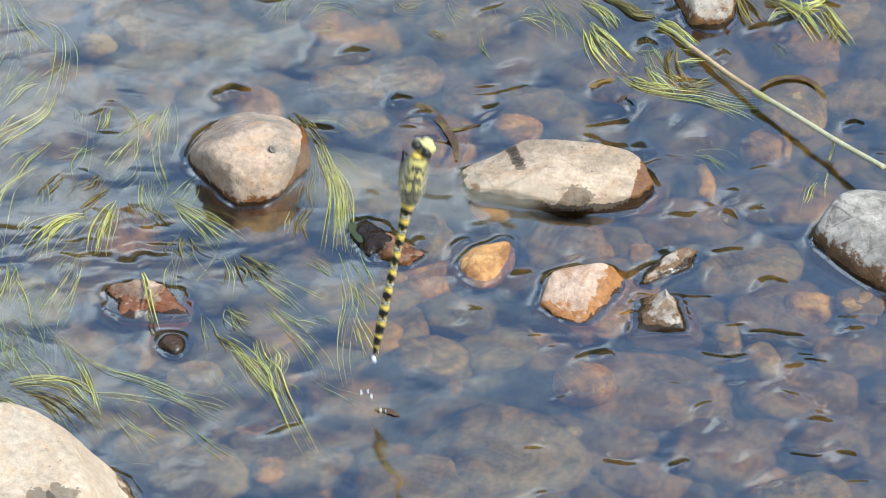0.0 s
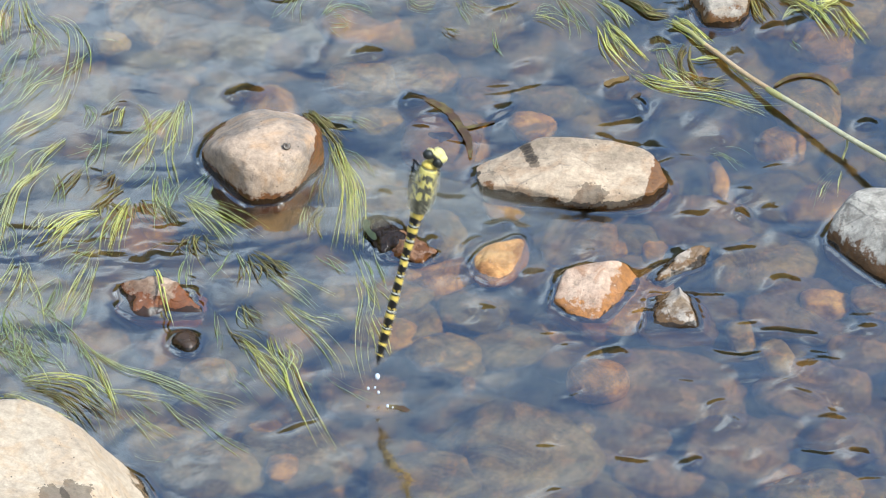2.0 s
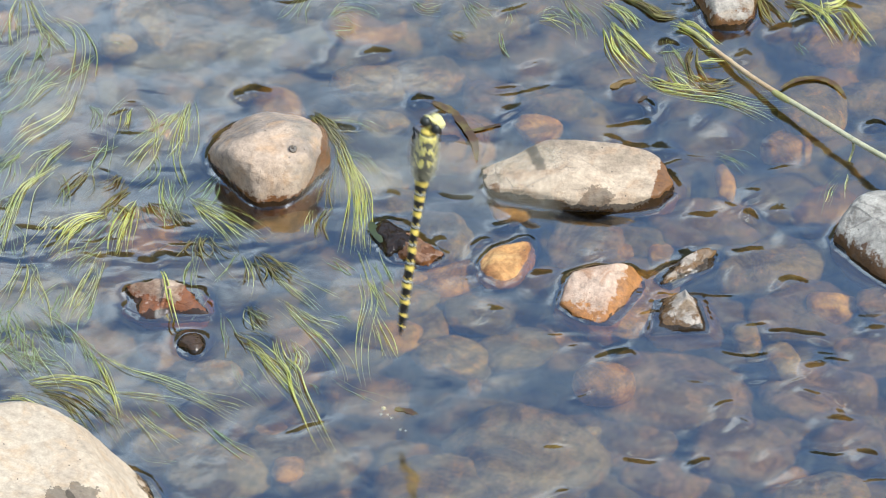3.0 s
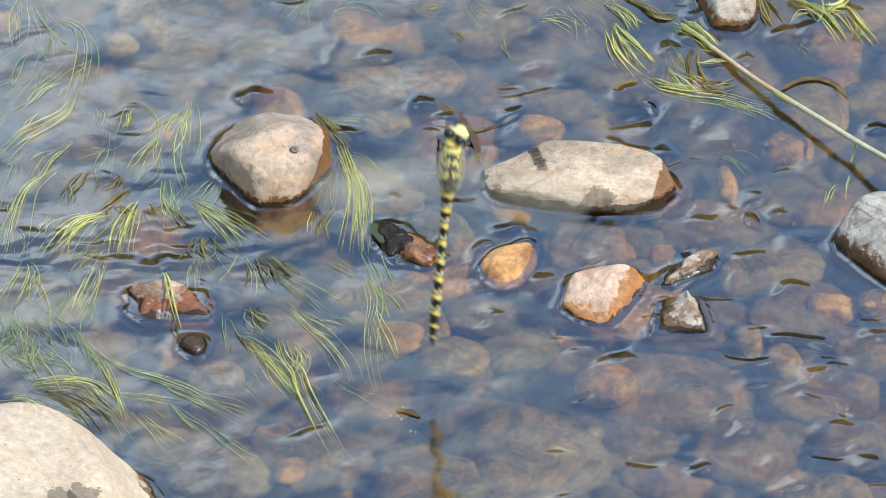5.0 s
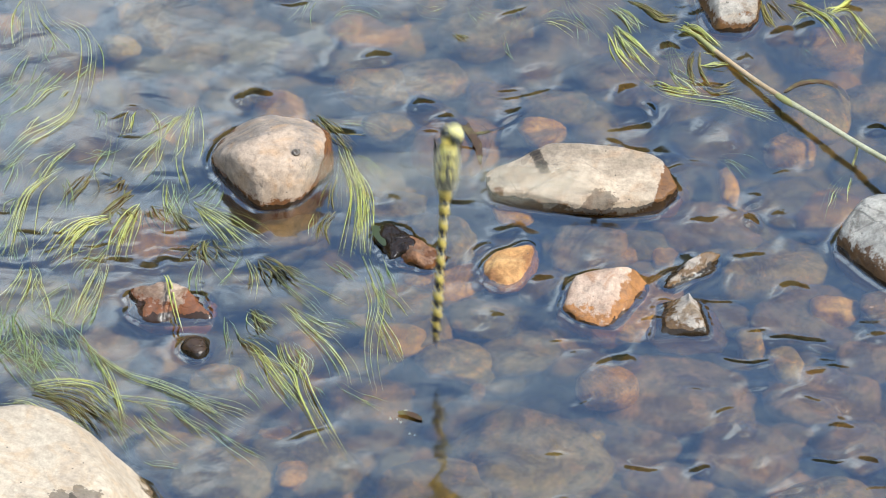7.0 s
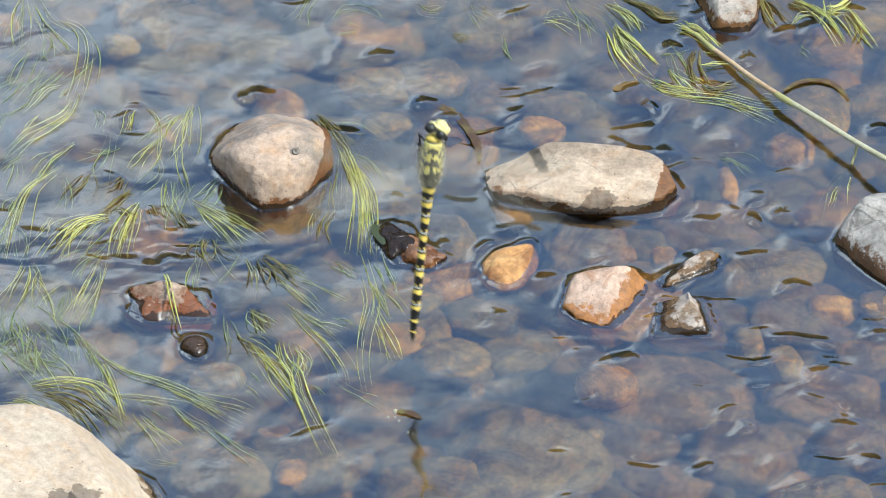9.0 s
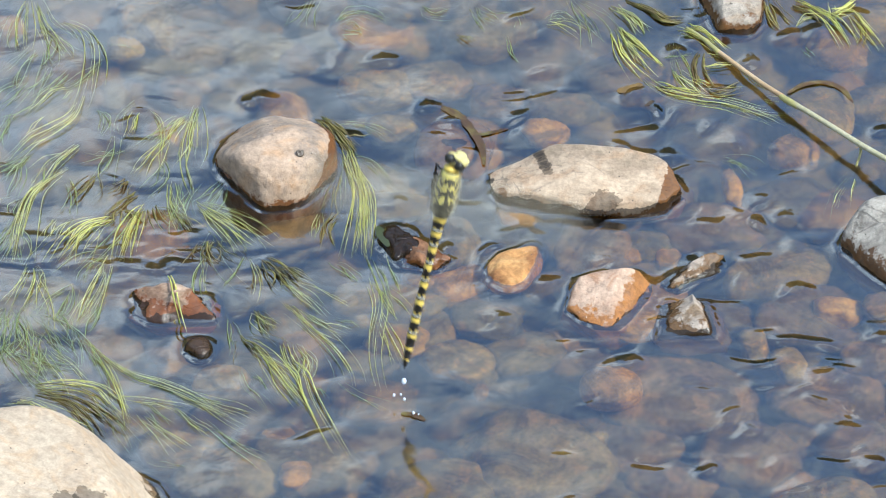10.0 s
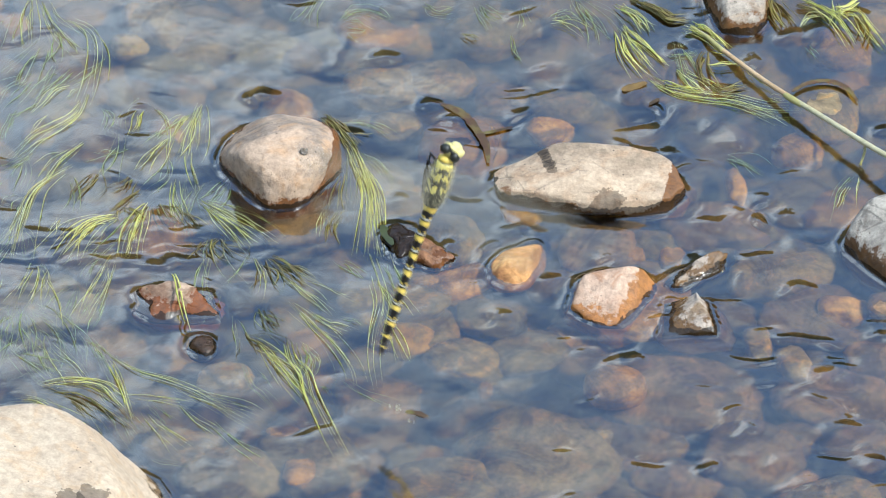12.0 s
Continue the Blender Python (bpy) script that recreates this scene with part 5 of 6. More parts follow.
def leaf(label, places, wide, mat):
    """A thin curled leaf with a midrib, along a few places."""
    way = smooth_path(places, 5)
    bm = bmesh.new()
    n = len(way) - 1
    rows = []
    for i, p in enumerate(way):
        t = (way[min(i + 1, n)] - way[max(i - 1, 0)]).normalized()
        side = Vector((-t.y, t.x, 0)).normalized()
        w = wide * math.sin(math.pi * (0.04 + 0.92 * i / n)) ** 0.6 * (1.0 + 0.5 * noise.noise(p * 420))
        rows.append([p + side * (w * k) + Vector((0, 0, 0.05 * wide * k * k)) for k in (-1, -0.5, 0, 0.5, 1)])
    for dz in (0.0, -0.00015):
        vs = [[bm.verts.new(q + Vector((0, 0, dz))) for q in r] for r in rows]
        for r0, r1 in zip(vs, vs[1:]):
            for j in range(4):
                bm.faces.new((r0[j], r0[j + 1], r1[j + 1], r1[j]))
    me = bpy.data.meshes.new("leaf")
    bm.to_mesh(me)
    bm.free()
    me.materials.append(mat)
    me.polygons.foreach_set("use_smooth", [True] * len(me.polygons))
    return tagged(new("leaf", me), label, "leaf")



leaf("dark green dead leaf on the wet stone", [Vector((-0.0254, 0.0124, 0.0020)), Vector((-0.0237, 0.0048, 0.0030)), Vector((-0.0216, -0.0003, 0.0026))], 0.0019, M_LEAF)
# the strap's shape stands in for the reed's reflection on a wave
leaf("brown strap bent over the water in place of the reed's reflection", [Vector((0.1263, 0.0953, 0.0005)), Vector((0.1322, 0.1004, 0.0006)), Vector((0.1398, 0.1019, 0.0006)), Vector((0.1464, 0.0981, 0.0005)), Vector((0.1503, 0.0901, 0.0002))], 0.0012, M_STRAP)
# this strap and its branch also stand in for a dark ripple reflection
leaf("brown strap over the slab, part reed, part dark ripple reflection", [Vector((-0.0091, 0.0898, 0.0002)), Vector((-0.0012, 0.0856, 0.0005)), Vector((0.0047, 0.0800, 0.0005)), Vector((0.0097, 0.0696, 0.0005)), Vector((0.0124, 0.0613, 0.0005)), Vector((0.0130, 0.0517, 0.0002))], 0.0017, M_STRAP)
leaf("short brown scrap, part reed, part dark ripple reflection", [Vector((0.0084, 0.0689, 0.0002)), Vector((0.0151, 0.0706, 0.0005)), Vector((0.0222, 0.0737, 0.0002))], 0.0008, M_STRAP)
leaf("olive-brown leaf scrap afloat", [Vector((0.0628, 0.0968, 0.0002)), Vector((0.0670, 0.0978, 0.0005)), Vector((0.0721, 0.1014, 0.0002))], 0.0020, M_LEAF_AMBER)
leaf("olive-brown leaf scrap afloat", [Vector((0.0729, 0.0877, 0.0002)), Vector((0.0748, 0.0891, 0.0005)), Vector((0.0765, 0.0912, 0.0002))], 0.0010, M_LEAF_BROWN)
leaf("brown scrap in the stream", [Vector((-0.0165, -0.0923, 0.0002)), Vector((-0.0120, -0.0935, 0.0005)), Vector((-0.0080, -0.0963, 0.0002))], 0.0013, M_STRAP)


# ---- water ----
# standing waves whose far slope shows the dark banks: place, half-length and turn
DARK = (
    (-0.0245, 0.1198, 0.0051, 0),
    (-0.0674, 0.0950, 0.0042, -5),
    (-0.0075, 0.0898, 0.0045, -10),
    (0.0030, 0.0810, 0.0045, -35),
    (0.0672, 0.0982, 0.0041, 12),
    (0.0754, 0.0887, 0.0020, 15),
    (0.0696, 0.0606, 0.0057, 5),
    (0.0831, 0.0606, 0.0053, -10),
    (0.0954, 0.0188, 0.0049, -3),
    (0.1118, 0.0198, 0.0024, 10),
    (0.1242, 0.0225, 0.0041, 3),
    (0.1090, -0.0029, 0.0086, 2),
    (0.0235, 0.0144, 0.0051, 10),
    (0.0306, 0.0104, 0.0041, 20),
    (0.0030, 0.0038, 0.0041, -40),
    (0.0619, -0.0137, 0.0069, -4),
    (0.0649, -0.0629, 0.0041, 10),
    (0.1234, -0.0504, 0.0053, -14),
)
DARK += (
    (0.1314, -0.0524, 0.0057, 0),
    (0.1306, -0.0696, 0.0061, 0),
    (0.1373, -0.0997, 0.0086, 4),
    (0.1473, -0.1177, 0.0037, -8),
    (0.0902, -0.1207, 0.0029, -10),
    (-0.0176, 0.0306, 0.0045, -4),
    (-0.0747, 0.0933, 0.0033, 0),
    (-0.0366, 0.0695, 0.0045, 0),
    (0.0847, 0.1245, 0.0037, 8),
    (0.1607, 0.0741, 0.0041, -30),
    (0.0638, -0.0170, 0.0041, -60),
    (0.1052, 0.0689, 0.0049, 0),
    (0.0170, -0.0382, 0.0037, 20),
    (0.0344, -0.0170, 0.0041, 0),
    (0.1517, -0.0479, 0.0041, 25),
)
DARK += (
    (0.1127, 0.1177, 0.0049, -5),
    (0.1016, 0.1003, 0.0061, -12),
    (0.0940, 0.1317, 0.0033, -30),
    (0.1276, 0.1353, 0.0061, 0),
    (0.1376, 0.1353, 0.0049, -8),
    (0.0961, 0.1439, 0.0049, 5),
    (0.1526, 0.1468, 0.0041, 10),
)
# steep wavelets whose near slope shows the bright sky
BRIGHT = (
    (0.0271, 0.0800, 0.0033, 48),
    (0.0847, 0.0810, 0.0041, 62),
    (0.0781, 0.0696, 0.0029, 50),
    (0.0974, 0.0741, 0.0029, 45),
    (0.1046, 0.0195, 0.0033, 52),
    (0.1099, 0.0238, 0.0029, 48),
    (0.1254, 0.0005, 0.0045, 48),
    (0.1348, 0.0061, 0.0029, 30),
    (0.1118, -0.0655, 0.0053, 20),
    (0.1103, -0.0797, 0.0045, 18),
    (0.1051, -0.1053, 0.0020, 20),
    (0.1231, -0.1329, 0.0061, 28),
    (0.0610, -0.0088, 0.0029, 30),
    (0.0172, 0.0011, 0.0024, 50),
    (0.0559, -0.0062, 0.0033, 25),
    (0.1131, 0.0279, 0.0029, 40),
)
# crests below the weed: place, half-length, half-width, turn and height
RIFFLE = (
    (-0.1480, 0.0053, 0.0140, 0.0024, 8, 0.00055),
    (-0.1193, 0.0030, 0.0200, 0.0022, 6, 0.00065),
    (-0.0929, 0.0076, 0.0160, 0.0022, 8, 0.00060),
    (-0.1352, -0.0069, 0.0120, 0.0020, 4, 0.00045),
    (-0.0985, -0.0089, 0.0140, 0.0016, 2, 0.00050),
    (-0.1050, 0.0150, 0.0120, 0.0022, 14, 0.00055),
)


def water_height(gx, gy):
    """Small standing ripples, a livelier riffle by the weed, and water that climbs a little at each stone."""
    near = np.exp(-((gx / 0.30) ** 4 + (gy / 0.34) ** 4))
    z = swell(gx, gy, 26, 5, 0.042, 0.00027, 78, 40) + swell(gx, gy, 18, 9, 0.017, 0.00010, 84, 34)
    px, py = gx + swell(gx, gy, 9, 41, 0.012, 0.0016, 20, 80), gy + swell(gx, gy, 9, 43, 0.014, 0.0013, 70, 80)
    riffle = np.exp(-(((gx + 0.118) / 0.055) ** 2 + ((gy + 0.004) / 0.017) ** 2))
    z += riffle * swell(px, py, 14, 31, 0.0095, 0.00028, 95, 18)
    for rows, wide, lift in ((DARK, 0.0044, 0.00095), (BRIGHT, 0.0014, 0.00055)):
        for x, y, lu, turn in rows:
            u = ((px - x) * math.cos(radians(turn)) + (py - y) * math.sin(radians(turn))) * (1.0 if rows is DARK else 0.62)
            v = (py - y) * math.cos(radians(turn)) - (px - x) * math.sin(radians(turn)) + (0.7 * wide if rows is DARK else -0.7 * wide)
            z += lift * np.exp(-(u / lu) ** 2 - (v / np.where((v > 0) & (rows is BRIGHT), 3.0 * wide, wide)) ** 2)
    for x, y, lu, lv, turn, lift in RIFFLE:
        u = (px - x) * math.cos(radians(turn)) + (py - y) * math.sin(radians(turn))
        v = (py - y) * math.cos(radians(turn)) - (px - x) * math.sin(radians(turn))
        z += lift * np.exp(-(u / lu) ** 2 - (v / np.where(v > 0, 3.5 * lv, lv)) ** 2)
    # single wavelets: short crests that catch the dark banks or the bright sky
    rng = np.random.RandomState(12)
    for i in range(130):
        if i < 50:
            x, y = rng.uniform(-0.17, 0.17), rng.uniform(-0.15, 0.16)
        elif i < 108:
            x, y = rng.normal(0.100, 0.045), rng.normal(-0.060, 0.050)
        else:
            x, y = rng.normal(0.06, 0.05), rng.normal(0.06, 0.05)
        calm = 0.0 if abs(x) < 0.035 and -0.15 < y < -0.055 else 1.0
        lu, lv = rng.uniform(0.003, 0.009), rng.uniform(0.0013, 0.0032)
        turn, lift = radians(rng.normal(8, 24)), calm * rng.choice([-1, 1]) * rng.uniform(0.06, 0.28) * lv
        u = (px - x) * math.cos(turn) + (py - y) * math.sin(turn)
        v = (py - y) * math.cos(turn) - (px - x) * math.sin(turn)
        z += lift * np.exp(-(u / lu) ** 2 - (v / lv) ** 2)
    z *= near
    for x, y, rim in WATERLINES:
        dx, dy = gx - x, gy - y
        r = np.hypot(dx, dy)
        w = (np.arctan2(dy, dx) + math.pi) / (2 * math.pi) * 40 - 0.5
        d = np.clip(r - np.interp(w, np.arange(40), rim, period=40), 0, None)
        z += 0.0009 * np.exp(-d / 0.0016)
        z += 0.00003 * np.exp(-d / 0.009) * np.sin(d * 2 * math.pi / 0.0085)
    return z


lines_x = spaced(0.19, 0.0007, 30.0)
lines_y = spaced(0.19, 0.0007, 30.0)
water = tagged(sheet("water", lines_x, lines_y, water_height, M_WATER), "clear shallow stream water with small ripples mirroring blue sky", "water", kind="structure")
water.visible_shadow = False


# ---- dragonfly ----
def lathe(bm, stations, sides, colour, shape=None):
    """A body of round sections along z; colour(z, angle) picks the slot; shape(z, angle) scales the radius."""
    rings = []
    for z, rx, ry, y0 in stations:
        ring = []
        for s in range(sides):
            w = 2 * math.pi * s / sides
            k = shape(z, w) if shape else 1.0
            ring.append(bm.verts.new((math.cos(w) * rx * k, y0 + math.sin(w) * ry * k, z)))
        rings.append(ring)
    for (st0, r0), (st1, r1) in zip(zip(stations, rings), zip(stations[1:], rings[1:])):
        for s in range(sides):
            f = bm.faces.new((r0[s], r0[(s + 1) % sides], r1[(s + 1) % sides], r1[s]))
            f.material_index = colour((st0[0] + st1[0]) / 2, 2 * math.pi * (s + 0.5) / sides)
    bm.faces.new(rings[0][::-1])
    bm.faces.new(rings[-1])


def blob(bm, centre, size, detail=2, mat=0, turn=(0, 0, 0)):
    e = Euler([radians(a) for a in turn]).to_matrix()
    verts = [bm.verts.new(Vector(centre) + e @ Vector((v.x * size[0], v.y * size[1], v.z * size[2]))) for v in BALLS[detail][0]]
    for f in BALLS[detail][1]:
        bm.faces.new([verts[i] for i in f]).material_index = mat


def dragonfly_thing():
    """The fly stands on its tail along z; its back faces -y. z = 0 is the tail's tip, the head's middle lies at 82.5 mm."""
    fly = new("dragonfly")
    tagged(fly, "black and yellow ringed dragonfly hovering upright, dipping its tail", "dragonfly")
    # abdomen: ten segments from the tail's end to the waist
    ends = [0.0016, 0.0055, 0.0098, 0.0150, 0.0215, 0.0285, 0.0355, 0.0425, 0.0495, 0.0555, 0.0615]
    rad = [0.0007, 0.0013, 0.0016, 0.0017, 0.0016, 0.0015, 0.0014, 0.0014, 0.0016, 0.0020, 0.0026]
    for i in range(10):
        z0, z1 = ends[i], ends[i + 1]
        ln = z1 - z0
        st = []
        for j in range(19):
            k = j / 18
            r = rad[i] + (rad[i + 1] - rad[i]) * k
            r *= 1.0 - 0.10 * (2 * k - 1) ** 4
            st.append((z0 + ln * k, r * 1.02, r, 0.0012 * math.sin(math.pi * (z0 + ln * k) / 0.0615)))

        def banded(z, w, z0=z0, ln=ln, i=i):
            k = (z - z0) / ln
            top = abs(((w - 1.5 * math.pi + math.pi) % (2 * math.pi)) - math.pi)
            # pale ring: the shine at the joint, painted on
            if k > 0.93 and i > 1:
                return 2
            if 0.61 - 0.010 * i + 0.05 * math.cos(3 * w) < k < 0.80 + 0.006 * i and top > 0.07:
                return 1
            if 0.08 < k < 0.17 and 0.45 < top < 1.1 and i > 2:
                return 1
            return 0

        bm = bmesh.new()
        lathe(bm, st, 20, banded)
        part("abdomen_segment", bm, [M_BLACK, M_YELLOW, M_JOINT_SHINE], fly, "black segment with a yellow ring")
    bm = bmesh.new()
    tube(bm, [Vector((0, 0.0010, 0.0055)), Vector((0, 0.0007, 0.0025)), Vector((0, 0.0003, 0.0))], [0.0008, 0.0006, 0.0002], 8)
    part("egg_layer", bm, M_BLACK, fly, "pointed black egg-laying blade")
    # thorax
    st = []
    for j in range(31):
        k = j / 30
        r = 0.0023 + 0.0020 * math.sin(math.pi * min(1, 0.12 + 0.80 * k)) ** 0.8
        st.append((0.0612 + 0.0165 * k, r * 0.94, r * 1.05, 0.0008 * math.sin(math.pi * k)))

    def striped(z, w):
        k = (z - 0.0612) / 0.0165
        top = ((w - 1.5 * math.pi + math.pi) % (2 * math.pi)) - math.pi
        t = abs(top) + 0.16 * noise.noise(Vector((math.cos(w) * 2.2, math.sin(w) * 2.2, z * 420)))
        k += 0.07 * noise.noise(Vector((math.cos(w) * 3.0, math.sin(w) * 3.0, z * 300 + 9)))
        if k > 0.88:
            return 1
        if 0.62 < k < 0.77 and 0.10 < t < 0.56:
            return 1
        if 0.33 < k < 0.49 and 0.20 < t < 0.54:
            return 1
        if 0.62 < t < 1.50 and k > 0.28 and (k * 4.6 - t * 0.9) % 1.0 < 0.56:
            return 1
        if t > 1.75 and k < 0.9:
            return 1
        return 0

    bm = bmesh.new()
    lathe(bm, st, 44, striped)
    part("thorax", bm, [M_HAIRY, M_SPOT], fly, "hairy dark grey thorax with yellow bars and spots")
    rnd = random.Random(4)
    bm = bmesh.new()
    for _ in range(1300):
        k, w = rnd.uniform(0.02, 0.98), rnd.uniform(0, 2 * math.pi)
        r = 0.0023 + 0.0020 * math.sin(math.pi * min(1, 0.12 + 0.80 * k)) ** 0.8
        out = Vector((math.cos(w) * 0.94, math.sin(w) * 1.05, 0))
        p = out * r + Vector((0, 0.0008 * math.sin(math.pi * k), 0.0612 + 0.0165 * k))
        tip = p + out * rnd.uniform(0.0006, 0.0018) + Vector((0, 0, rnd.uniform(-0.0006, 0.0006)))
        tube(bm, [p, tip], [0.00006, 0.00002], 3)
    part("fuzz", bm, M_FUZZ, fly, "short pale hairs on the thorax")
    bm = bmesh.new()
    blob(bm, (0, 0.0005, 0.0785), (0.0030, 0.0026, 0.0016), 2, 0)
    part("collar", bm, M_YELLOW, fly, "yellow collar behind the head")
    # head
    bm = bmesh.new()
    blob(bm, (0, 0.0006, 0.0822), (0.0034, 0.0025, 0.0021), 3, 0)
    blob(bm, (0.0010, 0.0008, 0.0842), (0.0025, 0.0022, 0.0019), 3, 0)
    blob(bm, (0.0026, -0.0008, 0.0836), (0.0015, 0.0014, 0.0022), 3, 0, (0, 20, 0))
    head = part("head", bm, M_FACE, fly, "pale yellow face")
    for side in (-1, 1):
        bm = bmesh.new()
        blob(bm, (side * 0.0022, -0.0012, 0.0820), (0.0020, 0.0019, 0.0018), 3, 0, (0, side * 25, 0))
        part("eye", bm, M_EYE, head, "glossy dark compound eye")
    bm = bmesh.new()
    blob(bm, (0, -0.0014, 0.0838), (0.0022, 0.0010, 0.0008), 2, 0)
    part("brow", bm, M_FACE, head, "pale yellow brow")
    bm = bmesh.new()
    blob(bm, (0, -0.0016, 0.0827), (0.0011, 0.0011, 0.0006), 2, 0)
    part("face_bar", bm, M_BLACK, head, "black bar across the face")
    head.matrix_basis = pose(0, 0, 0.0815, 0, 30, 0) @ Matrix.Translation((0, 0, -0.0815))
    # legs
    for side in (-1, 1):
        for j in range(3):
            bm = bmesh.new()
            z = 0.070 + 0.003 * j
            p = [Vector((side * 0.0028, 0.0035, z)), Vector((side * 0.0048, 0.0062, z + 0.0008)), Vector((side * 0.0038, 0.0078, z - 0.0050)), Vector((side * 0.0028, 0.0066, z - 0.0085))]
            tube(bm, p, [0.00045, 0.0004, 0.00028, 0.00015], 6)
            part("leg", bm, M_BLACK, fly)
    # wings
    wings = []
    for side in (-1, 1):
        for fore in (0, 1):
            bm = bmesh.new()
            span, wide = (0.050, 0.0105) if fore else (0.048, 0.0135)
            n = 16
            rows = []
            for i in range(n + 1):
                k = i / n
                x = side * span * k
                lead = 0.0025 + 0.0015 * math.sin(math.pi * k) - 0.002 * k * k
                trail = lead - wide * (0.25 + 0.75 * math.sin(math.pi * min(1, 0.12 + 0.80 * k)) ** 0.6) * (1 if k < 0.92 else 1 - (k - 0.92) * 9)
                rows.append([(x, 0.0003 * math.sin(9 * k), lead), (x, 0.0003 * math.sin(9 * k + 2), (lead + trail) / 2), (x, 0.0, trail)])
            for dy in (0.0, 0.00012):
                vs = [[bm.verts.new((x, y + dy, z)) for x, y, z in r] for r in rows]
                for r0, r1 in zip(vs, vs[1:]):
                    for s in range(2):
                        bm.faces.new((r0[s], r1[s], r1[s + 1], r0[s + 1]))
            tube(bm, [Vector(r[0]) for r in rows], [0.00016 * (1.2 - i / n) for i in range(n + 1)], 5, 1.0, 0)
            w = part("wing", bm, [M_WING], fly, "clear veined wing, blurred by its beat")
            base = (side * 0.0022, -0.0034, 0.0735 if fore else 0.0665)
            w.matrix_basis = pose(*base)
            wings.append((w, base, side, fore))
    return fly, wings


fly, wings = dragonfly_thing()


# ---- a drop that the tail shakes off ----
bm = bmesh.new()
blob(bm, (0, 0, 0), (0.0009, 0.0009, 0.0012), 3)
me = bpy.data.meshes.new("water_drop")
bm.to_mesh(me)
bm.free()
me.materials.append(M_DROP)
me.polygons.foreach_set("use_smooth", [True] * len(me.polygons))
drop = tagged(new("water_drop", me), "clear bright drop falling from the tail", "water drop")


def splash_thing():
    """The water that the tail throws up as it leaves: a few drops."""
    thing = tagged(new("splash"), "small bright splash where the tail leaves the water", "splash")
    for x, y, z, r in ((-0.0020, 0.0020, 0.0042, 0.0005), (0.0004, 0.0012, 0.0052, 0.0004), (0.0016, 0.0005, 0.0036, 0.0005), (0.0048, -0.0042, 0.0012, 0.0005), (0.0066, -0.0046, 0.0009, 0.0003)):
        bm = bmesh.new()
        blob(bm, (x, y, z), (r, r * 0.8, r * 1.5), 2)
        part("droplet", bm, M_DROP, thing, "bright water drop")
    return thing


splash = splash_thing()


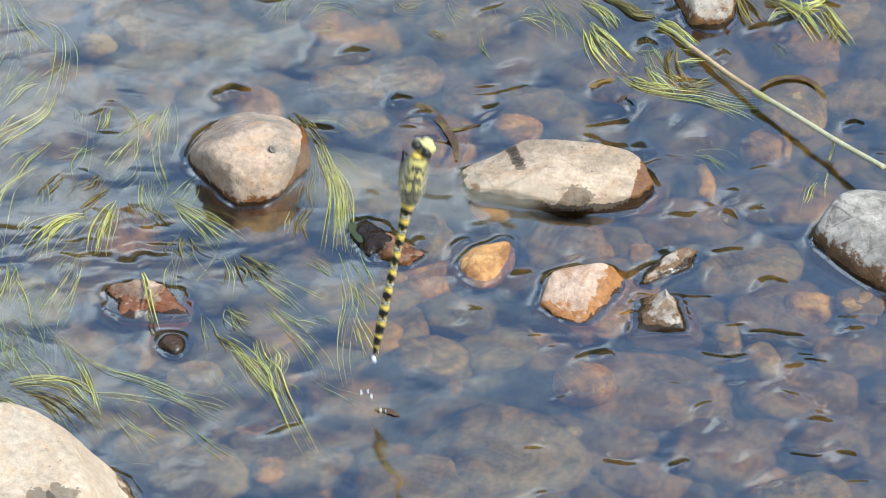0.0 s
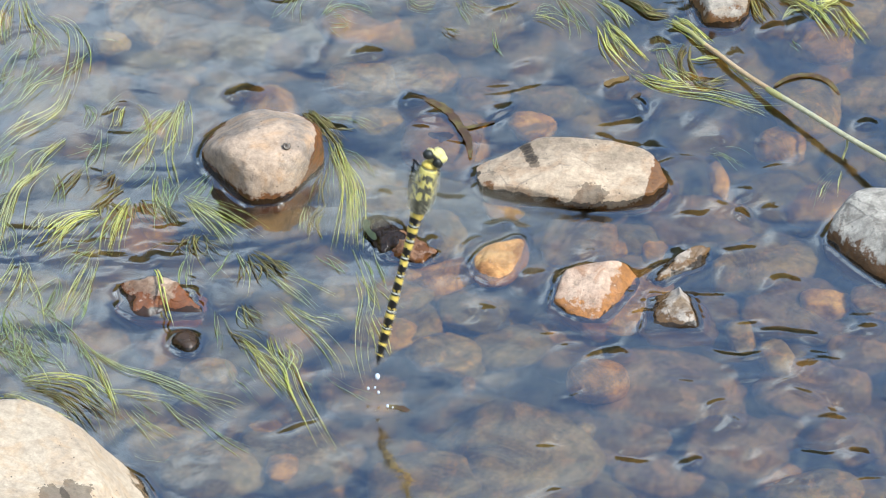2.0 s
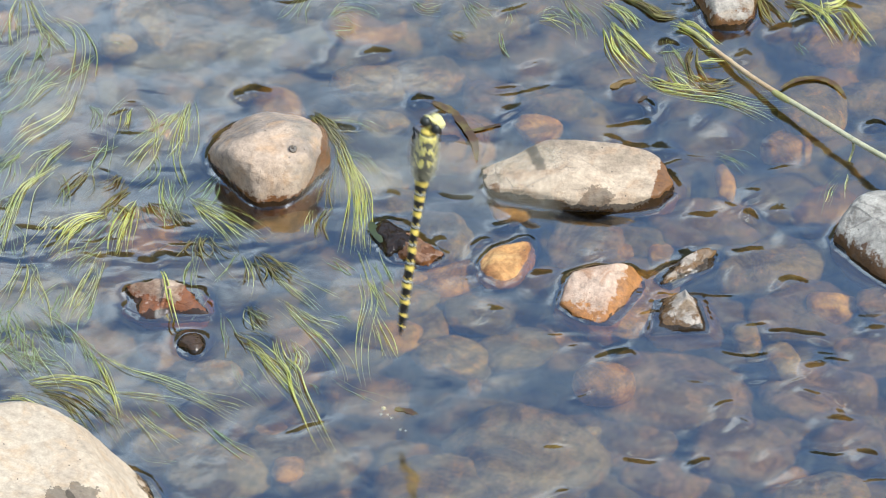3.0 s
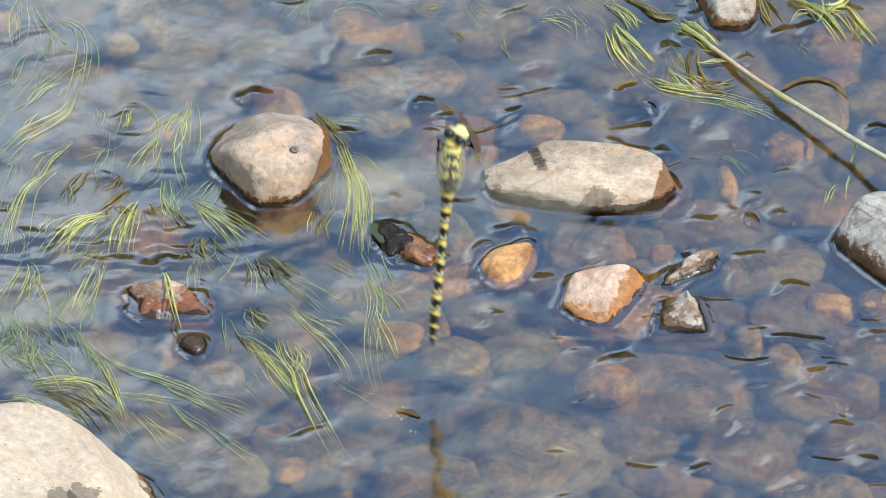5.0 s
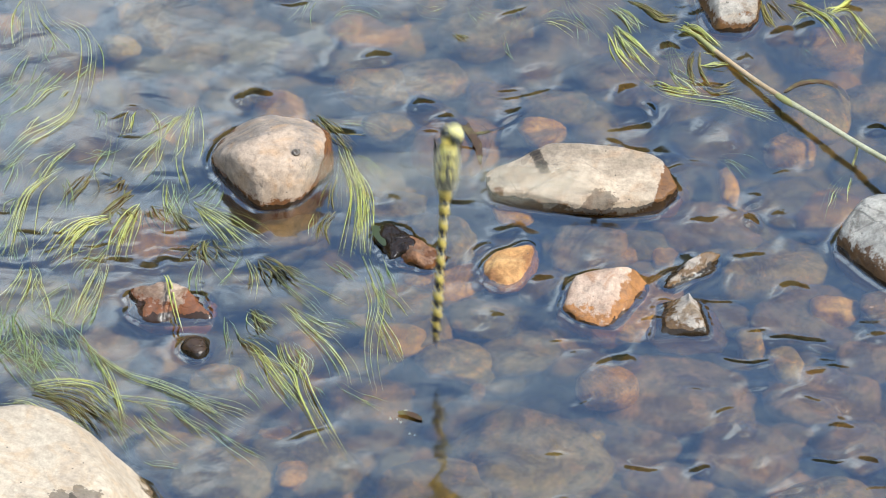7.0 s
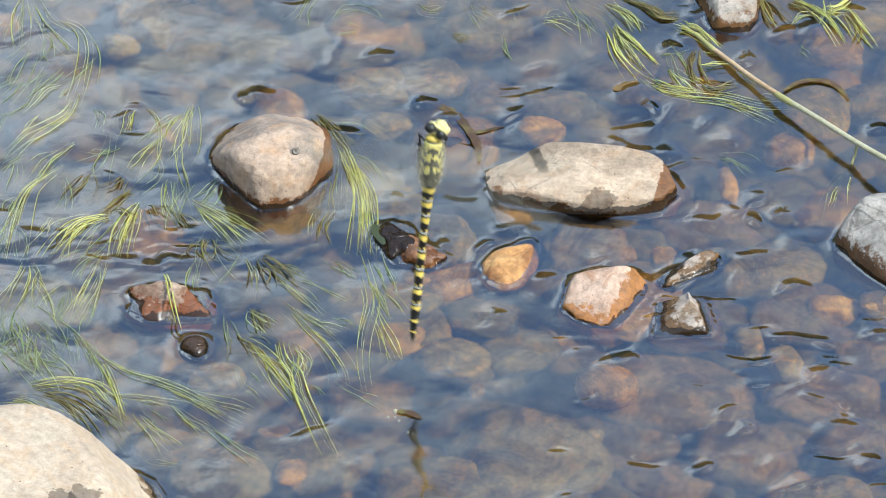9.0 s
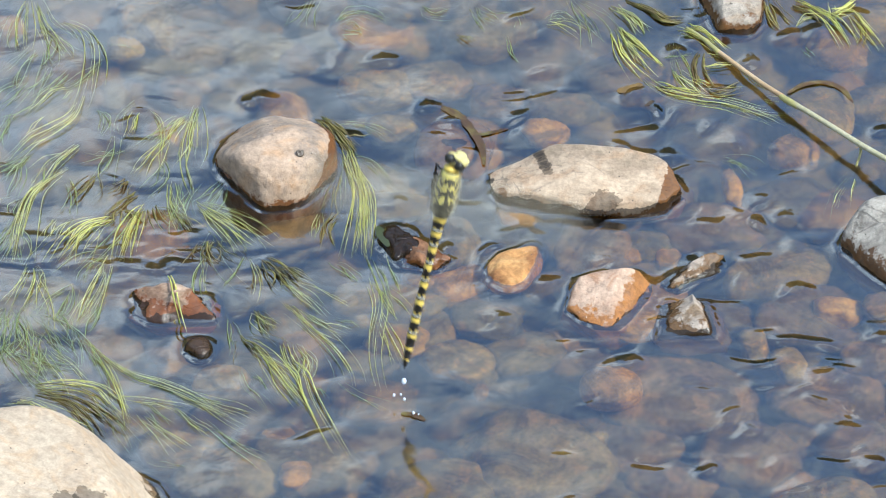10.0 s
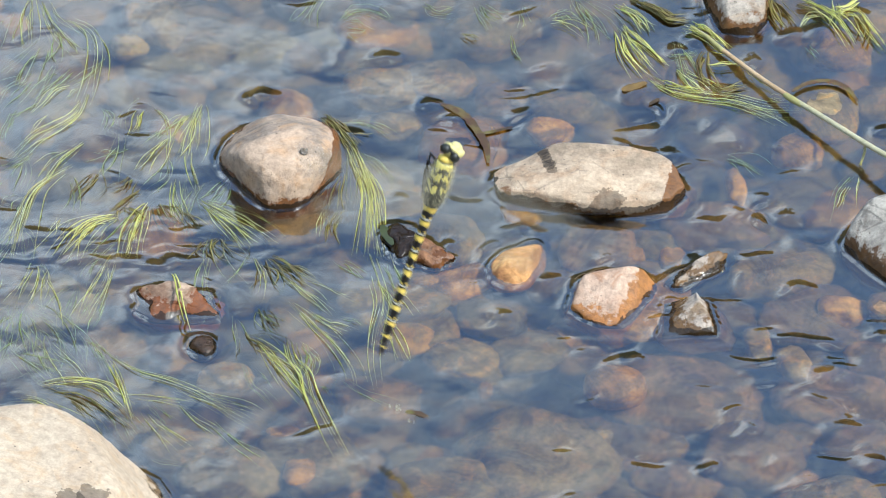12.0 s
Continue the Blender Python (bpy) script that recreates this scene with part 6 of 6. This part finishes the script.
# ---- what moves ----
def motions():
    walk(fly, [
        (0.0, pose(-0.0167, -0.0835, 0.0166, -13, 12.0, 0)),
        (0.1, pose(-0.0193, -0.0877, 0.0266, -13, 13.5, 0)),
        (0.2, pose(-0.0235, -0.0904, 0.0347, -13, 15.6, 0)),
        (0.3, pose(-0.0252, -0.0910, 0.0396, -13, 16.3, 0)),
        (0.4, pose(-0.0267, -0.0910, 0.0443, -13, 17.7, 0)),
        (0.5, pose(-0.0263, -0.0910, 0.0452, -13, 17.2, 0)),
        (0.6, pose(-0.0256, -0.0910, 0.0450, -13, 15.8, 0)),
        (0.7, pose(-0.0248, -0.0910, 0.0449, -13, 15.2, 0)),
        (0.8, pose(-0.0223, -0.0910, 0.0449, -13, 13.4, 0)),
        (0.9, pose(-0.0184, -0.0894, 0.0421, -13, 10.5, 0)),
        (1.0, pose(-0.0141, -0.0832, 0.0331, -13, 7.4, 0)),
        (1.1, pose(-0.0087, -0.0760, 0.0221, -13, 4.8, 0)),
        (1.2, pose(-0.0030, -0.0694, 0.0075, -13, 1.4, 0)),
        (1.3, pose(0.0029, -0.0666, -0.0147, -13, -2.4, 0)),
        (1.4, pose(0.0038, -0.0712, -0.0309, -13, -2.4, 0)),
        (1.5, pose(0.0025, -0.0751, -0.0337, -13, -1.1, 0)),
        (1.6, pose(-0.0013, -0.0768, -0.0249, -13, 1.7, 0)),
        (1.7, pose(-0.0043, -0.0774, -0.0170, -13, 3.1, 0)),
        (1.8, pose(-0.0088, -0.0786, -0.0085, -13, 5.5, 0)),
        (1.9, pose(-0.0142, -0.0832, 0.0053, -13, 10.1, 0)),
        (2.0, pose(-0.0203, -0.0877, 0.0151, -13, 14.0, 0)),
        (2.1, pose(-0.0224, -0.0904, 0.0204, -13, 14.7, 0)),
        (2.2, pose(-0.0256, -0.0910, 0.0261, -13, 16.1, 0)),
        (2.3, pose(-0.0277, -0.0910, 0.0310, -13, 17.0, 0)),
        (2.4, pose(-0.0304, -0.0910, 0.0347, -13, 19.4, 0)),
        (2.5, pose(-0.0310, -0.0910, 0.0363, -13, 19.5, 0)),
        (2.6, pose(-0.0295, -0.0910, 0.0371, -13, 17.8, 0)),
        (2.7, pose(-0.0275, -0.0910, 0.0369, -13, 15.9, 0)),
        (2.8, pose(-0.0239, -0.0910, 0.0362, -13, 13.7, 0)),
        (2.9, pose(-0.0196, -0.0894, 0.0343, -13, 10.7, 0)),
        (3.0, pose(-0.0144, -0.0832, 0.0256, -13, 7.6, 0)),
        (3.1, pose(-0.0100, -0.0760, 0.0151, -13, 5.7, 0)),
        (3.2, pose(-0.0044, -0.0709, 0.0017, -13, 3.0, 0)),
        (3.3, pose(-0.0023, -0.0719, -0.0210, -13, 1.3, 0)),
        (3.4, pose(-0.0034, -0.0758, -0.0333, -13, 2.2, 0)),
        (3.5, pose(-0.0025, -0.0770, -0.0337, -13, 1.4, 0)),
        (3.6, pose(-0.0024, -0.0775, -0.0270, -13, 0.8, 0)),
        (3.7, pose(-0.0066, -0.0779, -0.0185, -13, 4.0, 0)),
        (3.8, pose(-0.0111, -0.0782, -0.0074, -13, 8.0, 0)),
        (3.9, pose(-0.0133, -0.0830, 0.0082, -13, 10.0, 0)),
        (4.0, pose(-0.0141, -0.0877, 0.0174, -13, 10.5, 0)),
        (4.1, pose(-0.0152, -0.0904, 0.0241, -13, 11.0, 0)),
        (4.2, pose(-0.0177, -0.0910, 0.0285, -13, 12.5, 0)),
        (4.3, pose(-0.0217, -0.0910, 0.0342, -13, 15.8, 0)),
        (4.4, pose(-0.0197, -0.0910, 0.0372, -13, 15.1, 0)),
        (4.5, pose(-0.0192, -0.0910, 0.0397, -13, 15.4, 0)),
        (4.6, pose(-0.0182, -0.0910, 0.0394, -13, 14.7, 0)),
        (4.7, pose(-0.0165, -0.0910, 0.0386, -13, 13.5, 0)),
        (4.8, pose(-0.0130, -0.0894, 0.0361, -13, 10.7, 0)),
        (4.9, pose(-0.0094, -0.0832, 0.0283, -13, 9.0, 0)),
        (5.0, pose(-0.0040, -0.0760, 0.0153, -13, 5.6, 0)),
        (5.1, pose(0.0024, -0.0708, 0.0002, -13, 0.7, 0)),
        (5.2, pose(0.0048, -0.0717, -0.0241, -13, -1.4, 0)),
        (5.3, pose(0.0033, -0.0752, -0.0361, -13, -0.5, 0)),
        (5.4, pose(0.0032, -0.0759, -0.0363, -13, -0.8, 0)),
        (5.5, pose(0.0018, -0.0760, -0.0292, -13, -0.6, 0)),
        (5.6, pose(-0.0038, -0.0759, -0.0204, -13, 3.4, 0)),
        (5.7, pose(-0.0094, -0.0763, -0.0084, -13, 7.9, 0)),
        (5.8, pose(-0.0124, -0.0824, 0.0096, -13, 10.3, 0)),
        (5.9, pose(-0.0140, -0.0877, 0.0197, -13, 11.2, 0)),
        (6.0, pose(-0.0158, -0.0904, 0.0270, -13, 11.9, 0)),
        (6.1, pose(-0.0190, -0.0910, 0.0319, -13, 13.7, 0)),
        (6.2, pose(-0.0238, -0.0910, 0.0383, -13, 17.3, 0)),
        (6.3, pose(-0.0227, -0.0910, 0.0418, -13, 17.0, 0)),
        (6.4, pose(-0.0229, -0.0910, 0.0448, -13, 17.5, 0)),
        (6.5, pose(-0.0226, -0.0910, 0.0451, -13, 17.1, 0)),
        (6.6, pose(-0.0217, -0.0910, 0.0448, -13, 16.2, 0)),
        (6.7, pose(-0.0190, -0.0894, 0.0425, -13, 13.6, 0)),
        (6.8, pose(-0.0152, -0.0832, 0.0346, -13, 11.0, 0)),
        (6.9, pose(-0.0087, -0.0760, 0.0246, -13, 6.6, 0)),
        (7.0, pose(-0.0035, -0.0687, 0.0109, -13, 3.7, 0)),
        (7.1, pose(0.0025, -0.0635, -0.0120, -13, 0.0, 0)),
        (7.2, pose(0.0055, -0.0675, -0.0250, -13, -1.9, 0)),
        (7.3, pose(0.0071, -0.0737, -0.0392, -13, -2.6, 0)),
        (7.4, pose(0.0010, -0.0774, -0.0430, -13, 2.1, 0)),
        (7.5, pose(-0.0028, -0.0794, -0.0377, -13, 4.5, 0)),
        (7.6, pose(-0.0047, -0.0794, -0.0320, -13, 5.5, 0)),
        (7.7, pose(-0.0072, -0.0803, -0.0215, -13, 7.2, 0)),
        (7.8, pose(-0.0101, -0.0817, -0.0137, -13, 9.5, 0)),
        (7.9, pose(-0.0131, -0.0840, 0.0042, -13, 12.1, 0)),
        (8.0, pose(-0.0170, -0.0877, 0.0144, -13, 14.5, 0)),
        (8.1, pose(-0.0209, -0.0904, 0.0234, -13, 17.1, 0)),
        (8.2, pose(-0.0247, -0.0910, 0.0289, -13, 20.1, 0)),
        (8.3, pose(-0.0270, -0.0910, 0.0338, -13, 21.0, 0)),
        (8.4, pose(-0.0285, -0.0910, 0.0361, -13, 20.8, 0)),
        (8.5, pose(-0.0286, -0.0910, 0.0376, -13, 20.2, 0)),
        (8.6, pose(-0.0262, -0.0910, 0.0373, -13, 17.8, 0)),
        (8.7, pose(-0.0240, -0.0910, 0.0367, -13, 15.4, 0)),
        (8.8, pose(-0.0200, -0.0894, 0.0337, -13, 11.5, 0)),
        (8.9, pose(-0.0152, -0.0832, 0.0271, -13, 7.9, 0)),
        (9.0, pose(-0.0112, -0.0760, 0.0182, -13, 5.8, 0)),
        (9.1, pose(-0.0070, -0.0704, 0.0056, -13, 3.6, 0)),
        (9.2, pose(-0.0035, -0.0703, -0.0132, -13, 1.4, 0)),
        (9.3, pose(-0.0017, -0.0753, -0.0286, -13, 0.8, 0)),
        (9.4, pose(-0.0053, -0.0789, -0.0328, -13, 4.2, 0)),
        (9.5, pose(-0.0069, -0.0807, -0.0283, -13, 5.4, 0)),
        (9.6, pose(-0.0074, -0.0806, -0.0235, -13, 5.6, 0)),
        (9.7, pose(-0.0084, -0.0812, -0.0139, -13, 6.7, 0)),
        (9.8, pose(-0.0102, -0.0823, -0.0071, -13, 8.5, 0)),
        (9.9, pose(-0.0126, -0.0842, 0.0062, -13, 10.6, 0)),
        (10.0, pose(-0.0155, -0.0877, 0.0161, -13, 12.6, 0)),
        (10.1, pose(-0.0184, -0.0904, 0.0248, -13, 14.7, 0)),
        (10.2, pose(-0.0213, -0.0910, 0.0299, -13, 17.4, 0)),
        (10.3, pose(-0.0226, -0.0910, 0.0346, -13, 18.1, 0)),
        (10.4, pose(-0.0233, -0.0910, 0.0367, -13, 17.8, 0)),
        (10.5, pose(-0.0225, -0.0910, 0.0380, -13, 16.9, 0)),
        (10.6, pose(-0.0191, -0.0910, 0.0376, -13, 14.3, 0)),
        (10.7, pose(-0.0160, -0.0894, 0.0356, -13, 11.7, 0)),
        (10.8, pose(-0.0112, -0.0832, 0.0287, -13, 7.7, 0)),
        (10.9, pose(-0.0068, -0.0760, 0.0178, -13, 4.9, 0)),
        (11.0, pose(-0.0020, -0.0699, 0.0042, -13, 1.8, 0)),
        (11.1, pose(0.0016, -0.0685, -0.0188, -13, -0.5, 0)),
        (11.2, pose(0.0001, -0.0738, -0.0338, -13, 1.0, 0)),
        (11.3, pose(-0.0043, -0.0783, -0.0344, -13, 4.1, 0)),
        (11.4, pose(-0.0049, -0.0804, -0.0280, -13, 4.0, 0)),
        (11.5, pose(-0.0069, -0.0808, -0.0219, -13, 5.9, 0)),
        (11.6, pose(-0.0100, -0.0815, -0.0140, -13, 7.8, 0)),
        (11.7, pose(-0.0116, -0.0822, -0.0069, -13, 8.0, 0)),
        (11.8, pose(-0.0145, -0.0841, 0.0060, -13, 10.3, 0)),
        (11.9, pose(-0.0193, -0.0877, 0.0156, -13, 13.1, 0)),
        (12.0, pose(-0.0254, -0.0910, 0.0239, -13, 17.7, 0)),
    ])
    walk(drop, [
        (0.0, pose(-0.0167, -0.0835, 0.0156)),
        (0.1, pose(-0.0193, -0.0877, 0.0256)),
        (0.2, pose(-0.0235, -0.0904, 0.0337)),
        (0.3, pose(-0.0252, -0.0910, 0.0386)),
        (0.4, pose(-0.0267, -0.0910, 0.0433)),
        (0.5, pose(-0.0263, -0.0910, 0.0442)),
        (0.6, pose(-0.0256, -0.0910, 0.0440)),
        (0.7, pose(-0.0248, -0.0910, 0.0439)),
        (0.8, pose(-0.0223, -0.0910, 0.0439)),
        (0.9, pose(-0.0184, -0.0894, 0.0411)),
        (1.0, pose(-0.0141, -0.0832, 0.0321)),
        (1.1, pose(-0.0087, -0.0760, 0.0211)),
        (1.2, pose(-0.0030, -0.0694, 0.0065)),
        (1.3, pose(0.0029, -0.0666, -0.0157)),
        (1.4, pose(0.0038, -0.0712, -0.0319)),
        (1.5, pose(0.0025, -0.0751, -0.0347)),
        (1.6, pose(-0.0013, -0.0768, -0.0259)),
        (1.7, pose(-0.0043, -0.0774, -0.0180)),
        (1.8, pose(-0.0088, -0.0786, -0.0095)),
        (1.9, pose(-0.0142, -0.0832, 0.0043)),
        (2.0, pose(-0.0203, -0.0877, 0.0101)),
        (2.1, pose(-0.0203, -0.0877, -0.0040)),
        (2.2, pose(-0.0203, -0.0877, -0.0060)),
        (2.3, pose(-0.0203, -0.0877, -0.0060)),
        (2.4, pose(-0.0203, -0.0877, -0.0060)),
        (2.5, pose(-0.0203, -0.0877, -0.0060)),
        (2.6, pose(-0.0203, -0.0877, -0.0060)),
        (2.7, pose(-0.0203, -0.0877, -0.0060)),
        (2.8, pose(-0.0203, -0.0877, -0.0060)),
        (2.9, pose(-0.0203, -0.0877, -0.0060)),
        (3.0, pose(-0.0203, -0.0877, -0.0060)),
        (3.1, pose(-0.0203, -0.0877, -0.0060)),
        (3.2, pose(-0.0203, -0.0877, -0.0060)),
        (3.3, pose(-0.0023, -0.0719, -0.0210)),
        (3.4, pose(-0.0034, -0.0758, -0.0343)),
        (3.5, pose(-0.0025, -0.0770, -0.0347)),
        (3.6, pose(-0.0024, -0.0775, -0.0280)),
        (3.7, pose(-0.0066, -0.0779, -0.0195)),
        (3.8, pose(-0.0111, -0.0782, -0.0084)),
        (3.9, pose(-0.0133, -0.0830, 0.0072)),
        (4.0, pose(-0.0141, -0.0877, 0.0124)),
        (4.1, pose(-0.0141, -0.0877, -0.0040)),
        (4.2, pose(-0.0141, -0.0877, -0.0060)),
        (4.3, pose(-0.0141, -0.0877, -0.0060)),
        (4.4, pose(-0.0141, -0.0877, -0.0060)),
        (4.5, pose(-0.0141, -0.0877, -0.0060)),
        (4.6, pose(-0.0141, -0.0877, -0.0060)),
        (4.7, pose(-0.0141, -0.0877, -0.0060)),
        (4.8, pose(-0.0141, -0.0877, -0.0060)),
        (4.9, pose(-0.0141, -0.0877, -0.0060)),
        (5.0, pose(-0.0141, -0.0877, -0.0060)),
        (5.1, pose(-0.0141, -0.0877, -0.0060)),
        (5.2, pose(0.0048, -0.0717, -0.0241)),
        (5.3, pose(0.0033, -0.0752, -0.0371)),
        (5.4, pose(0.0032, -0.0759, -0.0373)),
        (5.5, pose(0.0018, -0.0760, -0.0302)),
        (5.6, pose(-0.0038, -0.0759, -0.0214)),
        (5.7, pose(-0.0094, -0.0763, -0.0094)),
        (5.8, pose(-0.0124, -0.0824, 0.0086)),
        (5.9, pose(-0.0140, -0.0877, 0.0147)),
        (6.0, pose(-0.0140, -0.0877, -0.0040)),
        (6.1, pose(-0.0140, -0.0877, -0.0060)),
        (6.2, pose(-0.0140, -0.0877, -0.0060)),
        (6.3, pose(-0.0140, -0.0877, -0.0060)),
        (6.4, pose(-0.0140, -0.0877, -0.0060)),
        (6.5, pose(-0.0140, -0.0877, -0.0060)),
        (6.6, pose(-0.0140, -0.0877, -0.0060)),
        (6.7, pose(-0.0140, -0.0877, -0.0060)),
        (6.8, pose(-0.0140, -0.0877, -0.0060)),
        (6.9, pose(-0.0140, -0.0877, -0.0060)),
        (7.0, pose(-0.0140, -0.0877, -0.0060)),
        (7.1, pose(0.0025, -0.0635, -0.0120)),
        (7.2, pose(0.0055, -0.0675, -0.0260)),
        (7.3, pose(0.0071, -0.0737, -0.0402)),
        (7.4, pose(0.0010, -0.0774, -0.0440)),
        (7.5, pose(-0.0028, -0.0794, -0.0387)),
        (7.6, pose(-0.0047, -0.0794, -0.0330)),
        (7.7, pose(-0.0072, -0.0803, -0.0225)),
        (7.8, pose(-0.0101, -0.0817, -0.0147)),
        (7.9, pose(-0.0131, -0.0840, 0.0032)),
        (8.0, pose(-0.0170, -0.0877, 0.0094)),
        (8.1, pose(-0.0170, -0.0877, -0.0040)),
        (8.2, pose(-0.0170, -0.0877, -0.0060)),
        (8.3, pose(-0.0170, -0.0877, -0.0060)),
        (8.4, pose(-0.0170, -0.0877, -0.0060)),
        (8.5, pose(-0.0170, -0.0877, -0.0060)),
        (8.6, pose(-0.0170, -0.0877, -0.0060)),
        (8.7, pose(-0.0170, -0.0877, -0.0060)),
        (8.8, pose(-0.0170, -0.0877, -0.0060)),
        (8.9, pose(-0.0170, -0.0877, -0.0060)),
        (9.0, pose(-0.0170, -0.0877, -0.0060)),
        (9.1, pose(-0.0170, -0.0877, -0.0060)),
        (9.2, pose(-0.0035, -0.0703, -0.0132)),
        (9.3, pose(-0.0017, -0.0753, -0.0296)),
        (9.4, pose(-0.0053, -0.0789, -0.0338)),
        (9.5, pose(-0.0069, -0.0807, -0.0293)),
        (9.6, pose(-0.0074, -0.0806, -0.0245)),
        (9.7, pose(-0.0084, -0.0812, -0.0149)),
        (9.8, pose(-0.0102, -0.0823, -0.0081)),
        (9.9, pose(-0.0126, -0.0842, 0.0052)),
        (10.0, pose(-0.0155, -0.0877, 0.0111)),
        (10.1, pose(-0.0155, -0.0877, -0.0040)),
        (10.2, pose(-0.0155, -0.0877, -0.0060)),
        (10.3, pose(-0.0155, -0.0877, -0.0060)),
        (10.4, pose(-0.0155, -0.0877, -0.0060)),
        (10.5, pose(-0.0155, -0.0877, -0.0060)),
        (10.6, pose(-0.0155, -0.0877, -0.0060)),
        (10.7, pose(-0.0155, -0.0877, -0.0060)),
        (10.8, pose(-0.0155, -0.0877, -0.0060)),
        (10.9, pose(-0.0155, -0.0877, -0.0060)),
        (11.0, pose(-0.0155, -0.0877, -0.0060)),
        (11.1, pose(0.0016, -0.0685, -0.0188)),
        (11.2, pose(0.0001, -0.0738, -0.0348)),
        (11.3, pose(-0.0043, -0.0783, -0.0354)),
        (11.4, pose(-0.0049, -0.0804, -0.0290)),
        (11.5, pose(-0.0069, -0.0808, -0.0229)),
        (11.6, pose(-0.0100, -0.0815, -0.0150)),
        (11.7, pose(-0.0116, -0.0822, -0.0079)),
        (11.8, pose(-0.0145, -0.0841, 0.0050)),
        (11.9, pose(-0.0193, -0.0877, 0.0106)),
        (12.0, pose(-0.0193, -0.0877, -0.0040)),
    ])
    rows = []
    for t, x, y in ((0.0, -0.0192, -0.0900), (2.0, -0.0215, -0.0890), (4.0, -0.0165, -0.0890), (5.8, -0.0160, -0.0890), (8.0, -0.0180, -0.0890), (10.0, -0.0170, -0.0890), (11.9, -0.0200, -0.0890)):
        for dt, z in ((-0.2, -0.016), (-0.1, -0.012), (0.0, 0.0), (0.1, -0.007), (0.2, -0.014), (0.3, -0.016)):
            if 0.0 <= t + dt <= 12.0:
                rows.append((t + dt, pose(x, y, z)))
    walk(splash, rows)
    # the beat of the wings, frame by frame
    for w, base, side, fore in wings:
        rows = []
        for i in range(361):
            a = 30 * math.sin(2 * math.pi * (0.29 * i + (0.1 if fore else 0.42))) - 4
            rows.append((i / 30, pose(*base, 0, side * 4, side * a)))
        walk(w, rows)
    # the weed swings in the current
    for ob, x, y, sway, seed in TUFTS:
        rows = []
        for i in range(25):
            t = i * 0.5
            a = sway * (math.sin(t * 2.1 + seed) + 0.5 * math.sin(t * 3.7 + 2.3 * seed))
            rows.append((t, pose(x, y, 0.00012 * math.sin(t * 2.9 + seed), 0, 0, a)))
        walk(ob, rows)
    # the surface rocks and shivers a little
    rows = []
    for i in range(49):
        t = i * 0.25
        rows.append((t, pose(0.0007 * math.sin(t * 5.1), 0.0009 * math.sin(t * 4.3 + 1), 0.00012 * math.sin(t * 6.2), 0.22 * math.sin(t * 5.6), 0.16 * math.sin(t * 4.7 + 2), 0)))
    walk(water, rows)


motions()
